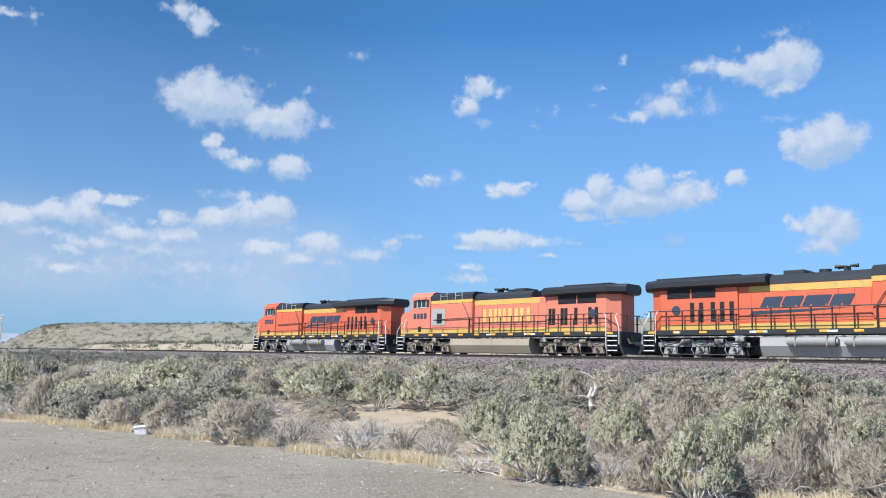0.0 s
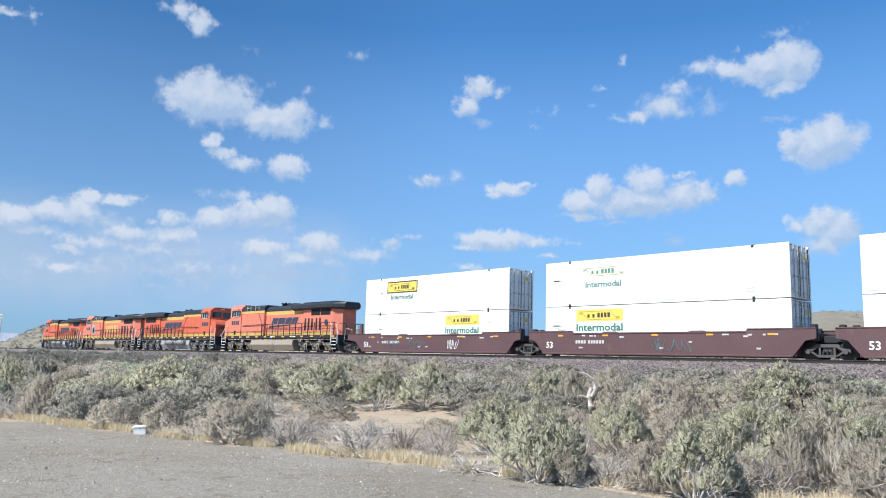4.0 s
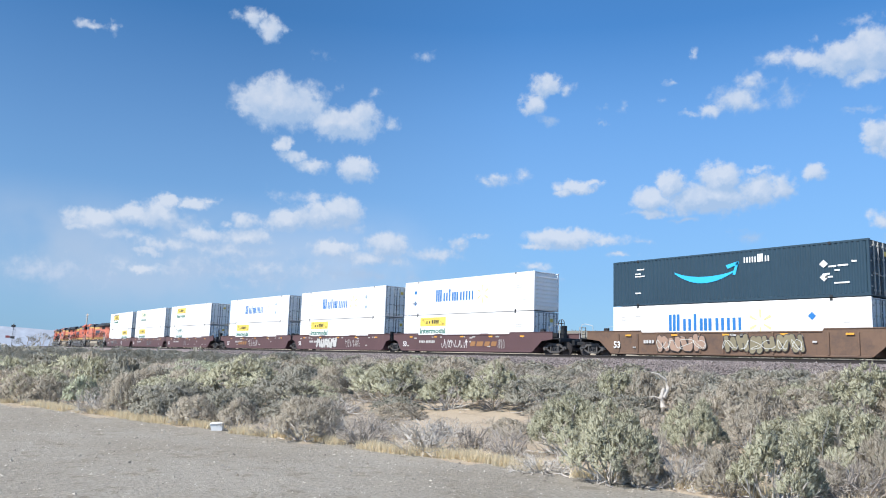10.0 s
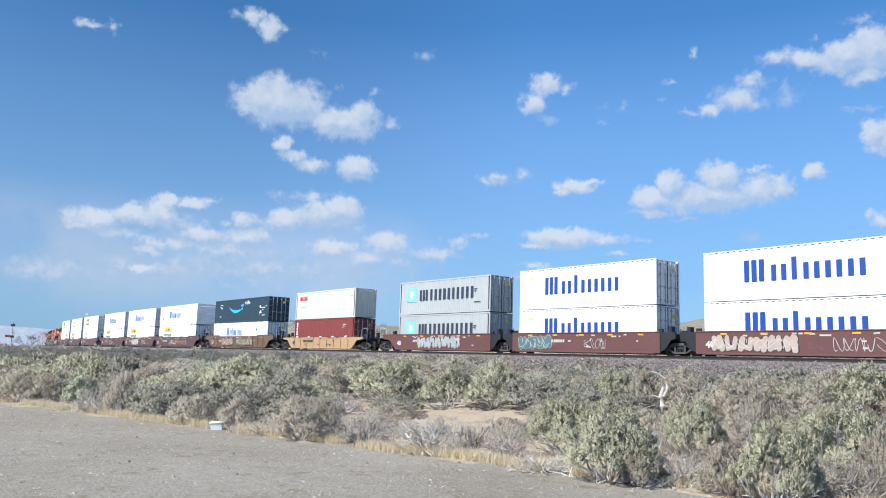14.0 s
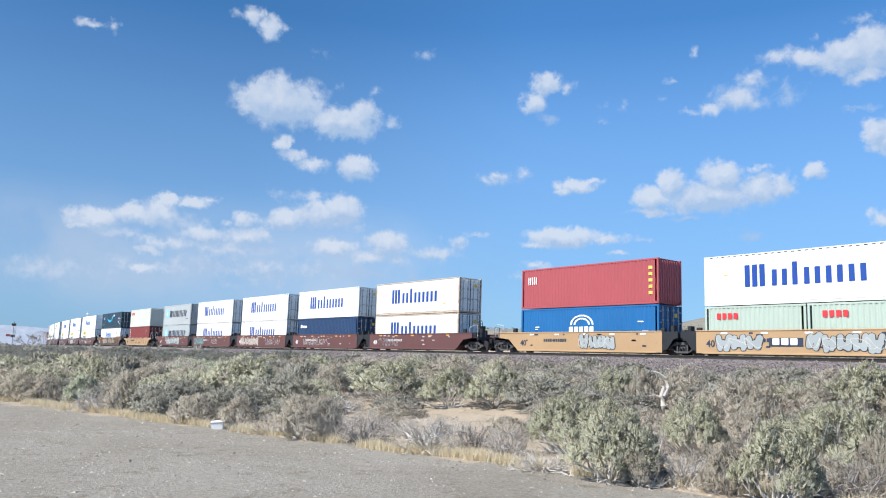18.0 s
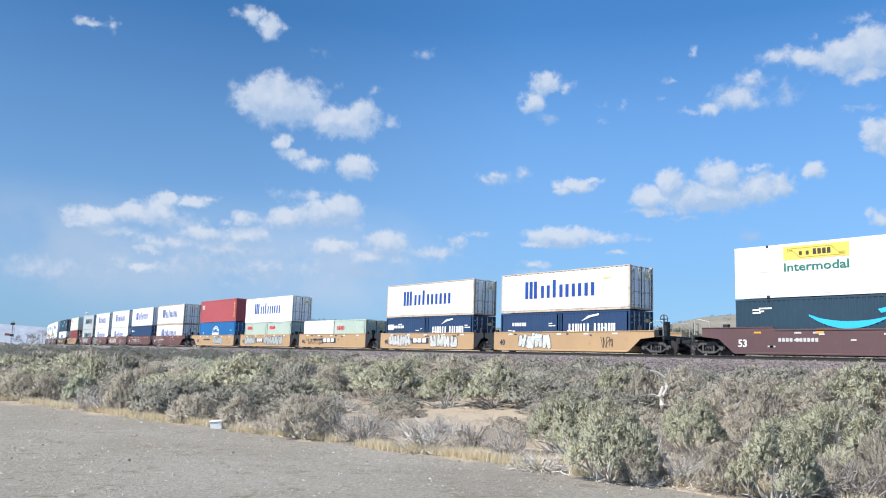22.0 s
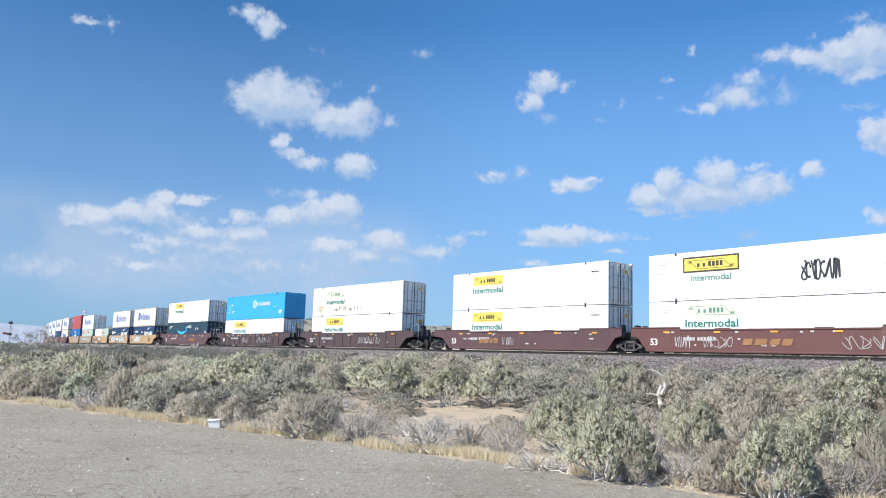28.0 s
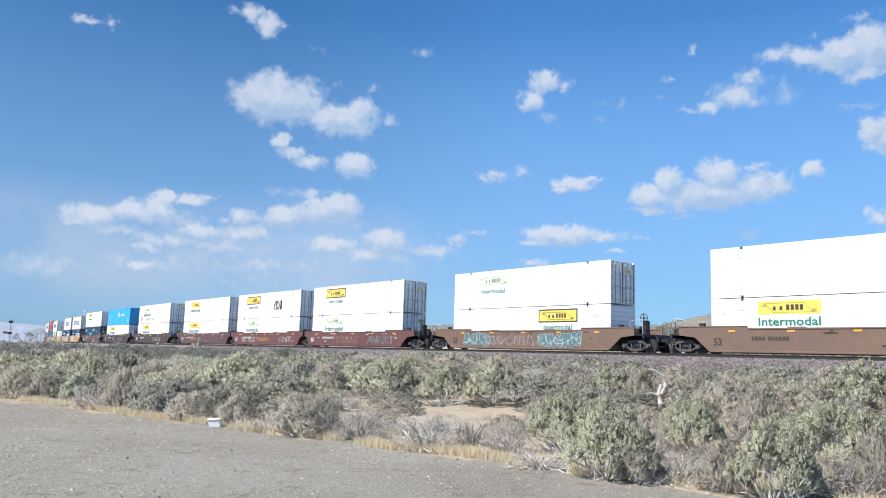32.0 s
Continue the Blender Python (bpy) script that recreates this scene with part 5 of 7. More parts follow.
def tags(*specs):
    """Spray paint and name panels: (kind, x from the leading end, width, material, seed)."""
    def marks(c, hl, y):
        out = []
        for kind, x, w, m_, seed in specs:
            if kind == "blob":
                n = max(3, int(w / 0.75))
                out.append(("graffiti_outline", M_TAG if m_ is not M_SPRAY2 else M_SPRAY, lambda bm, x=x, w=w, seed=seed, n=n: throwup(bm, -hl + x, 0.3, w, 1.08, y, seed, n, 0.055), "sprayed graffiti outline"))
                out.append(("graffiti", m_, lambda bm, x=x, w=w, seed=seed, n=n: throwup(bm, -hl + x, 0.3, w, 1.08, y - 0.006, seed, n), "sprayed graffiti fill"))
                out.append(("graffiti", M_SPRAYW if m_ is not M_SPRAYW else M_SPRAY, lambda bm, x=x, w=w, seed=seed, n=n: scrawl(bm, -hl + x, 0.5, w, 0.6, y - 0.012, seed + 50, n, 0.05), "thin sprayed strokes"))
            elif kind == "line":
                out.append(("graffiti", m_, lambda bm, x=x, w=w, seed=seed: scrawl(bm, -hl + x, 0.4, w, 0.75, y, seed, max(4, int(w * 2.2)), 0.038), "sprayed graffiti lines"))
            elif kind == "name":
                out.append(("name_panel", M_INK, lambda bm, x=x, w=w: box(bm, -hl + x, -hl + x + w, y, y - 0.002, 0.62, 1.08), "dark name panel"))
                for i in range(3):
                    out.append(("name_bar", M_WHITE, lambda bm, x=x, w=w, i=i: bars(bm, "C", -hl + x + 0.2 + i * (w - 0.4) / 3, 0.7, (w - 0.4) / 3, 0.36, y - 0.003, weight=0.7), "white name bar"))
            elif kind == "mark":
                out.append(("name_mark", M_GOLD, lambda bm, x=x, w=w: bars(bm, "CMCC", -hl + x, 0.6, w, 0.36, y, 0.35, 0.65), "railway name as slanted bars"))
        return out
    return marks


def couple_wagons():
    plum, red, yel = "plum-brown articulated well wagon carrying stacked containers", "red-brown articulated well wagon with sprayed graffiti", "yellow articulated well wagon with sprayed graffiti"
    well(1, L53, PLUM, "coupled", "joint", marks=tags(("line", 3.2, 1.6, M_SPRAY2, 1), ("line", 5.6, 1.8, M_SPRAY2, 2), ("line", 10.3, 1.1, M_WHITE, 3)), label=plum)
    well(2, L53, PLUM, "shared", "joint", marks=tags(("line", 8.0, 2.5, M_SPRAY2, 4)), label=plum)
    well(3, L53, PLUM, "shared", "coupled", marks=tags(("line", 7.0, 0.8, M_SPRAY, 5)), label=plum)
    well(4, L53, PLUM, "coupled", "joint", marks=tags(("mark", 3.6, 2.4, M_ORANGE, 0), ("line", 6.4, 3.0, M_FADED, 6)), label=plum)
    well(5, L53, PLUM, "shared", "joint", marks=tags(("blob", 4.1, 4.0, M_FADED, 7), ("line", 9.8, 2.6, M_FADED, 8)), label=plum)
    well(6, L53, PLUM, "shared", "coupled", marks=tags(("line", 5.6, 3.4, M_WHITE, 9), ("mark", 9.3, 3.2, M_ORANGE, 0), ("line", 12.6, 0.7, M_FADED, 10)), label=plum)
    well(7, L53, RUSTWELL, "coupled", "coupled", "ribbed", tags(("blob", 3.6, 3.4, M_GOLD2, 11), ("blob", 8.2, 4.6, M_SPRAYB, 12)), "rust-brown ribbed single well wagon")
    well(8, L40, YELWELL, "coupled", "coupled", "low", None, "yellow ribbed low-sided well wagon")
    spray = {9: (("blob", 3.3, 5.6, M_SPRAY, 13),), 10: (("blob", 0.3, 3.2, M_SPRAY2, 14), ("line", 6.6, 1.8, M_FADED, 15)), 11: (("blob", 0.6, 5.2, M_SPRAYP, 16), ("line", 7.6, 3.6, M_FADED, 17)), 12: (("line", 2.0, 5.4, M_FADED, 18),), 13: (("line", 1.0, 3.2, M_SPRAY, 19),)}
    for k in range(9, 14):
        well(k, L40, REDWELL, "coupled" if k == 9 else "shared", "coupled" if k == 13 else "joint", "square", tags(*spray[k]), red)
    spray = {14: (("blob", 6.0, 3.0, M_SPRAY, 20),), 15: (("blob", 0.9, 2.8, M_SPRAY, 21), ("name", 4.1, 1.9, None, 0), ("blob", 6.2, 4.6, M_SPRAY, 22)), 16: (("line", 1.2, 3.2, M_TAG, 23), ("name", 4.6, 2.6, None, 0)), 17: (("blob", 1.0, 3.2, M_FADED, 24), ("name", 4.4, 2.4, None, 0), ("blob", 7.0, 3.6, M_SPRAYW, 25)), 18: (("blob", 2.3, 3.2, M_SPRAYW, 26), ("line", 10.0, 1.0, M_TAG, 27))}
    for k in range(14, 19):
        well(k, L40, YELWELL, "coupled" if k == 14 else "shared", "coupled" if k == 18 else "joint", "square", tags(*spray[k]), yel)
    well(19, L53, PLUM, "coupled", "coupled", "smooth", tags(("mark", 10.0, 2.0, M_FADED, 0)), "plum-brown single well wagon")
    well(20, L53, DARKWELL, "coupled", "coupled", "ribbed", tags(("line", 6.0, 1.4, M_FADED, 28), ("line", 10.2, 3.4, M_SPRAY, 29)), "dark brown ribbed single well wagon")
    well(21, L53, DARKWELL, "coupled", "coupled", "ribbed", tags(("line", 9.2, 4.0, M_FADED, 30)), "dark brown ribbed single well wagon")
    well(22, L53, PLUM, "coupled", "joint", marks=tags(("mark", 3.6, 2.2, M_ORANGE, 0), ("line", 6.2, 1.2, M_FADED, 31)), label=plum)
    well(23, L53, REDWELL, "shared", "joint", marks=tags(("line", 2.0, 1.0, M_FADED, 32), ("line", 4.0, 1.8, M_FADED, 33), ("mark", 6.4, 3.0, M_ORANGE, 0), ("line", 11.8, 3.0, M_FADED, 34)), label=plum)
    well(24, L53, REDWELL, "shared", "coupled", marks=tags(("line", 5.2, 4.2, M_GOLD2, 35), ("line", 10.9, 4.0, M_SPRAY, 36), ("line", 11.2, 3.4, M_SPRAY2, 41)), label=plum)
    well(25, L53, TANWELL, "coupled", "coupled", marks=tags(("blob", 1.6, 3.0, M_SPRAY2, 37), ("line", 4.6, 5.6, M_SPRAY, 38), ("blob", 9.8, 4.0, M_SPRAY2, 39)), label="rust-orange single well wagon covered in teal graffiti")
    well(26, L53, TANWELL, "coupled", "coupled", label="orange-brown single well wagon")


load_train()
couple_wagons()

# ---------------------------------------------------------------- locomotives
ORANGE = mat("orange_paint", (0.56, 0.122, 0.06), 0.45, 0, 0.08, 1.0, dirt=((0.45, 0.20, 0.12), 0.12, 1.5), streak=0.1)
FADEDOR = mat("faded_orange_paint", (0.60, 0.185, 0.118), 0.55, 0, 0.1, 1.0, dirt=((0.5, 0.3, 0.2), 0.18, 1.5), streak=0.12)
LYEL = mat("stripe_yellow_paint", (0.56, 0.36, 0.095), 0.5, 0, 0.2, 1.5, dirt=((0.36, 0.25, 0.15), 0.35, 2.0), streak=0.3)
ROOFB = mat("dark_roof_paint", (0.022, 0.026, 0.032), 0.5, 0, 0.3, 1.0, dirt=((0.07, 0.065, 0.06), 0.2, 1.5))
TANKG = mat("grey_tank_paint", (0.34, 0.34, 0.33), 0.6, 0, 0.15, 1.0, dirt=((0.18, 0.15, 0.12), 0.25, 1.2), streak=0.3)
TANKT = mat("tan_dusty_tank", (0.33, 0.28, 0.21), 0.7, 0, 0.15, 1.0, dirt=((0.2, 0.16, 0.12), 0.25, 1.2), streak=0.3)
RESG = mat("dull_reservoir_paint", (0.25, 0.25, 0.24), 0.6, 0, 0.2, 1.0, dirt=((0.14, 0.12, 0.1), 0.3, 1.2), streak=0.3)
BOGIEG = mat("grey_bogie", (0.46, 0.46, 0.44), 0.65, 0.1, 0.35, 2.0, dirt=((0.05, 0.046, 0.042), 0.7, 3.0))
BOGIEB = mat("brown_bogie", (0.26, 0.215, 0.17), 0.75, 0.1, 0.35, 2.0, dirt=((0.05, 0.043, 0.038), 0.5, 2.5))
GRILLE = mat("grille", (0.012, 0.012, 0.014), 0.7, 0.2, 0.2, 5.0)
GLASS = mat("cab_glass", (0.02, 0.025, 0.03), 0.08, 0.0, 0.05, 1.0, spec=0.8)
GRAB = mat("white_grab_iron", (0.72, 0.72, 0.70), 0.5, 0, 0.05, 2.0)
OLDNAME = mat("worn_yellow_lettering", (0.62, 0.42, 0.12), 0.6, 0, 0.2, 2.0)


def loft(bm, rings):
    """A body through cross-sections (x, [(y, z), ...])."""
    rows = [[bm.verts.new((x, y, z)) for y, z in sec] for x, sec in rings]
    n = len(rows[0])
    for a, b in zip(rows, rows[1:]):
        for j in range(n):
            bm.faces.new((a[j], a[(j + 1) % n], b[(j + 1) % n], b[j]))
    bm.faces.new(rows[0]), bm.faces.new(rows[-1][::-1])


def loco_bogie(parent, x, paint):
    t = placed("bogie", shared("bogie_beam", lambda bm: [box(bm, -2.7, 2.7, -0.6, 0.6, 0.22, 0.95, 0.05), box(bm, -0.6, 0.6, -1.0, 1.0, 0.8, 1.15, 0.05), box(bm, -2.9, 2.9, -0.9, 0.9, 0.9, 1.28, 0.05)], BLACK), parent, "three-axle locomotive bogie", Matrix.Translation((x, 0, 0)))
    for s in (-1, 1):
        def frame_(bm):
            slab(bm, [(-2.75, 0.66), (-2.75, 0.9), (-2.5, 0.98), (-1.2, 0.98), (-0.85, 0.86), (-0.85, 0.68)], s * 1.02, s * 1.2)
            slab(bm, [(2.75, 0.66), (0.85, 0.68), (0.85, 0.86), (1.2, 0.98), (2.5, 0.98), (2.75, 0.9)], s * 1.02, s * 1.2)
            slab(bm, [(-0.9, 0.68), (-0.9, 0.86), (-0.6, 1.04), (0.6, 1.04), (0.9, 0.86), (0.9, 0.68)], s * 1.02, s * 1.2)
            for ax in (-1.98, 0, 1.98):
                slab(bm, [(ax - 0.42, 0.28), (ax - 0.3, 0.72), (ax + 0.3, 0.72), (ax + 0.42, 0.28), (ax + 0.34, 0.22), (ax - 0.34, 0.22)], s * 1.04, s * 1.24)
        placed("side_frame", shared(f"bogie_frame_{s}", frame_, paint), t)
        for ax in (-1.98, 0, 1.98):
            placed("journal_box", shared(f"journal_{s}_{ax}", lambda bm: [disc(bm, (ax, s * 1.26, 0.5), 0.17, "y", 0.1, 14), disc(bm, (ax, s * 1.32, 0.5), 0.08, "y", 0.08, 10)], paint), t)
            placed("bearing_cap", shared(f"bearing_cap_{s}_{ax}", lambda bm: disc(bm, (ax, s * 1.365, 0.5), 0.1, "y", 0.02, 12), BLACK), t, "dark bearing cap")
            placed("sand_pipe", shared(f"sand_pipe_{s}_{ax}", lambda bm: tube(bm, [(ax + 0.5, s * 1.2, 0.95), (ax + 0.62, s * 1.25, 0.5), (ax + 0.5, s * 1.0, 0.12)], 0.026), GALV), t)
            placed("air_hose", shared(f"air_hose_{s}_{ax}", lambda bm: tube(bm, [(ax - 0.7, s * 1.3, 1.2), (ax - 0.45, s * 1.36, 0.86), (ax, s * 1.36, 0.78), (ax + 0.4, s * 1.36, 0.9), (ax + 0.65, s * 1.3, 1.2)], 0.03), BLACK), t, "drooping black air hose")
        for ax in (-1.0, 1.0):
            placed("brake_cylinder", shared(f"brake_cyl_{s}_{ax}", lambda bm: [disc(bm, (ax - 0.1, s * 1.3, 0.98), 0.14, "x", 0.5, 12), tube(bm, [(ax + 0.2, s * 1.3, 0.98), (ax + 0.5, s * 1.26, 0.7), (ax + 0.55, s * 1.2, 0.4)], 0.03)], paint), t)
        placed("brake_pipe", shared(f"brake_pipe_{s}", lambda bm: [tube(bm, [(-2.6, s * 1.24, 1.08), (-1.4, s * 1.27, 1.14), (0, s * 1.27, 1.1), (1.5, s * 1.27, 1.16), (2.6, s * 1.24, 1.06)], 0.028), tube(bm, [(-2.3, s * 1.26, 0.24), (2.3, s * 1.26, 0.24)], 0.03), tube(bm, [(-2.6, s * 1.22, 0.5), (-2.7, s * 1.25, 0.2), (-2.62, s * 1.1, 0.1)], 0.035)], BLACK), t)
        for ax in (-2.45, 2.45):
            placed("spring", shared(f"bogie_spring_{s}_{ax}", lambda bm: [disc(bm, (ax, s * 1.1, 1.08 - 0.035 * i), 0.12, "z", 0.02, 10) for i in range(6)], BLACK), t)
    for ax in (-1.98, 0, 1.98):
        add_wheel(t, ax, 0.53)


def locomotive(u, flip, body, tank, bogie, old, label):
    c = thing("locomotive", label, "locomotive", "locomotives at the head of the train")
    v = f"{body.name}_{old}"
    placed("underframe", shared("loco_frame", lambda bm: [box(bm, -10.35, 10.35, -1.5, 1.5, 1.3, 1.6, 0.02), box(bm, -10.2, 10.2, -0.9, 0.9, 1.0, 1.3)], BLACK), c, "black frame sill with walkway")
    placed("nose", shared("nose_" + v, lambda bm: slab(bm, [(-10.15, 1.6), (-10.2, 2.9), (-9.95, 3.2), (-8.9, 3.5), (-8.9, 1.6)], -1.32, 1.32), body), c)
    def cab_shape(bm):
        slab(bm, [(-1.42, 1.6), (-1.42, 3.5), (-1.4, 4.4), (-1.05, 4.72), (1.05, 4.72), (1.4, 4.4), (1.42, 3.5), (1.42, 1.6)], -8.9, -6.65, "x")
    cab = placed("cab", shared("cab_" + v, cab_shape, body), c)
    placed("cab_roof", shared("cab_roof_" + v, lambda bm: [slab(bm, [(-1.12, 4.68), (-1.0, 4.8), (1.0, 4.8), (1.12, 4.68)], -9.05, -6.6, "x"), box(bm, -8.95, -8.8, -0.45, 0.45, 4.55, 4.82, 0.02)], body), c)
    placed("windshield", shared("windshield", lambda bm: [box(bm, -8.93, -8.9, a, b, 3.72, 4.3, 0.01) for a, b in ((-1.15, -0.1), (0.1, 1.15))], GLASS), cab, "dark windscreen")
    for s in (-1, 1):
        y = s * 1.425
        for a, b in ((-8.6, -8.25), (-8.1, -7.65), (-7.6, -7.15), (-7.05, -6.78)):
            placed("side_window", shared(f"cab_window_{s}_{a}", lambda bm: box(bm, a, b, y, y + s * 0.012, 3.62, 4.2, 0.006), GLASS), cab, "dark cab side window")
        placed("low_rail", shared(f"low_rail_{s}", lambda bm: [tube(bm, [(-9.9, s * 1.45, 1.99), (-6.3, s * 1.46, 1.99), (-2.4, s * 1.46, 2.02)], 0.018, 6)] + [tube(bm, [(x, s * 1.46, 1.6), (x, s * 1.46, 2.0)], 0.018, 6) for x in (-9.2, -6.4, -5.2, -3.6)], BLACK), c, "low dark rail beside the cab")
        placed("window_frame", shared(f"cab_window_frame_{s}", lambda bm: [box(bm, a, b, y, y + s * 0.03, z0, z1) for a, b, z0, z1 in ((-8.16, -8.1, 3.58, 4.24), (-7.15, -7.09, 3.58, 4.24), (-7.65, -7.6, 3.6, 4.22), (-8.16, -7.09, 3.56, 3.62), (-8.66, -8.6, 3.6, 4.22))], GALV), cab)
        placed("sun_visor", shared(f"visor_{s}_{v}", lambda bm: slab(bm, [(-8.25, 4.22), (-7.0, 4.22), (-7.1, 4.4), (-8.15, 4.4)], y, y + s * 0.16), body), cab)
        for i in range(4):
            placed("number_bar", shared(f"number_{s}_{i}", lambda bm: box(bm, -8.55 + 0.4 * i, -8.25 + 0.4 * i, y, y + s * 0.006, 2.74, 3.16, 0.004), M_INK), cab, "road number as a plain bar")
        placed("cab_door", shared(f"cab_low_door_{s}", lambda bm: box(bm, -8.0, -7.6, y, y + s * 0.01, 1.72, 2.15, 0.005), GRILLE), cab)
    for yy in (-0.75, 0.75):
        placed("ditch_light", shared(f"ditch_light_{yy}", lambda bm: disc(bm, (-10.38, yy, 1.75), 0.1, "x", 0.08, 12), GRAB), c, "small round lamp")
    placed("headlight", shared("headlight", lambda bm: [disc(bm, (-8.97, yy, 4.62), 0.09, "x", 0.06, 12) for yy in (-0.13, 0.13)], GRAB), cab)
    placed("nose_door", shared("nose_door_" + v, lambda bm: box(bm, -10.2, -10.17, 0.35, 1.0, 1.65, 2.85, 0.005), body), c)
    placed("nose_emblem", shared("nose_emblem", lambda bm: [slab(bm, [(-0.95, 2.45), (-0.2, 2.5), (0.0, 2.35), (0.2, 2.5), (0.95, 2.45), (0.8, 2.62), (0.0, 2.7), (-0.8, 2.62)], -10.235, -10.2, "x")], M_INK), c, "dark winged emblem shape")
    placed("equipment_cabinet", shared("cabinet_" + v, lambda bm: [box(bm, -6.65, -2.2, -1.36, 1.36, 1.6, 3.8, 0.03), box(bm, -6.65, -2.2, -1.33, 1.33, 3.8, 4.12, 0.03)], body), c)
    placed("engine_hood", shared("hood_" + v, lambda bm: [box(bm, -2.25, 4.7, -1.12, 1.12, 1.6, 3.98, 0.03), loft(bm, [(4.6, [(-1.22, 1.6), (-1.22, 4.0), (1.22, 4.0), (1.22, 1.6)]), (9.3, [(-1.22, 1.6), (-1.22, 4.0), (1.22, 4.0), (1.22, 1.6)]), (10.1, [(-0.72, 1.6), (-0.72, 4.0), (0.72, 4.0), (0.72, 1.6)])])], body), c)
    for s in (-1, 1):
        # yellow bands, low and high
        placed("yellow_stripe", shared(f"stripe_{s}", lambda bm: [box(bm, -10.1, -8.9, s * 1.32, s * 1.33, 1.62, 1.92), box(bm, -8.9, -6.66, s * 1.42, s * 1.43, 1.62, 1.92), box(bm, -6.64, -2.2, s * 1.36, s * 1.37, 1.62, 1.92), box(bm, -2.19, 4.59, s * 1.12, s * 1.13, 1.62, 1.92), box(bm, 4.6, 9.3, s * 1.22, s * 1.23, 1.62, 1.92), box(bm, -6.64, -2.2, s * 1.33, s * 1.345, 3.84, 4.09), box(bm, -2.19, 4.0, s * 1.12, s * 1.135, 3.6, 3.95), box(bm, 8.6, 9.3, s * 1.22, s * 1.235, 3.5, 3.9) if old else None], LYEL), c, "yellow band")
        # doors of the hood
        hd = shared(f"hood_door_{s}_{v}", lambda bm: [box(bm, 0.02, 0.72, s * 1.12, s * 1.14, 2.02, 3.56, 0.008), box(bm, 0.6, 0.66, s * 1.14, s * 1.16, 2.7, 2.85)], body)
        for i in range(9):
            placed("hood_door", hd, c, "", Matrix.Translation((-2.1 + 0.745 * i, 0, 0)))
        hd = shared(f"cabinet_door_{s}_{v}", lambda bm: [box(bm, 0.02, 1.05, s * 1.36, s * 1.375, 2.05, 3.7, 0.008), box(bm, 0.1, 0.95, s * 1.375, s * 1.385, 2.55, 2.6)], body)
        for i in range(4):
            placed("cabinet_door", hd, c, "", Matrix.Translation((-6.55 + 1.08 * i, 0, 0)))
        gr = shared(f"slot_{s}", lambda bm: box(bm, -0.13, 0.13, s * 1.22, s * 1.235, 2.05, 3.15, 0.005), GRILLE)
        slots = (4.95, 5.5, 6.05, 6.75, 7.3) if not old else (4.9, 5.2, 5.9, 6.2, 7.0, 8.1, 8.6)
        for x in slots:
            placed("air_slot", gr, c, "dark upright louvre", Matrix.Translation((x, 0, 0)))
        rg = shared(f"radiator_grille_{s}", lambda bm: [box(bm, -0.72, 0.72, s * 1.22, s * 1.25, 3.42, 3.95, 0.01)] + [box(bm, -0.7, 0.7, s * 1.25, s * 1.265, 3.46 + 0.08 * i, 3.49 + 0.08 * i) for i in range(6)], GRILLE)
        for x in (6.6, 8.15) if not old else (6.3, 7.85):
            placed("radiator_grille", rg, c, "dark radiator intake", Matrix.Translation((x, 0, 0)))
        placed("herald", shared(f"herald_{s}", lambda bm: [disc(bm, (8.3, s * 1.245, 2.75), 0.26, "y", 0.02, 18)], M_INK), c, "round dark emblem")
        # reflective tabs along the sill
        placed("sill_reflector", shared(f"sill_reflector_{s}", lambda bm: [box(bm, -9.9 + 1.62 * i, -9.45 + 1.62 * i, s * 1.5, s * 1.512, 1.42, 1.54) for i in range(13)], M_ORANGE), c, "amber reflective tabs")
        placed("sill_stencil", shared(f"sill_stencil_{s}", lambda bm: [box(bm, x, x + w, s * 1.5, s * 1.512, 1.42, 1.52) for x, w in ((-5.2, 0.25), (-0.6, 0.5), (2.9, 0.2), (3.5, 0.35), (8.0, 0.3))], M_WHITE), c)
        placed("cable_run", shared(f"cable_run_{s}", lambda bm: [tube(bm, [(-9.0, s * 1.42, 1.22), (9.4, s * 1.42, 1.2)], 0.035), box(bm, -6.3, -5.9, s * 1.2, s * 1.45, 1.0, 1.3, 0.02), box(bm, 4.2, 4.7, s * 1.2, s * 1.45, 0.95, 1.3, 0.02)], BOGIEG), c)
        # walkway railing
        post = shared(f"rail_post_{s}", lambda bm: tube(bm, [(0, s * 1.46, 1.6), (0, s * 1.46, 2.7)], 0.042, 6), BLACK)
        for i in range(13):
            placed("rail_post", post, c, "", Matrix.Translation((-2.4 + 1.02 * i, 0, 0)))
        placed("handrail", shared(f"long_handrail_{s}", lambda bm: [tube(bm, [(-6.2, s * 1.44, 2.62), (-2.6, s * 1.46, 2.7), (10.0, s * 1.46, 2.7)], 0.032, 6), tube(bm, [(-2.4, s * 1.46, 2.15), (10.0, s * 1.46, 2.15)], 0.024, 6), tube(bm, [(-3.2, s * 1.42, 3.9), (-2.4, s * 1.46, 2.7)], 0.022, 6)], BLACK), c, "black walkway handrail")
        for e in (-1, 1):
            placed("step_well", shared(f"step_well_{s}_{e}", lambda bm: [box(bm, e * 9.55, e * 9.6, s * 1.5, s * 0.9, 0.35, 1.3), box(bm, e * 10.3, e * 10.35, s * 1.5, s * 0.9, 0.35, 1.3), box(bm, e * 9.6, e * 10.3, s * 1.05, s * 1.1, 0.35, 1.3)], BLACK), c)
            tread = shared(f"tread_{s}_{e}", lambda bm: box(bm, e * 9.6, e * 10.3, s * 1.52, s * 1.12, -0.02, 0.03), GRAB)
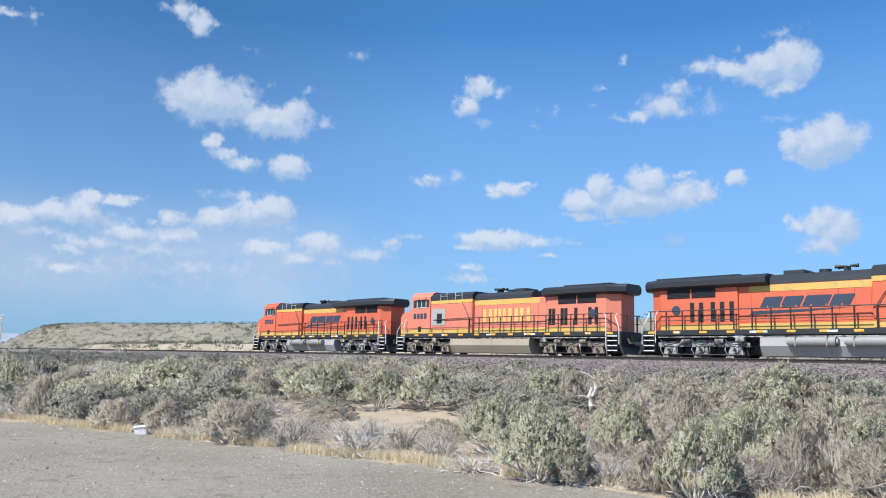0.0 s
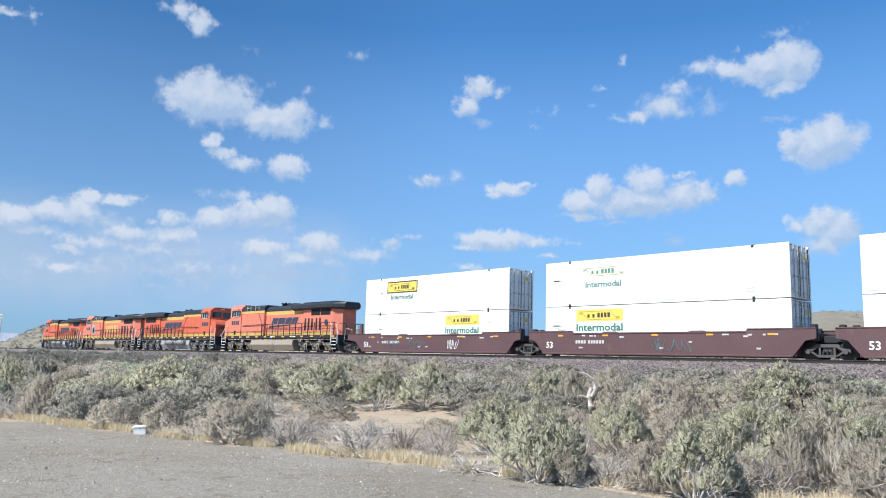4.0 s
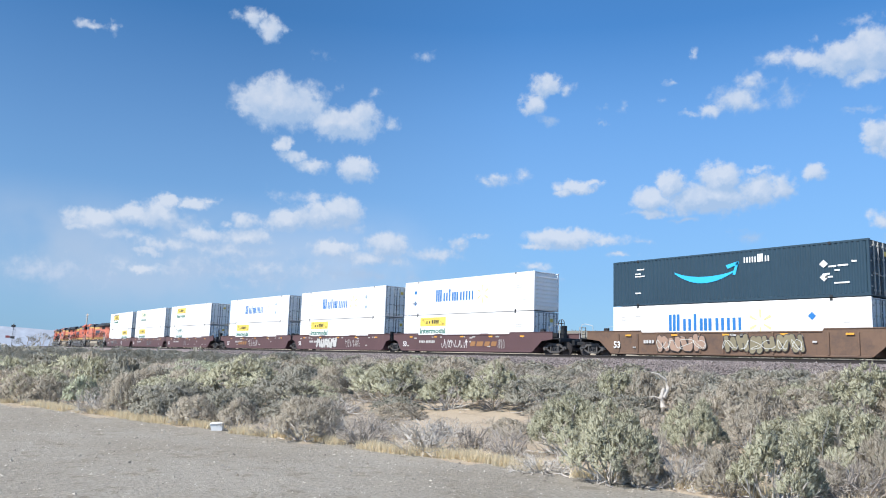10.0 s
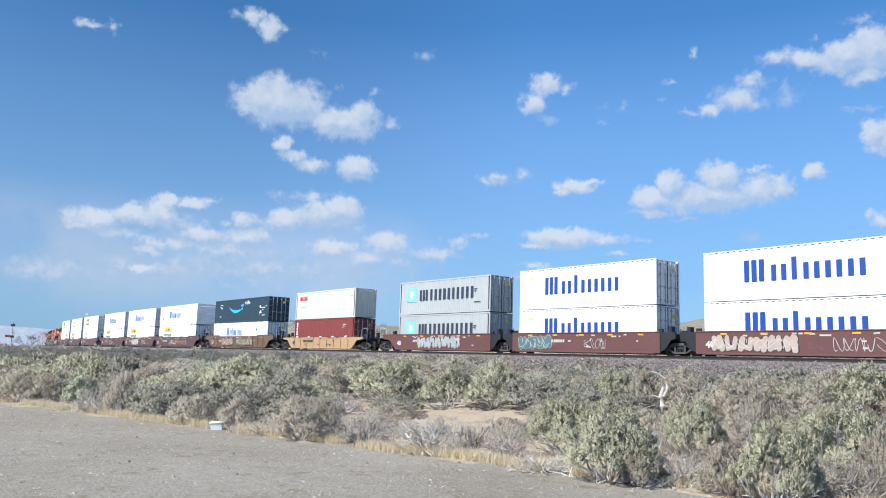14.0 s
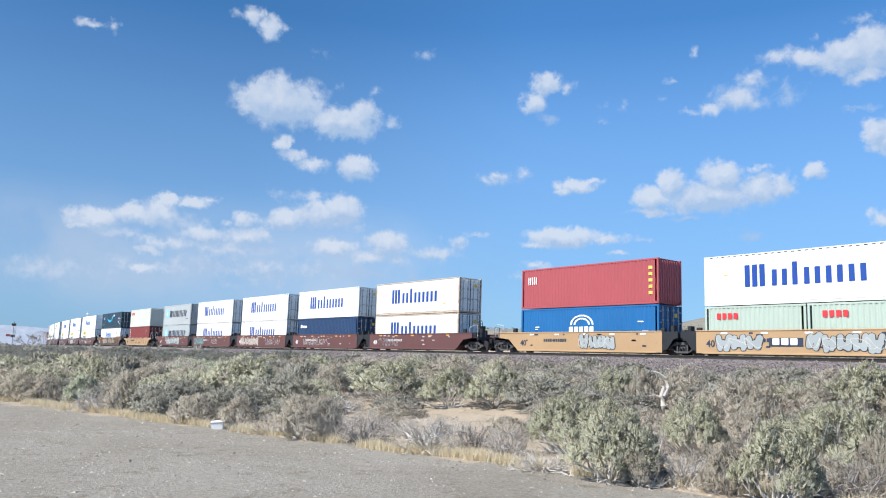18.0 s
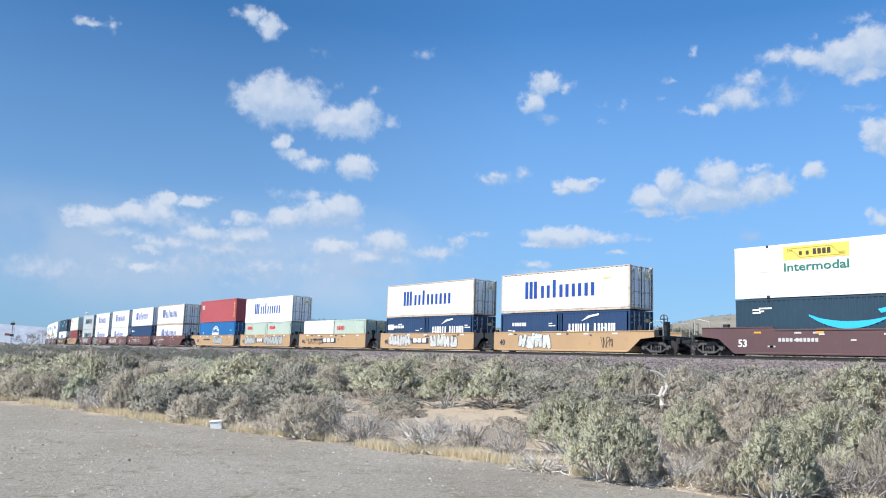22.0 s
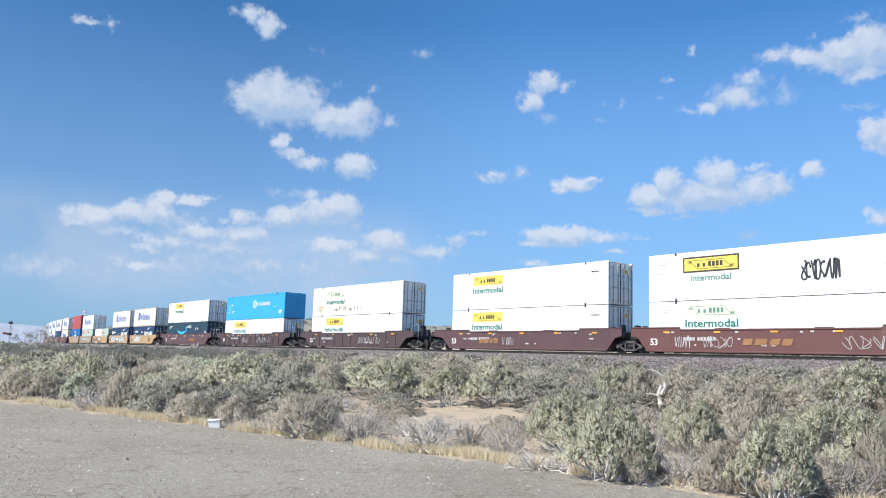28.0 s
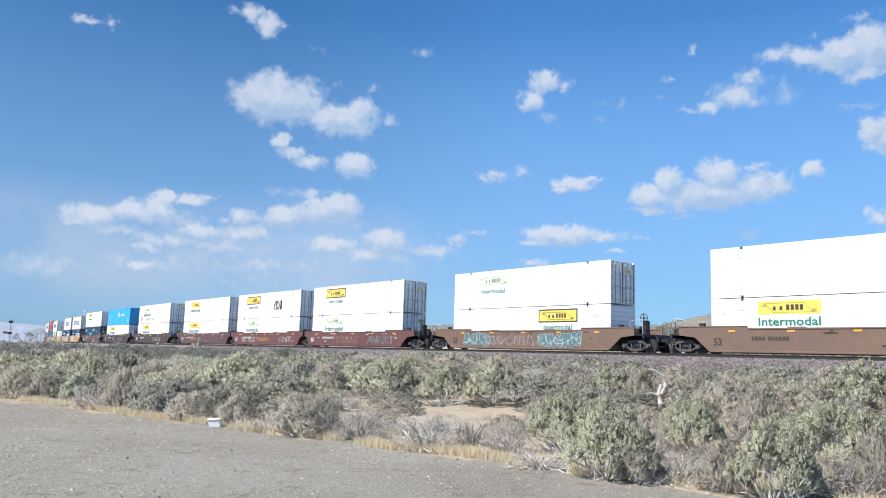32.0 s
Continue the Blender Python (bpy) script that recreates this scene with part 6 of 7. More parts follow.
            for z in (0.42, 0.72, 1.02, 1.3):
                placed("step_tread", tread, c, "white-edged step", Matrix.Translation((0, 0, z)))
            placed("grab_iron", shared(f"grab_{s}_{e}", lambda bm: [tube(bm, [(e * 9.5, s * 1.52, 0.9), (e * 9.5, s * 1.52, 2.45), (e * 9.35, s * 1.46, 2.72)], 0.028, 6), tube(bm, [(e * 10.42, s * 1.48, 0.8), (e * 10.42, s * 1.48, 1.75), (e * 10.05, s * 1.3, 2.5), (e * 10.1, s * 1.2, 2.7)], 0.028, 6)], GRAB), c, "white grab rail")
    placed("roof", shared("loco_roof_" + str(old), lambda bm: [slab(bm, [(-1.33, 4.08), (-1.33, 4.45), (-1.0, 4.66), (1.0, 4.66), (1.33, 4.45), (1.33, 4.08)], -6.65, -2.2, "x"), slab(bm, [(-1.12, 3.98), (-1.1, 4.25), (-0.8, 4.5), (0.8, 4.5), (1.1, 4.25), (1.12, 3.98)], -2.2, 3.2, "x"), box(bm, -6.4, -5.6, -1.36, -1.33, 4.15, 4.5), box(bm, -4.4, -3.6, -1.36, -1.33, 4.15, 4.5)], ROOFB), c, "black roof hatches")
    r0 = 2.9 if not old else 4.4
    placed("radiator_wing", shared("radiator_wing_" + str(old), lambda bm: [loft(bm, [(x, [(y * k, z) for y, z in ((-1.55, 4.08), (-1.57, 4.36), (-1.25, 4.56), (1.25, 4.56), (1.57, 4.36), (1.55, 4.08), (1.2, 3.92), (-1.2, 3.92))]) for x, k in ((r0, 1.0), (9.5, 1.0), (10.55, 0.55))]), box(bm, r0 + 1.6, 9.6, -1.2, 1.2, 4.56, 4.64, 0.02)], ROOFB), c, "black overhanging radiator section")
    placed("roof_box", shared("roof_box", lambda bm: [box(bm, 1.2, 2.3, -0.7, 0.7, 4.48, 4.72, 0.04), disc(bm, (0.4, 0, 4.6), 0.3, "z", 0.25, 14)], ROOFB), c)
    placed("horn", shared("horn", lambda bm: [tube(bm, [(-0.6, y, 4.8), (-0.15, y, 4.8)], 0.05, 8, 0.1) for y in (-0.2, 0.2)] + [tube(bm, [(-0.8, 0, 4.83), (-1.2, 0, 4.83)], 0.05, 8, 0.1), box(bm, -0.75, -0.6, -0.3, 0.3, 4.5, 4.82)], BLACK), c, "air horn cluster")
    for x in (-5.2, -3.6):
        placed("roof_grab", shared(f"roof_grab_{x}", lambda bm: [tube(bm, [(x - 0.35, -1.37, 4.08), (x - 0.35, -1.37, 4.62)], 0.022), tube(bm, [(x + 0.35, -1.37, 4.08), (x + 0.35, -1.37, 4.62)], 0.022), tube(bm, [(x - 0.35, -1.37, 4.4), (x + 0.35, -1.37, 4.4)], 0.018)], GALV), c)
    placed("antenna", shared("antenna", lambda bm: [tube(bm, [(-7.8, 0.3, 4.8), (-7.8, 0.3, 5.0)], 0.02), disc(bm, (-7.3, -0.3, 4.84), 0.16, "z", 0.1, 12)], GRAB), c)
    placed("fuel_tank", shared("fuel_tank", lambda bm: [slab(bm, [(-1.42, 1.25), (-1.48, 0.72), (-1.2, 0.2), (1.2, 0.2), (1.48, 0.72), (1.42, 1.25)], -4.3, 3.3, "x")], tank), c, "fuel tank")
    for sx in (-4.32, -0.2, 3.27):
        placed("tank_strap", shared("tank_strap", lambda bm: slab(bm, [(-1.44, 1.25), (-1.5, 0.72), (-1.22, 0.18), (1.22, 0.18), (1.5, 0.72), (1.44, 1.25)], 0, 0.05, "x"), tank), c, "", Matrix.Translation((sx, 0, 0)))
    if not old and bogie is BOGIEG:
        for x in (-2.2, 0.6):
            for q in (-1, 1):
                placed("air_reservoir", shared(f"reservoir_{x}_{q}", lambda bm: [disc(bm, (x, q * 1.56, 0.93), 0.26, "x", 2.3, 18), disc(bm, (x, q * 1.56, 0.93), 0.15, "x", 2.5, 14), box(bm, x - 0.8, x - 0.74, q * 1.835, q * 1.3, 0.7, 1.22), box(bm, x + 0.74, x + 0.8, q * 1.835, q * 1.3, 0.7, 1.22)], RESG), c, "grey air reservoir")
    for x in (-7.05, 6.75):
        loco_bogie(c, x, bogie)
    for e in (-1, 1):
        placed("pilot", shared(f"pilot_{e}", lambda bm: [slab(bm, [(e * 10.35, 1.5), (e * 10.5, 1.5), (e * 10.55, 0.7), (e * 10.75, 0.2), (e * 10.6, 0.2), (e * 10.35, 0.7)], -1.4, 1.4), box(bm, e * 10.35, e * 10.6, -0.3, 0.3, 0.7, 1.4)], BLACK), c, "black pilot plate")
        placed("end_handrail", shared(f"end_handrail_{e}", lambda bm: [tube(bm, [(e * 10.4, y, 1.6), (e * 10.4, y, 2.6)], 0.024) for y in (-0.5, 0.5)] + [tube(bm, [(e * 10.4, a, 2.6), (e * 10.4, b, 2.6)], 0.02) for a, b in ((-1.3, -0.5), (0.5, 1.3))] + [tube(bm, [(e * 10.45, y, 1.3), (e * 10.75, y * 1.1, 0.85), (e * 10.95, y, 0.9)], 0.03) for y in (-0.75, -0.6, 0.6, 0.75)], BLACK), c)
        coupler(c, e * 10.5, e)
    for s in (-1, 1):
        y = s * 1.146 + (0.006 if s > 0 else 0)
        if old:
            blocks(c, "CMCC", -1.3, 2.35, 4.6, 0.95, y, OLDNAME, "worn yellow block of the railway name", 0, 0.75)
        else:
            lean = -s * 0.5
            blocks(c, "CMCC", -1.1, 2.75, 4.6, 0.56, y, M_INK, "black slanted bar of the railway name", lean, 0.95)
            o = [(-1.6, 2.38), (-1.4, 2.58), (3.6, 2.66), (1.5, 2.5)]
            decal("swoosh", c, M_INK, lambda bm: slab(bm, [(a if s < 0 else 2.4 - a, b) for a, b in o], s * 1.146, s * 1.152), "black swoosh under the name")
    if old:
        placed("grey_panel", shared("grey_panel", lambda bm: box(bm, -6.5, -5.0, -1.39, -1.4, 2.2, 3.45), TANKG), c, "unpainted grey panel")
        placed("panel_window", shared("panel_window", lambda bm: box(bm, -5.9, -5.35, -1.4, -1.41, 2.35, 3.1), GRILLE), c)
    c["turned"] = flip
    MOVERS.append((c, u, 0.0))


def head_of_train():
    fresh = "orange locomotive with black roof, yellow stripes and grey bogies"
    locomotive(-92.9, False, ORANGE, TANKG, BOGIEG, False, fresh)
    locomotive(-70.6, False, FADEDOR, TANKT, BOGIEB, True, "weathered orange locomotive with worn yellow lettering and brown bogies")
    locomotive(-48.15, True, ORANGE, TANKG, BOGIEG, False, "orange locomotive running backwards with grey tank and reservoirs")
    locomotive(-25.4, False, FADEDOR, TANKT, BOGIEB, False, "faded orange locomotive with dusty tan tank and brown bogies")


head_of_train()

# ---------------------------------------------------------------- desert scrub
def leaf_mat(name, a, b, wander=0.0, through_share=0.33, spotty=0.16):
    """Small dry leaves: colour wanders from leaf to leaf and from bush to bush."""
    m = bpy.data.materials.new(name)
    m.use_nodes = True
    t = m.node_tree
    t.nodes.clear()
    N = Nodes(t)
    isl = N.add("ShaderNodeNewGeometry").outputs["Random Per Island"]
    info = N.add("ShaderNodeObjectInfo").outputs["Random"]
    f = N.math("MULTIPLY_ADD", N.math("SUBTRACT", info, 0.5), wander, isl)
    c = N.mix(f, (*a, 1), (*b, 1))
    v = N.math("MULTIPLY_ADD", isl, spotty, 1.0 - spotty / 2)
    c = N.mix(1.0, c, N.add("ShaderNodeCombineColor", {0: v, 1: v, 2: v}).outputs[0], "MULTIPLY")
    bsdf = N.add("ShaderNodeBsdfPrincipled", {"Base Color": c, "Roughness": 0.8, "Specular IOR Level": 0.2})
    # thin leaves let some sun through
    thin = N.add("ShaderNodeBsdfTranslucent", {"Color": c})
    both = N.add("ShaderNodeMixShader", {0: through_share, 1: bsdf.outputs[0], 2: thin.outputs[0]})
    N.add("ShaderNodeOutputMaterial", {0: both.outputs[0]})
    return m


LEAF = {"g": leaf_mat("sage_green_leaves", (0.377, 0.376, 0.276), (0.509, 0.499, 0.378), 0.9),
        "o": leaf_mat("olive_grey_leaves", (0.273, 0.270, 0.225), (0.385, 0.375, 0.324), 0.9),
        "t": leaf_mat("dry_tan_leaves", (0.385, 0.349, 0.287), (0.485, 0.442, 0.371), 0.9),
        "l": leaf_mat("pale_green_leaves", (0.382, 0.415, 0.310), (0.501, 0.521, 0.402), 0.9),
        "d": leaf_mat("dead_grey_leaves", (0.400, 0.363, 0.321), (0.509, 0.461, 0.407), 0.9)}
DARK_SCRUB = leaf_mat("dark_scrub_leaves", (0.12, 0.125, 0.085), (0.20, 0.195, 0.14))
TWIG = mat("grey_twigs", (0.36, 0.325, 0.29), 0.9, 0, 0.25, 4.0, rnd=0.2)
BLEACH = mat("bleached_wood", (0.52, 0.48, 0.43), 0.85, 0, 0.2, 4.0)
STRAW = leaf_mat("dry_straw", (0.70, 0.60, 0.41), (0.80, 0.71, 0.53), 0.0, 0.45)


def add_stem(V, F, pts, r0, r1, n=3):
    base = len(V)
    k = len(pts)
    for i, p in enumerate(pts):
        d = (pts[min(i + 1, k - 1)] - pts[max(i - 1, 0)])
        d = d / (np.linalg.norm(d) + 1e-9)
        a = np.cross(d, (0.3, 0.9, 0.1))
        a /= np.linalg.norm(a) + 1e-9
        b = np.cross(d, a)
        r = r0 + (r1 - r0) * i / (k - 1)
        for j in range(n):
            q = 2 * math.pi * j / n
            V.append(p + (a * math.cos(q) + b * math.sin(q)) * r)
    for i in range(k - 1):
        for j in range(n):
            F.append((base + i * n + j, base + i * n + (j + 1) % n, base + (i + 1) * n + (j + 1) % n, base + (i + 1) * n + j))


def unit(v):
    return v / (np.linalg.norm(v, axis=-1, keepdims=True) + 1e-9)


def gnarled(rng, p, d, length, r, V, F, joints, bend=0.35, sag=0.0, n=4):
    """A crooked limb from p along d; returns its points."""
    pts = [p]
    for i in range(joints):
        d = unit(d + rng.normal(0, bend, 3) + np.array((0, 0, sag)))
        q = pts[-1] + d * length / joints
        q[2] = max(q[2], 0.015)
        pts.append(q)
    add_stem(V, F, pts, r, r * 0.4, n)
    return pts


def bush_meshes(seed, kind, tufts, leaves, size):
    """A shrub one metre high and one metre in half-width: crooked limbs from the root, and over them lobes set with plumes of small leaves. Returns the two meshes."""
    rng = np.random.default_rng(seed)
    V, F = [], []
    dead = kind == "d"
    lobes = []
    count = 22
    for i in range(count):
        a, up = 2.399 * i + rng.uniform(-0.6, 0.6), max(0.02, 1 - (i + 0.5) / count * 1.02 + rng.uniform(-0.06, 0.06))
        r = rng.uniform(0.19, 0.33)
        far = math.sqrt(max(0.0, 1 - up * up)) * (0.98 - r) * rng.uniform(0.82, 1.06)
        lobes.append((np.array((math.cos(a) * far, math.sin(a) * far, max(0.2, up * (0.98 - r) * rng.uniform(0.88, 1.06)))), r))
    thick = (0.016 + 0.006 * (size < 1)) * (1.5 if dead else 1.15)
    for c, r in lobes[::2]:
        start = np.array((rng.normal(0, 0.05), rng.normal(0, 0.05), 0.0))
        limb = gnarled(rng, start, unit(c - start), np.linalg.norm(c) * 1.05, thick, V, F, 4, 0.28)
        for _ in range(4 if size < 1.2 else 1):
            gnarled(rng, limb[-2], unit(c - start + rng.normal(0, 0.4, 3)), r * rng.uniform(0.7, 1.05), thick * 0.5, V, F, 3, 0.3, 0.0, 3)
    for i in range((30 if dead else 12) if size < 2 else (14 if dead else 5)):
        # bare limbs that splay low round the root
        a = rng.uniform(0, 2 * math.pi)
        up = rng.uniform(0.1, 1.3) if dead else rng.uniform(0.05, 0.5)
        d = unit(np.array((math.cos(a), math.sin(a), up)))
        limb = gnarled(rng, np.array((math.cos(a), math.sin(a), 0.0)) * 0.06, d, rng.uniform(0.6, 1.05), thick * rng.uniform(0.6, 1.1), V, F, 5, 0.3, -0.04)
        for k in (1, 2, 3, 3, 4) if size < 1.2 or dead else (2, 4):
            twig = gnarled(rng, limb[k], unit(limb[k] - limb[k - 1] + rng.normal(0, 0.04, 3)), rng.uniform(0.2, 0.45), thick * 0.42, V, F, 3, 0.38, 0.04, 3)
            if dead:
                gnarled(rng, twig[1], unit(twig[2] - twig[0] + rng.normal(0, 0.05, 3)), rng.uniform(0.12, 0.3), thick * 0.25, V, F, 2, 0.4, 0.05, 3)
    wood = bpy.data.meshes.new("twig_frame")
    wood.from_pydata([tuple(v) for v in V], [], F)
    wood.materials.append(BLEACH if seed % 2 else TWIG)
    # plumes over the lobes
    k = rng.integers(0, len(lobes), tufts * 3)
    Cn, Rn = np.array([c for c, _ in lobes]), np.array([r for _, r in lobes])
    d = unit(rng.normal(0, 1, (len(k), 3)))
    d[:, 2] = np.where(d[:, 2] < -0.3, -d[:, 2], d[:, 2])
    P = Cn[k] + d * (Rn[k] * rng.uniform(0.72, 1.0, len(k)))[:, None]
    inside = (np.linalg.norm(P[:, None, :] - Cn[None], axis=2) < Rn[None] * 0.66).any(1)
    keep = np.nonzero(~inside & (P[:, 2] > (0.08 if dead else 0.14 if kind == "t" else 0.24)))[0][:tufts]
    P, d = P[keep], d[keep]
    n = len(keep)
    D = unit(d * 0.8 + np.array((0, 0, 0.35)) + rng.normal(0, 0.38, (n, 3)))
    long_ = rng.uniform(0.06, 0.12, n)
    i = rng.integers(0, n, leaves)
    s = rng.uniform(0, 1, leaves)
    q = rng.normal(0, 1, (leaves, 3))
    q = unit(q - D[i] * (q * D[i]).sum(1)[:, None])
    girth = (0.033 if not dead else 0.09) * np.sin(math.pi * np.clip(s * 0.85 + 0.12, 0, 1))
    C = P[i] + D[i] * (long_[i] * (s - 0.3))[:, None] + q * (girth * rng.uniform(0.7, 1.15, leaves))[:, None]
    C[:, 2] = np.maximum(C[:, 2], 0.02)
    A = unit(D[i] * 0.9 + q * 0.45 + rng.normal(0, 0.2, (leaves, 3)))
    O = unit(q * 0.5 + d[i] * 0.75 + rng.normal(0, 0.22, (leaves, 3)))
    B = unit(np.cross(O, A))
    whole = unit(P[i] * np.array((1, 1, 0.9)))
    soft = unit(q * 0.2 + d[i] * 0.4 + whole * 0.3 + np.array((0, 0, 0.55)))
    slim = 0.55 if kind == "t" else 0.4 if dead else 1.0
    ln = rng.uniform(0.03, 0.058, (leaves, 1)) * size / slim ** 0.6
    wd = rng.uniform(0.006, 0.0105, (leaves, 1)) * size * slim
    T = np.stack([C - A * ln * 0.5 - B * wd, C - A * ln * 0.5 + B * wd, C + A * ln * 0.5], 1)
    g = np.cross(T[:, 1] - T[:, 0], T[:, 2] - T[:, 0])
    turn = (g * soft).sum(1) < 0
    T[turn] = T[turn][:, ::-1]
    fol = bpy.data.meshes.new("foliage")
    fol.vertices.add(leaves * 3)
    fol.vertices.foreach_set("co", T.astype(np.float32).ravel())
    fol.loops.add(leaves * 3)
    fol.loops.foreach_set("vertex_index", np.arange(leaves * 3, dtype=np.int32))
    fol.polygons.add(leaves)
    fol.polygons.foreach_set("loop_start", np.arange(0, leaves * 3, 3, dtype=np.int32))
    fol.polygons.foreach_set("use_smooth", np.ones(leaves, dtype=bool))
    fol.update(calc_edges=True)
    fol.normals_split_custom_set_from_vertices(np.repeat(soft, 3, 0).tolist())
    fol.materials.append(LEAF[kind])
    return wood, fol


def bush_set(step, tufts, leaves, size):
    return {k: [bush_meshes(step * i + ord(k), k, tufts, leaves if k != "d" else leaves // 8, size) for i in range(3 if k in "got" else 2)] for k in "gotld"}


CLOSE_BUSHES, MID_BUSHES, FAR_BUSHES = bush_set(11, 1100, 24000, 0.94), bush_set(13, 650, 8600, 1.45), bush_set(17, 300, 3000, 2.5)
LABELS = {"g": "rounded sage-green desert shrub with grey stems", "o": "olive-grey desert shrub with twiggy base", "t": "dry tan desert shrub on sand",
          "l": "pale green desert shrub", "d": "dead grey shrub of bare tangled branches"}


def bush(x, y, radius, height, kind, rng):
    b = thing("desert_shrub", LABELS[kind], "shrub", "desert shrubs")
    wood, fol = rng.choice((CLOSE_BUSHES if x * x + y * y < 16.5 ** 2 else MID_BUSHES if x * x + y * y < 32 ** 2 else FAR_BUSHES)[kind])
    placed("twig_frame", wood, b), placed("foliage", fol, b)
    b.matrix_basis = Matrix.LocRotScale((x, y, ground_z(x, y) - 0.03), Euler((rng.uniform(-0.08, 0.08), rng.uniform(-0.08, 0.08), rng.uniform(0, 6.28))), (radius, radius * rng.uniform(0.9, 1.1), height))
    return b


def plant_scrub():
    rng = random.Random(4)
    taken = []
    row_a = [(-26.9, 5.0, 0.75, 0.99, "t"), (-26.3, 5.6, 0.59, 0.94, "t"), (-24.5, 6.2, 0.51, 1.01, "l"), (-22.1, 6.1, 0.75, 0.80, "d"), (-21.5, 6.5, 0.49, 1.14, "t"), (-26.0, 8.1, 0.79, 0.99, "t"),
             (-19.6, 6.7, 0.57, 0.75, "o"), (-18.2, 7.1, 0.60, 0.78, "t"), (-24.7, 9.7, 0.81, 1.06, "g"), (-16.6, 7.5, 0.48, 0.77, "t"), (-15.2, 7.6, 0.47, 0.47, "d"), (-14.1, 7.8, 0.75, 0.97, "t"),
             (-13.0, 8.5, 0.70, 0.66, "d"), (-11.3, 8.7, 0.69, 0.75, "d"), (-11.3, 9.8, 0.49, 0.52, "d"), (-10.2, 9.7, 0.56, 0.56, "d"), (-8.7, 9.0, 0.59, 0.33, "d"), (-9.6, 10.6, 0.75, 1.17, "g")]
    row_b = [(-7.5, 9.2, 0.76, 1.20, "g"), (-7.0, 9.2, 0.36, 0.66, "t"), (-6.7, 9.7, 0.52, 0.57, "d"), (-5.9, 9.6, 0.38, 0.76, "t"), (-5.2, 9.5, 0.62, 1.07, "g"), (-4.8, 10.6, 0.64, 0.64, "d"),
             (-5.5, 12.0, 0.81, 1.27, "g"), (-4.6, 11.2, 0.40, 0.97, "t"), (-8.3, 12.4, 0.67, 1.06, "g"), (-8.2, 11.2, 0.28, 0.71, "d"), (-23.8, 10.9, 1.43, 1.56, "g"), (-24.5, 13.3, 0.91, 1.22, "o"),
             (-22.3, 13.2, 0.72, 1.24, "t"), (-20.4, 14.2, 1.30, 1.37, "g"), (-17.8, 14.5, 0.92, 1.20, "g"), (-16.5, 15.1, 0.84, 1.43, "g"), (-15.0, 17.3, 0.76, 0.83, "o"), (-14.4, 17.8, 0.73, 1.17, "g")]
    row_c = [(-13.3, 17.7, 0.55, 1.21, "t"), (-12.6, 18.5, 0.89, 1.22, "t"), (-10.0, 16.6, 0.82, 1.13, "t"), (-9.0, 16.0, 0.51, 1.07, "t"), (-9.5, 18.8, 0.84, 0.84, "t"), (-7.6, 14.4, 0.54, 0.62, "g"),
             (-8.5, 19.8, 0.91, 1.44, "g"), (-10.7, 22.9, 0.92, 1.01, "t"), (-36.4, 6.5, 0.86, 1.21, "g"), (-38.9, 8.1, 1.15, 1.38, "o"), (-36.5, 8.7, 0.98, 1.31, "g"), (-32.9, 8.8, 0.89, 1.43, "g"),
             (-32.3, 9.6, 0.93, 1.42, "o"), (-28.1, 9.3, 0.90, 1.08, "t"), (-27.0, 10.1, 0.73, 1.05, "t")]
    row_e = [(-5.0, 13.1, 0.56, 1.18, "t"), (-4.2, 11.8, 0.64, 0.83, "d"), (-5.8, 16.0, 0.74, 1.05, "g"), (-5.0, 15.5, 0.71, 0.89, "t"), (-7.6, 20.0, 0.78, 0.96, "t"), (-7.1, 21.2, 0.81, 0.89, "o"), (-3.6, 11.5, 0.62, 0.88, "t"), (-4.2, 13.1, 0.60, 1.10, "g"), (-3.9, 13.5, 0.72, 0.92, "o")]
    row_d = [(-13.2, 10.8, 0.55, 0.45, "d"), (-12.3, 11.7, 0.5, 0.42, "t"), (-16.0, 10.5, 0.5, 0.42, "d"), (-12.6, 12.6, 0.4, 0.35, "d"), (-14.9, 10.2, 0.45, 0.4, "t"), (-8.2, 14.0, 0.52, 0.73, "t"), (-10.7, 14.4, 0.39, 0.55, "t"), (-11.0, 17.1, 0.59, 0.74, "t"), (-11.5, 14.1, 0.53, 0.60, "t"), (-7.1, 14.4, 0.47, 0.59, "o"), (-6.5, 15.2, 0.54, 0.72, "g"), (-12.5, 12.9, 0.37, 0.65, "t"), (-9.7, 12.3, 0.34, 0.68, "o"), (-5.1, 10.6, 0.43, 0.52, "t"), (-7.0, 10.8, 0.33, 0.47, "t"), (-13.6, 9.7, 0.49, 0.49, "d"), (-13.9, 8.4, 0.47, 0.59, "d"), (-18.1, 10.4, 0.61, 0.61, "t")]
    for r in row_a + row_b + row_c + row_d + row_e:
        bush(r[0], r[1], r[2] * 1.12, r[3], r[4], rng)
        taken.append((r[0], r[1], r[2] * 0.95))
    # bare sand between them
    for r in ((-15.5, 13.9, 0.68), (-17.4, 13.7, 0.40), (-19.8, 13.5, 0.70), (-19.6, 12.3, 0.51), (-11.8, 16.2, 0.29), (-19.1, 20.3, 0.50), (-15.7, 11.4, 0.42), (-13.5, 13.4, 0.28)):
        taken.append(r)
    made, tries, spread = 0, 0, []
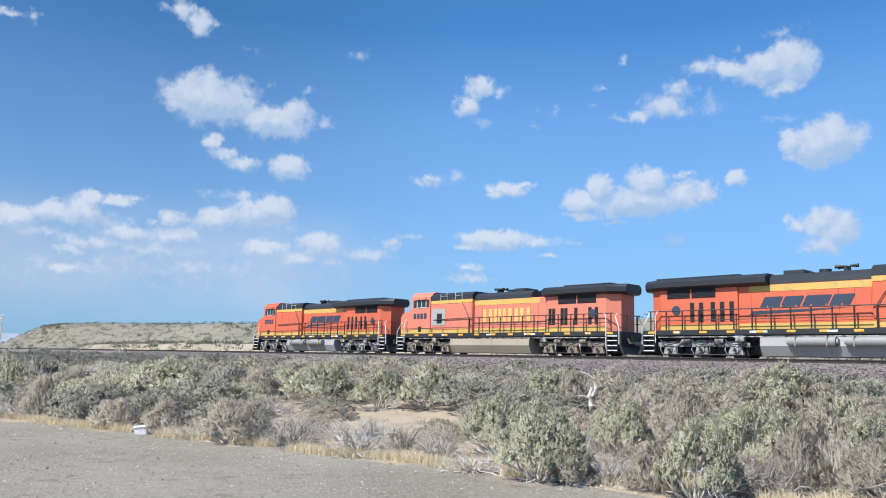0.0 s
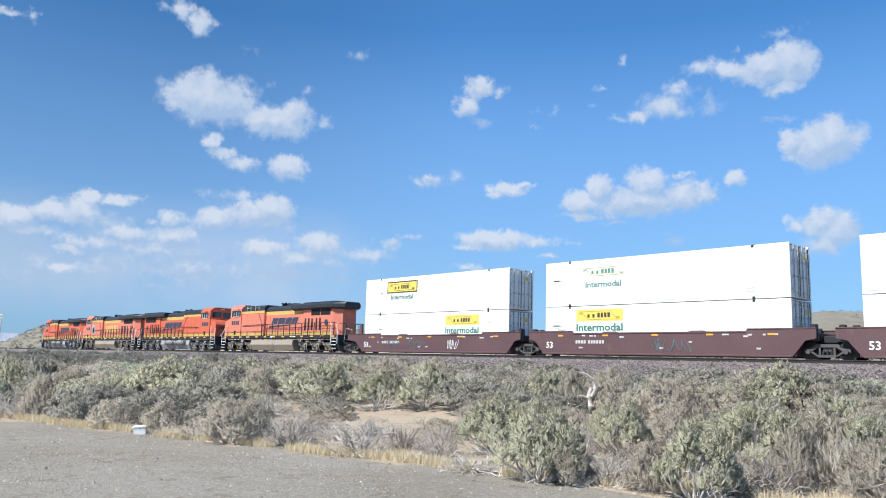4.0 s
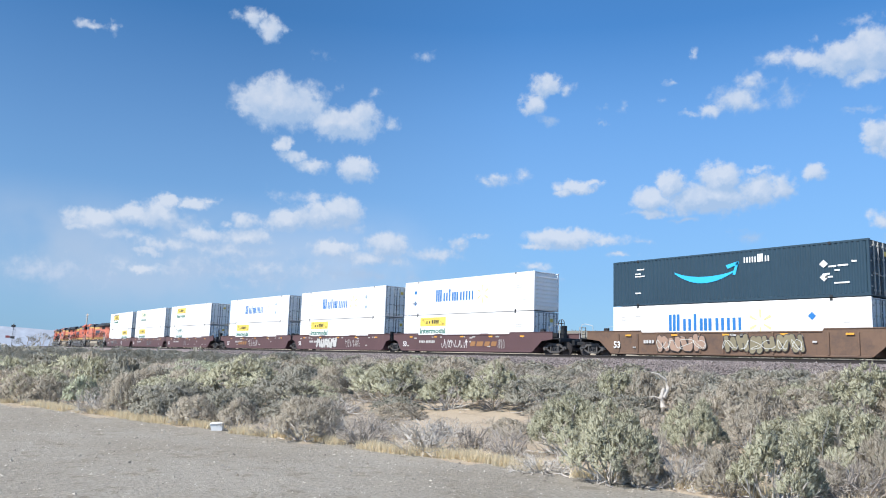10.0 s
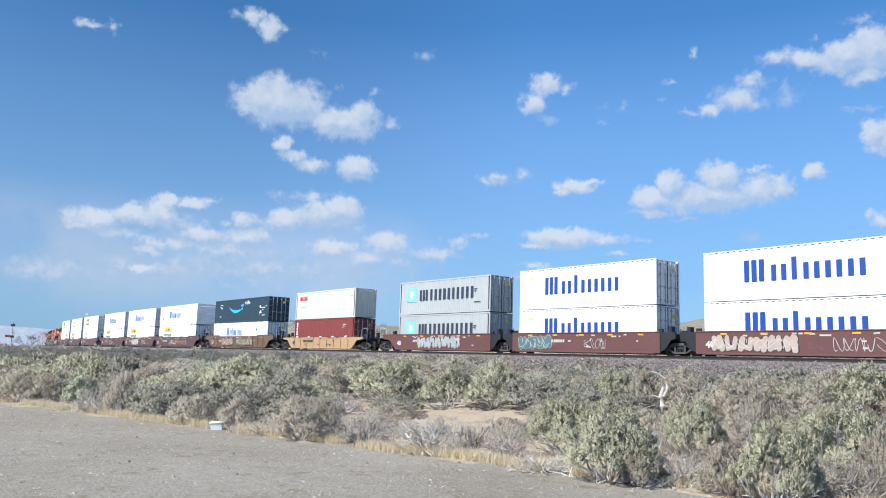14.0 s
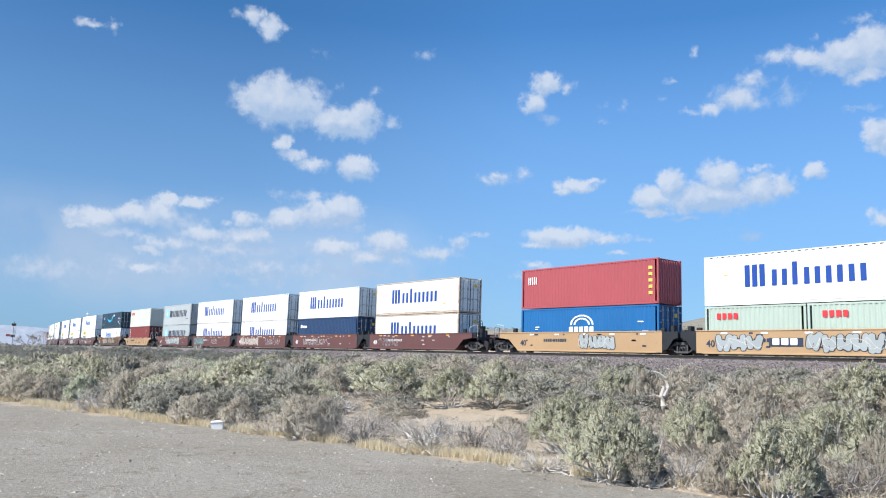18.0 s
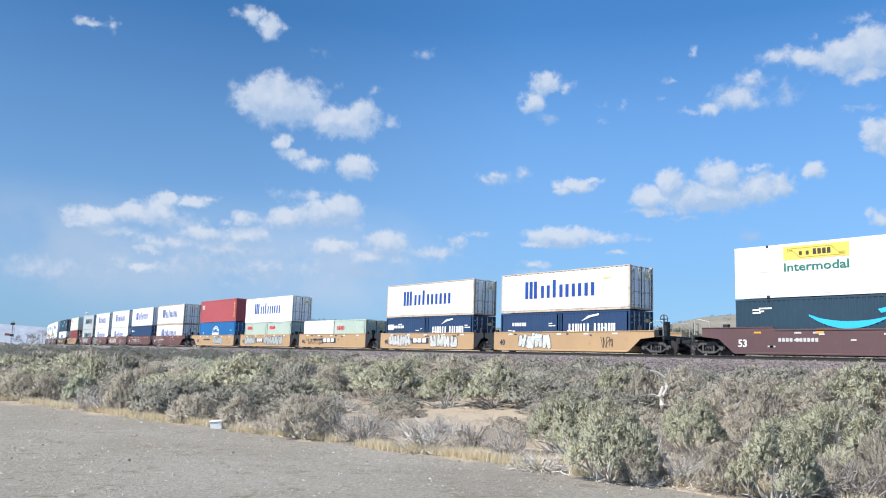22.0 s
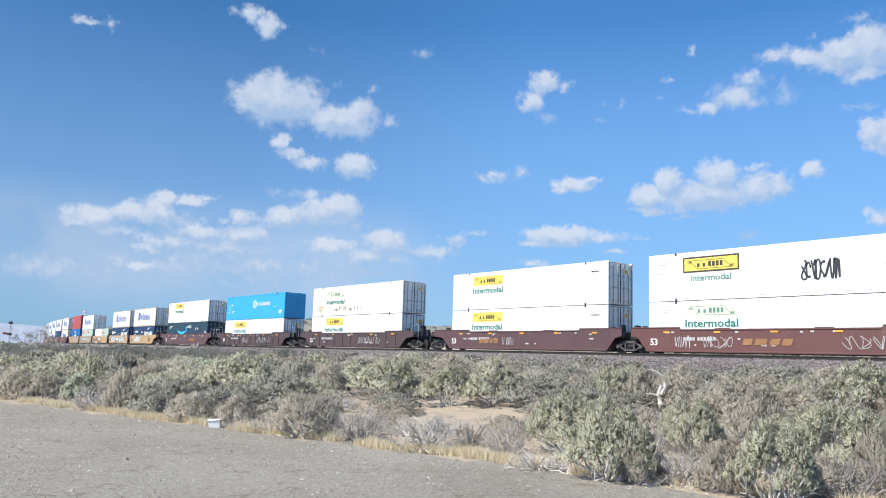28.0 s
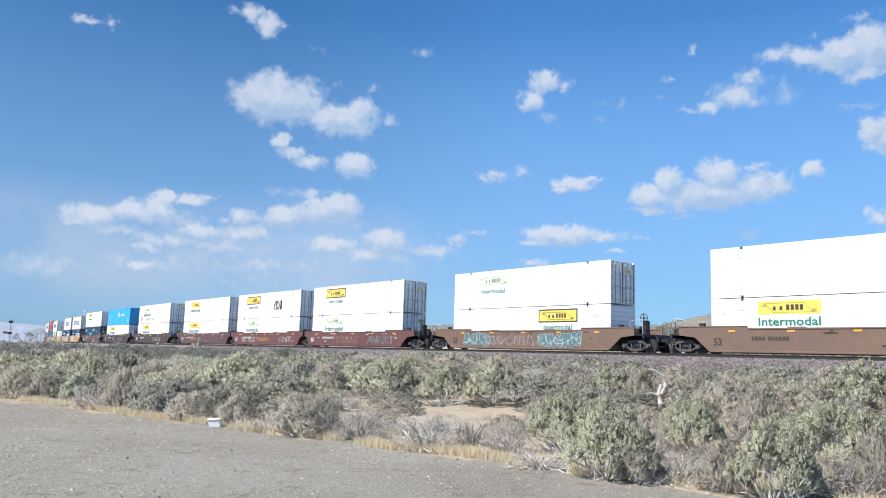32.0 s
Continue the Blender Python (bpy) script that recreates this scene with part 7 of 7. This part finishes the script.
    while made < 380 and tries < 20000:
        tries += 1
        a, r = radians(rng.uniform(-84, -16)), 12 + 74 * rng.random() ** 1.3
        x, y = r * math.sin(a), r * math.cos(a)
        if y < edge_y(x) + 1.2 or y > 29.5 + bend_y(x) or (x > -26 and r < 19.5):
            continue
        r = rng.uniform(0.7, 1.5)
        if any((x - a) ** 2 + (y - b) ** 2 < (r * 0.47 + c * 0.82) ** 2 for a, b, c in taken):
            continue
        kind = rng.choice("goooooottddl")
        spread.append((x * x + y * y, x, y, r, r * (rng.uniform(0.62, 0.85) if x < -20 else rng.uniform(0.55, 0.75)), kind))
        taken.append((x, y, r * 0.62))
        made += 1
    spread.sort()
    for d, x, y, r, h, kind in spread[:256]:
        bush(x, y, r, h, kind, rng)
    # those farther off stay one sheet of foliage
    P = []
    for d, x, y, r, h, kind in spread[256:]:
        me = rng.choice(FAR_BUSHES["o"])[1]
        v = np.empty(len(me.vertices) * 3)
        me.vertices.foreach_get("co", v)
        a = rng.uniform(0, 6.28)
        turn = np.array(((math.cos(a), -math.sin(a), 0), (math.sin(a), math.cos(a), 0), (0, 0, 1)))
        P.append(v.reshape(-1, 3) @ turn.T * np.array((r, r, h)) + np.array((x, y, ground_z(x, y) - 0.03)))
    v = np.concatenate(P)
    me = bpy.data.meshes.new("shrub_belt")
    me.from_pydata(v.tolist(), [], np.arange(len(v)).reshape(-1, 3).tolist())
    me.materials.append(LEAF["o"])
    tagged(new("shrub_belt", me), "dense olive-grey shrubs farther along the railway", "shrubs", kind="stuff")


def far_scrub():
    """Shrubs past the reach of the eye for single ones: one sheet of clumps."""
    rng = np.random.default_rng(9)
    P = []
    def clump(x, y, z, r, n):
        d = rng.normal(0, 1, (n, 3))
        d /= np.linalg.norm(d, axis=1)[:, None]
        d[:, 2] = np.abs(d[:, 2])
        c = np.array((x, y, z)) + d * r * rng.uniform(0.55, 1.0, (n, 1)) * np.array((1, 1, 0.85))
        a = rng.normal(0, 1, (n, 3))
        b = np.cross(a, rng.normal(0, 1, (n, 3)))
        a /= np.linalg.norm(a, axis=1)[:, None]
        b /= np.linalg.norm(b, axis=1)[:, None]
        s = r * rng.uniform(0.08, 0.2, (n, 1))
        P.append(np.stack([c - a * s, c + b * s * 0.6, c + a * s, c - b * s * 0.6], 1).reshape(-1, 3))
    def finish(name, label, material):
        nonlocal P
        v = np.concatenate(P)
        me = bpy.data.meshes.new(name)
        me.from_pydata(v.tolist(), [], np.arange(len(v)).reshape(-1, 4).tolist())
        me.materials.append(material)
        tagged(new(name, me), label, "shrubs", kind="stuff")
        P = []
    k = 0
    while k < 1500:
        x = -80 - 420 * rng.random() ** 1.4
        y = rng.uniform(-160, 33 + bend_y(x))
        if y < edge_y(x) + 1.2 + 0 * x and y > edge_y(x) - 16:
            continue
        clump(x, y, ground_z(x, y), rng.uniform(0.6, 1.5), 46)
        k += 1
    finish("far_scrub", "grey-green scrub covering the far flats", LEAF["o"])
    k = 0
    while k < 2600:
        u = rng.uniform(-420, 60)
        d = rng.uniform(48, 130) if k % 3 else rng.normal(70, 5.0)
        x, y, h = on_line(u, d)
        clump(x, y, max(ground_z(x, y), hill_z(x, y), bank_z(u, d)), rng.uniform(0.5, 1.3), 34)
        k += 1
    while k < 4600:
        a, r = radians(rng.uniform(-76, -8) if k % 2 else rng.uniform(-76, -58)), rng.uniform(170, 420)
        x, y = r * math.sin(a), r * math.cos(a)
        if y < 60 + bend_y(x):
            continue
        clump(x, y, max(ground_z(x, y), hill_z(x, y)), rng.uniform(0.5, 1.3), 24)
        k += 1
    finish("hill_scrub", "dark scrub dotting the low hills", DARK_SCRUB)


# ---------------------------------------------------------------- hills and distance
SKYLINE_AZ = [-77.5, -76.4, -75.2, -73.6, -72.2, -69.0, -65.0, -60.0, -48.0, -40.0, -36.0, -33.0, -28.0, -20.0, -5.0, 20.0]
SKYLINE_UP = [0.0, 0.3, 0.85, 1.75, 1.95, 2.0, 2.3, 2.4, 2.3, 2.6, 2.85, 3.5, 3.9, 4.0, 3.5, 3.0]


def hill_z(x, y):
    """The low mesa that stands behind the railway."""
    r = math.hypot(x, y)
    az = math.degrees(math.atan2(x, y))
    if y < 30 or az < -77.5 or az > 20:
        return -3.0
    foot = min(330.0, max(165.0, 92 / max(0.2, math.cos(radians(az)))))
    crest = max(300.0, foot + 90) + 18 * math.sin(az * 0.35)
    up = math.tan(radians(float(np.interp(az, SKYLINE_AZ, SKYLINE_UP)))) * crest
    s = max(0.0, min(1.0, (r - foot) / (crest - foot)))
    s = s * s * (3 - 2 * s)
    gully = noise.fractal(Vector((x * 0.02, y * 0.02, 3)), 1.0, 2.0, 5)
    back = max(0.0, (r - crest) / 200)
    return -1.6 + (up + 0.6) * s * (1 + 0.16 * gully * (1 - 0.7 * s)) + 0.25 * gully * s - up * 0.8 * min(1.0, back * back)


def bank_section(u):
    """Cross-section of the cut bank at the length u: gullied face, flat top."""
    fade = max(0.0, min(1.0, (u + 238) / 8, (-42 - u) / 20))
    n = noise.noise(Vector((u * 0.09, 0, 0))) * 0.9 + noise.noise(Vector((u * 0.35, 7, 0))) * 0.5
    g = noise.noise(Vector((u * 0.16, 3, 2))) * 0.5
    return [(60, -1.2), (63 + n, -0.6), (65.5 + n * 2, 0.7 * fade), (68 + n * 2.5, (1.75 + g) * fade), (72 + n, (2.0 + g) * fade), (84, 1.6 * fade - 0.4), (105, -1.2)]


def bank_z(u, y):
    sec = bank_section(u)
    return float(np.interp(y, [a for a, _ in sec], [b for _, b in sec], left=-3, right=-3))


def build_distance():
    bm = bmesh.new()
    azs = [-77.5 + 0.4 * i for i in range(245)]
    rs = [150 + 5.5 * i for i in range(56)] + [480, 520, 580]
    grid = []
    for a in azs:
        row = []
        for r in rs:
            x, y = r * math.sin(radians(a)), r * math.cos(radians(a))
            row.append(bm.verts.new((x, y, hill_z(x, y))))
        grid.append(row)
    for i in range(len(azs) - 1):
        for j in range(len(rs) - 1):
            f = bm.faces.new((grid[i][j], grid[i + 1][j], grid[i + 1][j + 1], grid[i][j + 1]))
            f.smooth = True
    h = part("hill", fixed(bm), HILL)
    tagged(h, "low tan desert mesa dotted with scrub", "hill", kind="structure")
    # pale cut bank beside the far track
    bm = bmesh.new()
    rows = []
    for i in range(100):
        u = -238 + 2.0 * i
        row = []
        for yy, zz in bank_section(u):
            x, y, hh = on_line(u, yy)
            row.append(bm.verts.new((x, y, zz)))
        rows.append(row)
    for a, b in zip(rows, rows[1:]):
        for j in range(len(a) - 1):
            bm.faces.new((a[j], a[j + 1], b[j + 1], b[j])).smooth = True
    tagged(part("cut_bank", fixed(bm), BANK), "pale bare earth bank behind the railway", "bank", kind="structure")
    # ridge at the edge of sight, its blue aerial haze painted into the colour
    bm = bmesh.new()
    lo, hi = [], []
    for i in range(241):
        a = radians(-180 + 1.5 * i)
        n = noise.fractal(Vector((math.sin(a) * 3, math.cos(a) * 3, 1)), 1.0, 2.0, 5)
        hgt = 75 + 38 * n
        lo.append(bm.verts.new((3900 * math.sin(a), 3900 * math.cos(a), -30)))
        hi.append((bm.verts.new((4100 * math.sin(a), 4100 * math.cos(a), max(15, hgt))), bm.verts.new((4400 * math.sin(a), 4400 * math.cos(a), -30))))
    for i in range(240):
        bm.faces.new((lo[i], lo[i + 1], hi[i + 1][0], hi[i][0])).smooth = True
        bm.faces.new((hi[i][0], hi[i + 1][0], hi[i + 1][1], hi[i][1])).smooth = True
    tagged(part("far_ridge", fixed(bm), HAZE_MOUNT), "mountain ridge on the horizon with blue haze painted into its colour", "mountain", kind="structure")


build_distance()
plant_scrub()
far_scrub()


# ---------------------------------------------------------------- trees, poles and small things
def bare_tree(x, y, z, h, seed, leafy):
    rng = np.random.default_rng(seed)
    t = thing("tree", "thin desert tree with sparse grey-green crown", "tree", "trees beyond the railway")
    V, F, tips = [], [], []
    def grow(p, d, ln, r, depth):
        q = p + d * ln
        mid = (p + q) / 2 + rng.normal(0, ln * 0.06, 3)
        add_stem(V, F, [p, mid, q], r, r * 0.65, 4)
        if depth == 0:
            tips.append(q)
            return
        for _ in range(3):
            nd = d + rng.normal(0, 0.42, 3)
            nd[2] = abs(nd[2]) * 0.8 + 0.15
            grow(q, nd / np.linalg.norm(nd), ln * rng.uniform(0.6, 0.85), r * 0.6, depth - 1)
    for _ in range(3):
        d = np.array((rng.normal(0, 0.35), rng.normal(0, 0.35), 1.0))
        grow(np.array((0.0, 0.0, -0.1)), d / np.linalg.norm(d), h * 0.34, h * 0.022, 3)
    me = bpy.data.meshes.new("trunk")
    me.from_pydata([tuple(v) for v in V], [], F)
    me.materials.append(TWIG)
    placed("trunk", me, t)
    T = np.array(tips)
    n = leafy
    n *= 5
    C = T[rng.integers(0, len(T), n)] + rng.normal(0, h * 0.042, (n, 3))
    A = rng.normal(0, 1, (n, 3))
    B = np.cross(A, rng.normal(0, 1, (n, 3)))
    A /= np.linalg.norm(A, axis=1)[:, None]
    B /= np.linalg.norm(B, axis=1)[:, None]
    s = h * rng.uniform(0.008, 0.02, (n, 1))
    P = np.stack([C - A * s, C + B * s * 0.5, C + A * s, C - B * s * 0.5], 1).reshape(-1, 3)
    fo = bpy.data.meshes.new("crown")
    fo.from_pydata(P.tolist(), [], np.arange(len(P)).reshape(-1, 4).tolist())
    fo.materials.append(DARK_SCRUB)
    placed("crown", fo, t)
    t.matrix_basis = Matrix.Translation((x, y, z))


def polar(az, r):
    return r * math.sin(radians(az)), r * math.cos(radians(az))


def distant_things():
    for az, r, h, n in ((-35.2, 96, 5.4, 700), (-34.0, 99, 5.6, 800), (-36.4, 98, 4.7, 500), (-20.5, 105, 6.0, 500), (-53.0, 120, 4.2, 350), (-79.2, 150, 3.4, 160), (-78.3, 165, 3.6, 160)):
        x, y = polar(az, r)
        bare_tree(x, y, max(ground_z(x, y), hill_z(x, y)), h, int(r * 7 - az), n)
    # utility pole with crossarms
    wood = mat("pole_wood", (0.20, 0.165, 0.13), 0.9, 0, 0.25, 3.0)
    x, y = polar(-75.9, 215)
    p = thing("utility_pole", "pale wooden utility pole with crossarms", "pole")
    part("post", tube(bmesh.new(), [(0, 0, -0.5), (0, 0, 9.4)], 0.16, 8, 0.12), BLEACH, p)
    for z in (8.9, 8.2):
        part("crossarm", box(bmesh.new(), -1.2, 1.2, -0.06, 0.06, z, z + 0.14, 0.01), BLEACH, p)
    for i in range(4):
        part("insulator", disc(bmesh.new(), (-1.05 + 0.7 * i, 0, 9.13), 0.06, "z", 0.18, 8), GRAB, p)
    p.matrix_basis = Matrix.Translation((x, y, ground_z(x, y)))
    # crossing signal mast with red lamps and a raised gate arm
    x, y = polar(-80.15, 190)
    s = thing("signal_mast", "railway signal mast with dark heads and ladder", "signal")
    part("mast", tube(bmesh.new(), [(0, 0, -0.3), (0, 0, 8.0)], 0.09, 8), BOGIEG, s)
    for z in (7.1, 3.7):
        part("signal_head", fixed(slab(bmesh.new(), [(-0.55, z - 0.35), (0.55, z - 0.35), (0.55, z + 0.35), (-0.55, z + 0.35)], -0.25, 0.1)), BLACK, s, "dark signal head with hoods")
    part("bracket", box(bmesh.new(), -1.6, 0.2, -0.08, 0.08, 3.5, 3.7, 0.01), BOGIEG, s)
    part("red_panel", box(bmesh.new(), -1.9, -0.6, -0.3, -0.22, 3.55, 4.2, 0.02), mat("dull_red", (0.20, 0.045, 0.05), 0.7), s, "dull red marker panel")
    part("ladder", tube(tube(bmesh.new(), [(0.3, 0.1, 0), (0.3, 0.1, 7.6)], 0.03, 5), [(0.6, 0.1, 0), (0.6, 0.1, 7.6)], 0.03, 5), BOGIEG, s)
    part("base_cabinet", box(bmesh.new(), -2.8, -1.6, -0.5, 0.5, -0.1, 1.7, 0.03), GALV, s)
    s.matrix_basis = Matrix.Translation((x, y, ground_z(x, y))) @ Matrix.Rotation(radians(60), 4, "Z") @ Matrix.Scale(0.7, 4)


distant_things()


def small_things():
    # white foam box by the road
    x, y = -16.55, 7.03
    b = thing("foam_box", "dirty white foam box lying at the road's edge", "box")
    part("tub", fixed(slab(bmesh.new(), [(-0.19, 0.0), (0.19, 0.0), (0.22, 0.2), (-0.22, 0.2)], -0.13, 0.13)), M_WHITE, b)
    part("lid", box(bmesh.new(), -0.235, 0.235, -0.15, 0.15, 0.204, 0.25, 0.012), M_WHITE, b)
    b.matrix_basis = Matrix.LocRotScale((x, y, ground_z(x, y) + 0.0), Euler((0.05, -0.1, 0.95)), (0.6, 0.6, 0.7))
    # bleached stump
    st = thing("dead_stump", "bleached forked stump of a dead shrub", "stump")
    bm = bmesh.new()
    tube(bm, [(0, 0, -0.1), (0.02, 0, 0.25), (-0.02, 0.02, 0.5), (0.05, 0, 0.75)], 0.085, 8, 0.05)
    part("trunk", bm, BLEACH, st)
    part("limb", tube(bmesh.new(), [(0.03, 0, 0.5), (0.16, 0.02, 0.75), (0.1, 0.03, 0.98), (-0.12, 0.02, 1.12), (-0.3, 0, 1.16)], 0.06, 7, 0.015), BLEACH, st)
    part("twig", tube(bmesh.new(), [(0, 0, 0.45), (-0.2, 0.02, 0.52), (-0.38, 0, 0.5)], 0.03, 6, 0.01), BLEACH, st)
    st.matrix_basis = Matrix.LocRotScale((-12.3, 17.05, ground_z(-12.3, 17.05)), Euler((0, 0, 0.9)), (0.95, 0.95, 0.95))
    # pale rock in the scrub
    rock = thing("boulder", "pale yellowish boulder half hidden in scrub", "rock")
    bm = bmesh.new()
    bmesh.ops.create_icosphere(bm, subdivisions=2, radius=0.13)
    for v in bm.verts:
        v.co *= 1 + 0.3 * noise.noise(v.co * 3)
        v.co.z *= 0.9
    part("stone", bm, mat("pale_rock", (0.5, 0.46, 0.33), 0.9, 0, 0.15, 4.0, 0.4), rock)
    rock.matrix_basis = Matrix.Translation((-8.0, 14.6, ground_z(-8.0, 14.6) + 0.22)) @ Matrix.Diagonal((1.15, 1.15, 2.2, 1))
    # straw along the road's edge
    rng = np.random.default_rng(3)
    P = []
    for i in range(2600):
        x = -48 + 50 * rng.random() ** 0.8
        d = abs(rng.normal(0, 0.22)) * (1 if rng.random() < 0.85 else 3)
        y = edge_y(x) - 0.12 + d + 0.12 * math.sin(x * 1.7)
        if noise.noise(Vector((x * 0.9, 3, 0))) < -0.25 or -17.1 < x < -16.0:
            continue
        n = rng.integers(10, 26)
        c = np.array((x, y, ground_z(x, y))) + np.concatenate([rng.normal(0, 0.05, (n, 2)), np.zeros((n, 1))], 1)
        a = np.concatenate([rng.normal(0, 0.35, (n, 2)), np.ones((n, 1))], 1) * rng.uniform(0.07, 0.2, (n, 1))
        b = rng.normal(0, 1, (n, 3)) * np.array((1, 1, 0))
        b = b / (np.linalg.norm(b, axis=1)[:, None] + 1e-9) * 0.009
        P.append(np.stack([c - b, c + b, c + a], 1).reshape(-1, 3))
    v = np.concatenate(P)
    me = bpy.data.meshes.new("straw")
    me.from_pydata(v.tolist(), [], np.arange(len(v)).reshape(-1, 3).tolist())
    me.materials.append(STRAW)
    tagged(new("dry_grass", me), "dry yellow straw along the edge of the gravel road", "grass", kind="stuff")
    # low dead stalks and seedlings between the shrubs
    P = []
    for i in range(1000):
        a, r = math.radians(rng.uniform(-84, -16)), 10 + 50 * rng.random() ** 1.2
        x, y = r * math.sin(a), r * math.cos(a)
        if y < edge_y(x) + 0.6 or y > 31:
            continue
        if noise.noise(Vector((x * 0.25, y * 0.25, 8))) < -0.12:
            continue
        n = 46
        c = np.array((x, y, ground_z(x, y))) + np.concatenate([rng.normal(0, 0.14, (n, 2)), rng.uniform(0, 0.05, (n, 1))], 1)
        d = np.concatenate([rng.normal(0, 0.8, (n, 2)), np.ones((n, 1))], 1) * rng.uniform(0.06, 0.26, (n, 1))
        w = rng.normal(0, 1, (n, 3))
        w = w / np.linalg.norm(w, axis=1)[:, None] * 0.007
        P.append(np.stack([c - w, c + w, c + d], 1).reshape(-1, 3))
    v = np.concatenate(P)
    me = bpy.data.meshes.new("low_scrub")
    me.from_pydata(v.tolist(), [], np.arange(len(v)).reshape(-1, 3).tolist())
    me.materials.append(LEAF["t"])
    tagged(new("low_scrub", me), "low dry stalks and seedlings on the sand", "scrub", kind="stuff")
    # stones: on the road, in the sand, on the ballast shoulder
    ico = [(0, 0, 1), (0.9, 0, 0.1), (-0.3, 0.85, 0.05), (-0.6, -0.7, 0.15), (0.1, 0.1, -0.6)]
    tri = [(0, 1, 2), (0, 2, 3), (0, 3, 1), (4, 2, 1), (4, 3, 2), (4, 1, 3)]
    ico = np.array(ico)
    def stones(name, label, material, spots):
        V, F = [], []
        for x, y, z, s in spots:
            a = rng.uniform(0, 6.28)
            m = np.array(((math.cos(a), -math.sin(a), 0), (math.sin(a), math.cos(a), 0), (0, 0, 1)))
            k = len(V)
            V += (ico * (1 + rng.normal(0, 0.2, (5, 3))) @ m.T * np.array((s, s, s * 0.7)) + np.array((x, y, z))).tolist()
            F += [(p + k, q + k, r + k) for p, q, r in tri]
        me = bpy.data.meshes.new(name)
        me.from_pydata(V, [], F)
        me.materials.append(material)
        tagged(new(name, me), label, "stones", kind="stuff")
    spots = []
    while len(spots) < 9000:
        x = -32 + 32 * rng.random() ** 0.7
        y = edge_y(x) - 9 * rng.random() ** 1.2
        if x * x + y * y < 9:
            continue
        spots.append((x, y, ground_z(x, y), rng.uniform(0.006, 0.02) if rng.random() < 0.95 else rng.uniform(0.02, 0.04)))
    stones("road_gravel", "loose pebbles on the gravel road", leaf_mat("pebbles", (0.20, 0.17, 0.14), (0.47, 0.425, 0.36), 0.0, 0.0, 0.3), spots)
    spots = []
    while len(spots) < 900:
        x = -35 + 38 * rng.random()
        y = edge_y(x) + 0.5 + 22 * rng.random()
        spots.append((x, y, ground_z(x, y), rng.uniform(0.012, 0.05) if rng.random() < 0.97 else 0.1))
    stones("desert_stones", "scattered small stones on the sand", leaf_mat("desert_stone", (0.26, 0.22, 0.18), (0.42, 0.37, 0.31), 0.0, 0.0, 0.3), spots)
    spots = []
    while len(spots) < 24000:
        u = -90 + 105 * rng.random()
        s = rng.random()
        x, y, h = on_line(u, 34.6 + 1.35 * s)
        spots.append((x, y, -1.02 + 0.81 * s + 0.02, rng.uniform(0.03, 0.075)))
    stones("ballast_stones", "crushed purple-grey ballast stones on the shoulder", leaf_mat("ballast_stone", (0.09, 0.076, 0.075), (0.28, 0.245, 0.235), 0.0, 0.0, 0.3), spots)


small_things()


# ---------------------------------------------------------------- ties of the two tracks
def lay_ties():
    me = shared("tie", lambda bm: slab(bm, [(-0.13, -0.4), (0.13, -0.4), (0.11, -0.19), (-0.11, -0.19)], -1.3, 1.3), TIE)
    tracks = [o for o in scene.objects if o.name in ("track_near", "track_far")]
    for tr in tracks:
        yc = NEAR_Y if tr.name == "track_near" else TRAIN_Y
        for i in range(140):
            x, y, h = on_line(16 - 0.61 * i, yc)
            placed("tie", me, tr, "", Matrix.Translation((x, y, 0)) @ Matrix.Rotation(-h, 4, "Z"))


lay_ties()


# ---------------------------------------------------------------- motion of the train
def motions():
    times = [i * 1.0 for i in range(33)]
    for ob, u, z in MOVERS:
        turn = Matrix.Rotation(math.pi, 4, "Z") if ob.get("turned") else Matrix()
        walk(ob, [(t, pose_on_line(u + run(t), z) @ turn) for t in times])
    first = {}
    for w, r in WHEELS:
        way = -1.0 if w.parent.parent.get("turned") else 1.0
        if (r, way) not in first:
            walk(w, [(i / FPS, Matrix.Rotation(way * (run(i / FPS) - run(0)) / r, 4, "Y")) for i in range(961)])
            first[(r, way)] = w
        else:
            a = w.animation_data_create()
            a.action = first[(r, way)].animation_data.action
            a.action_slot = first[(r, way)].animation_data.action_slot


motions()
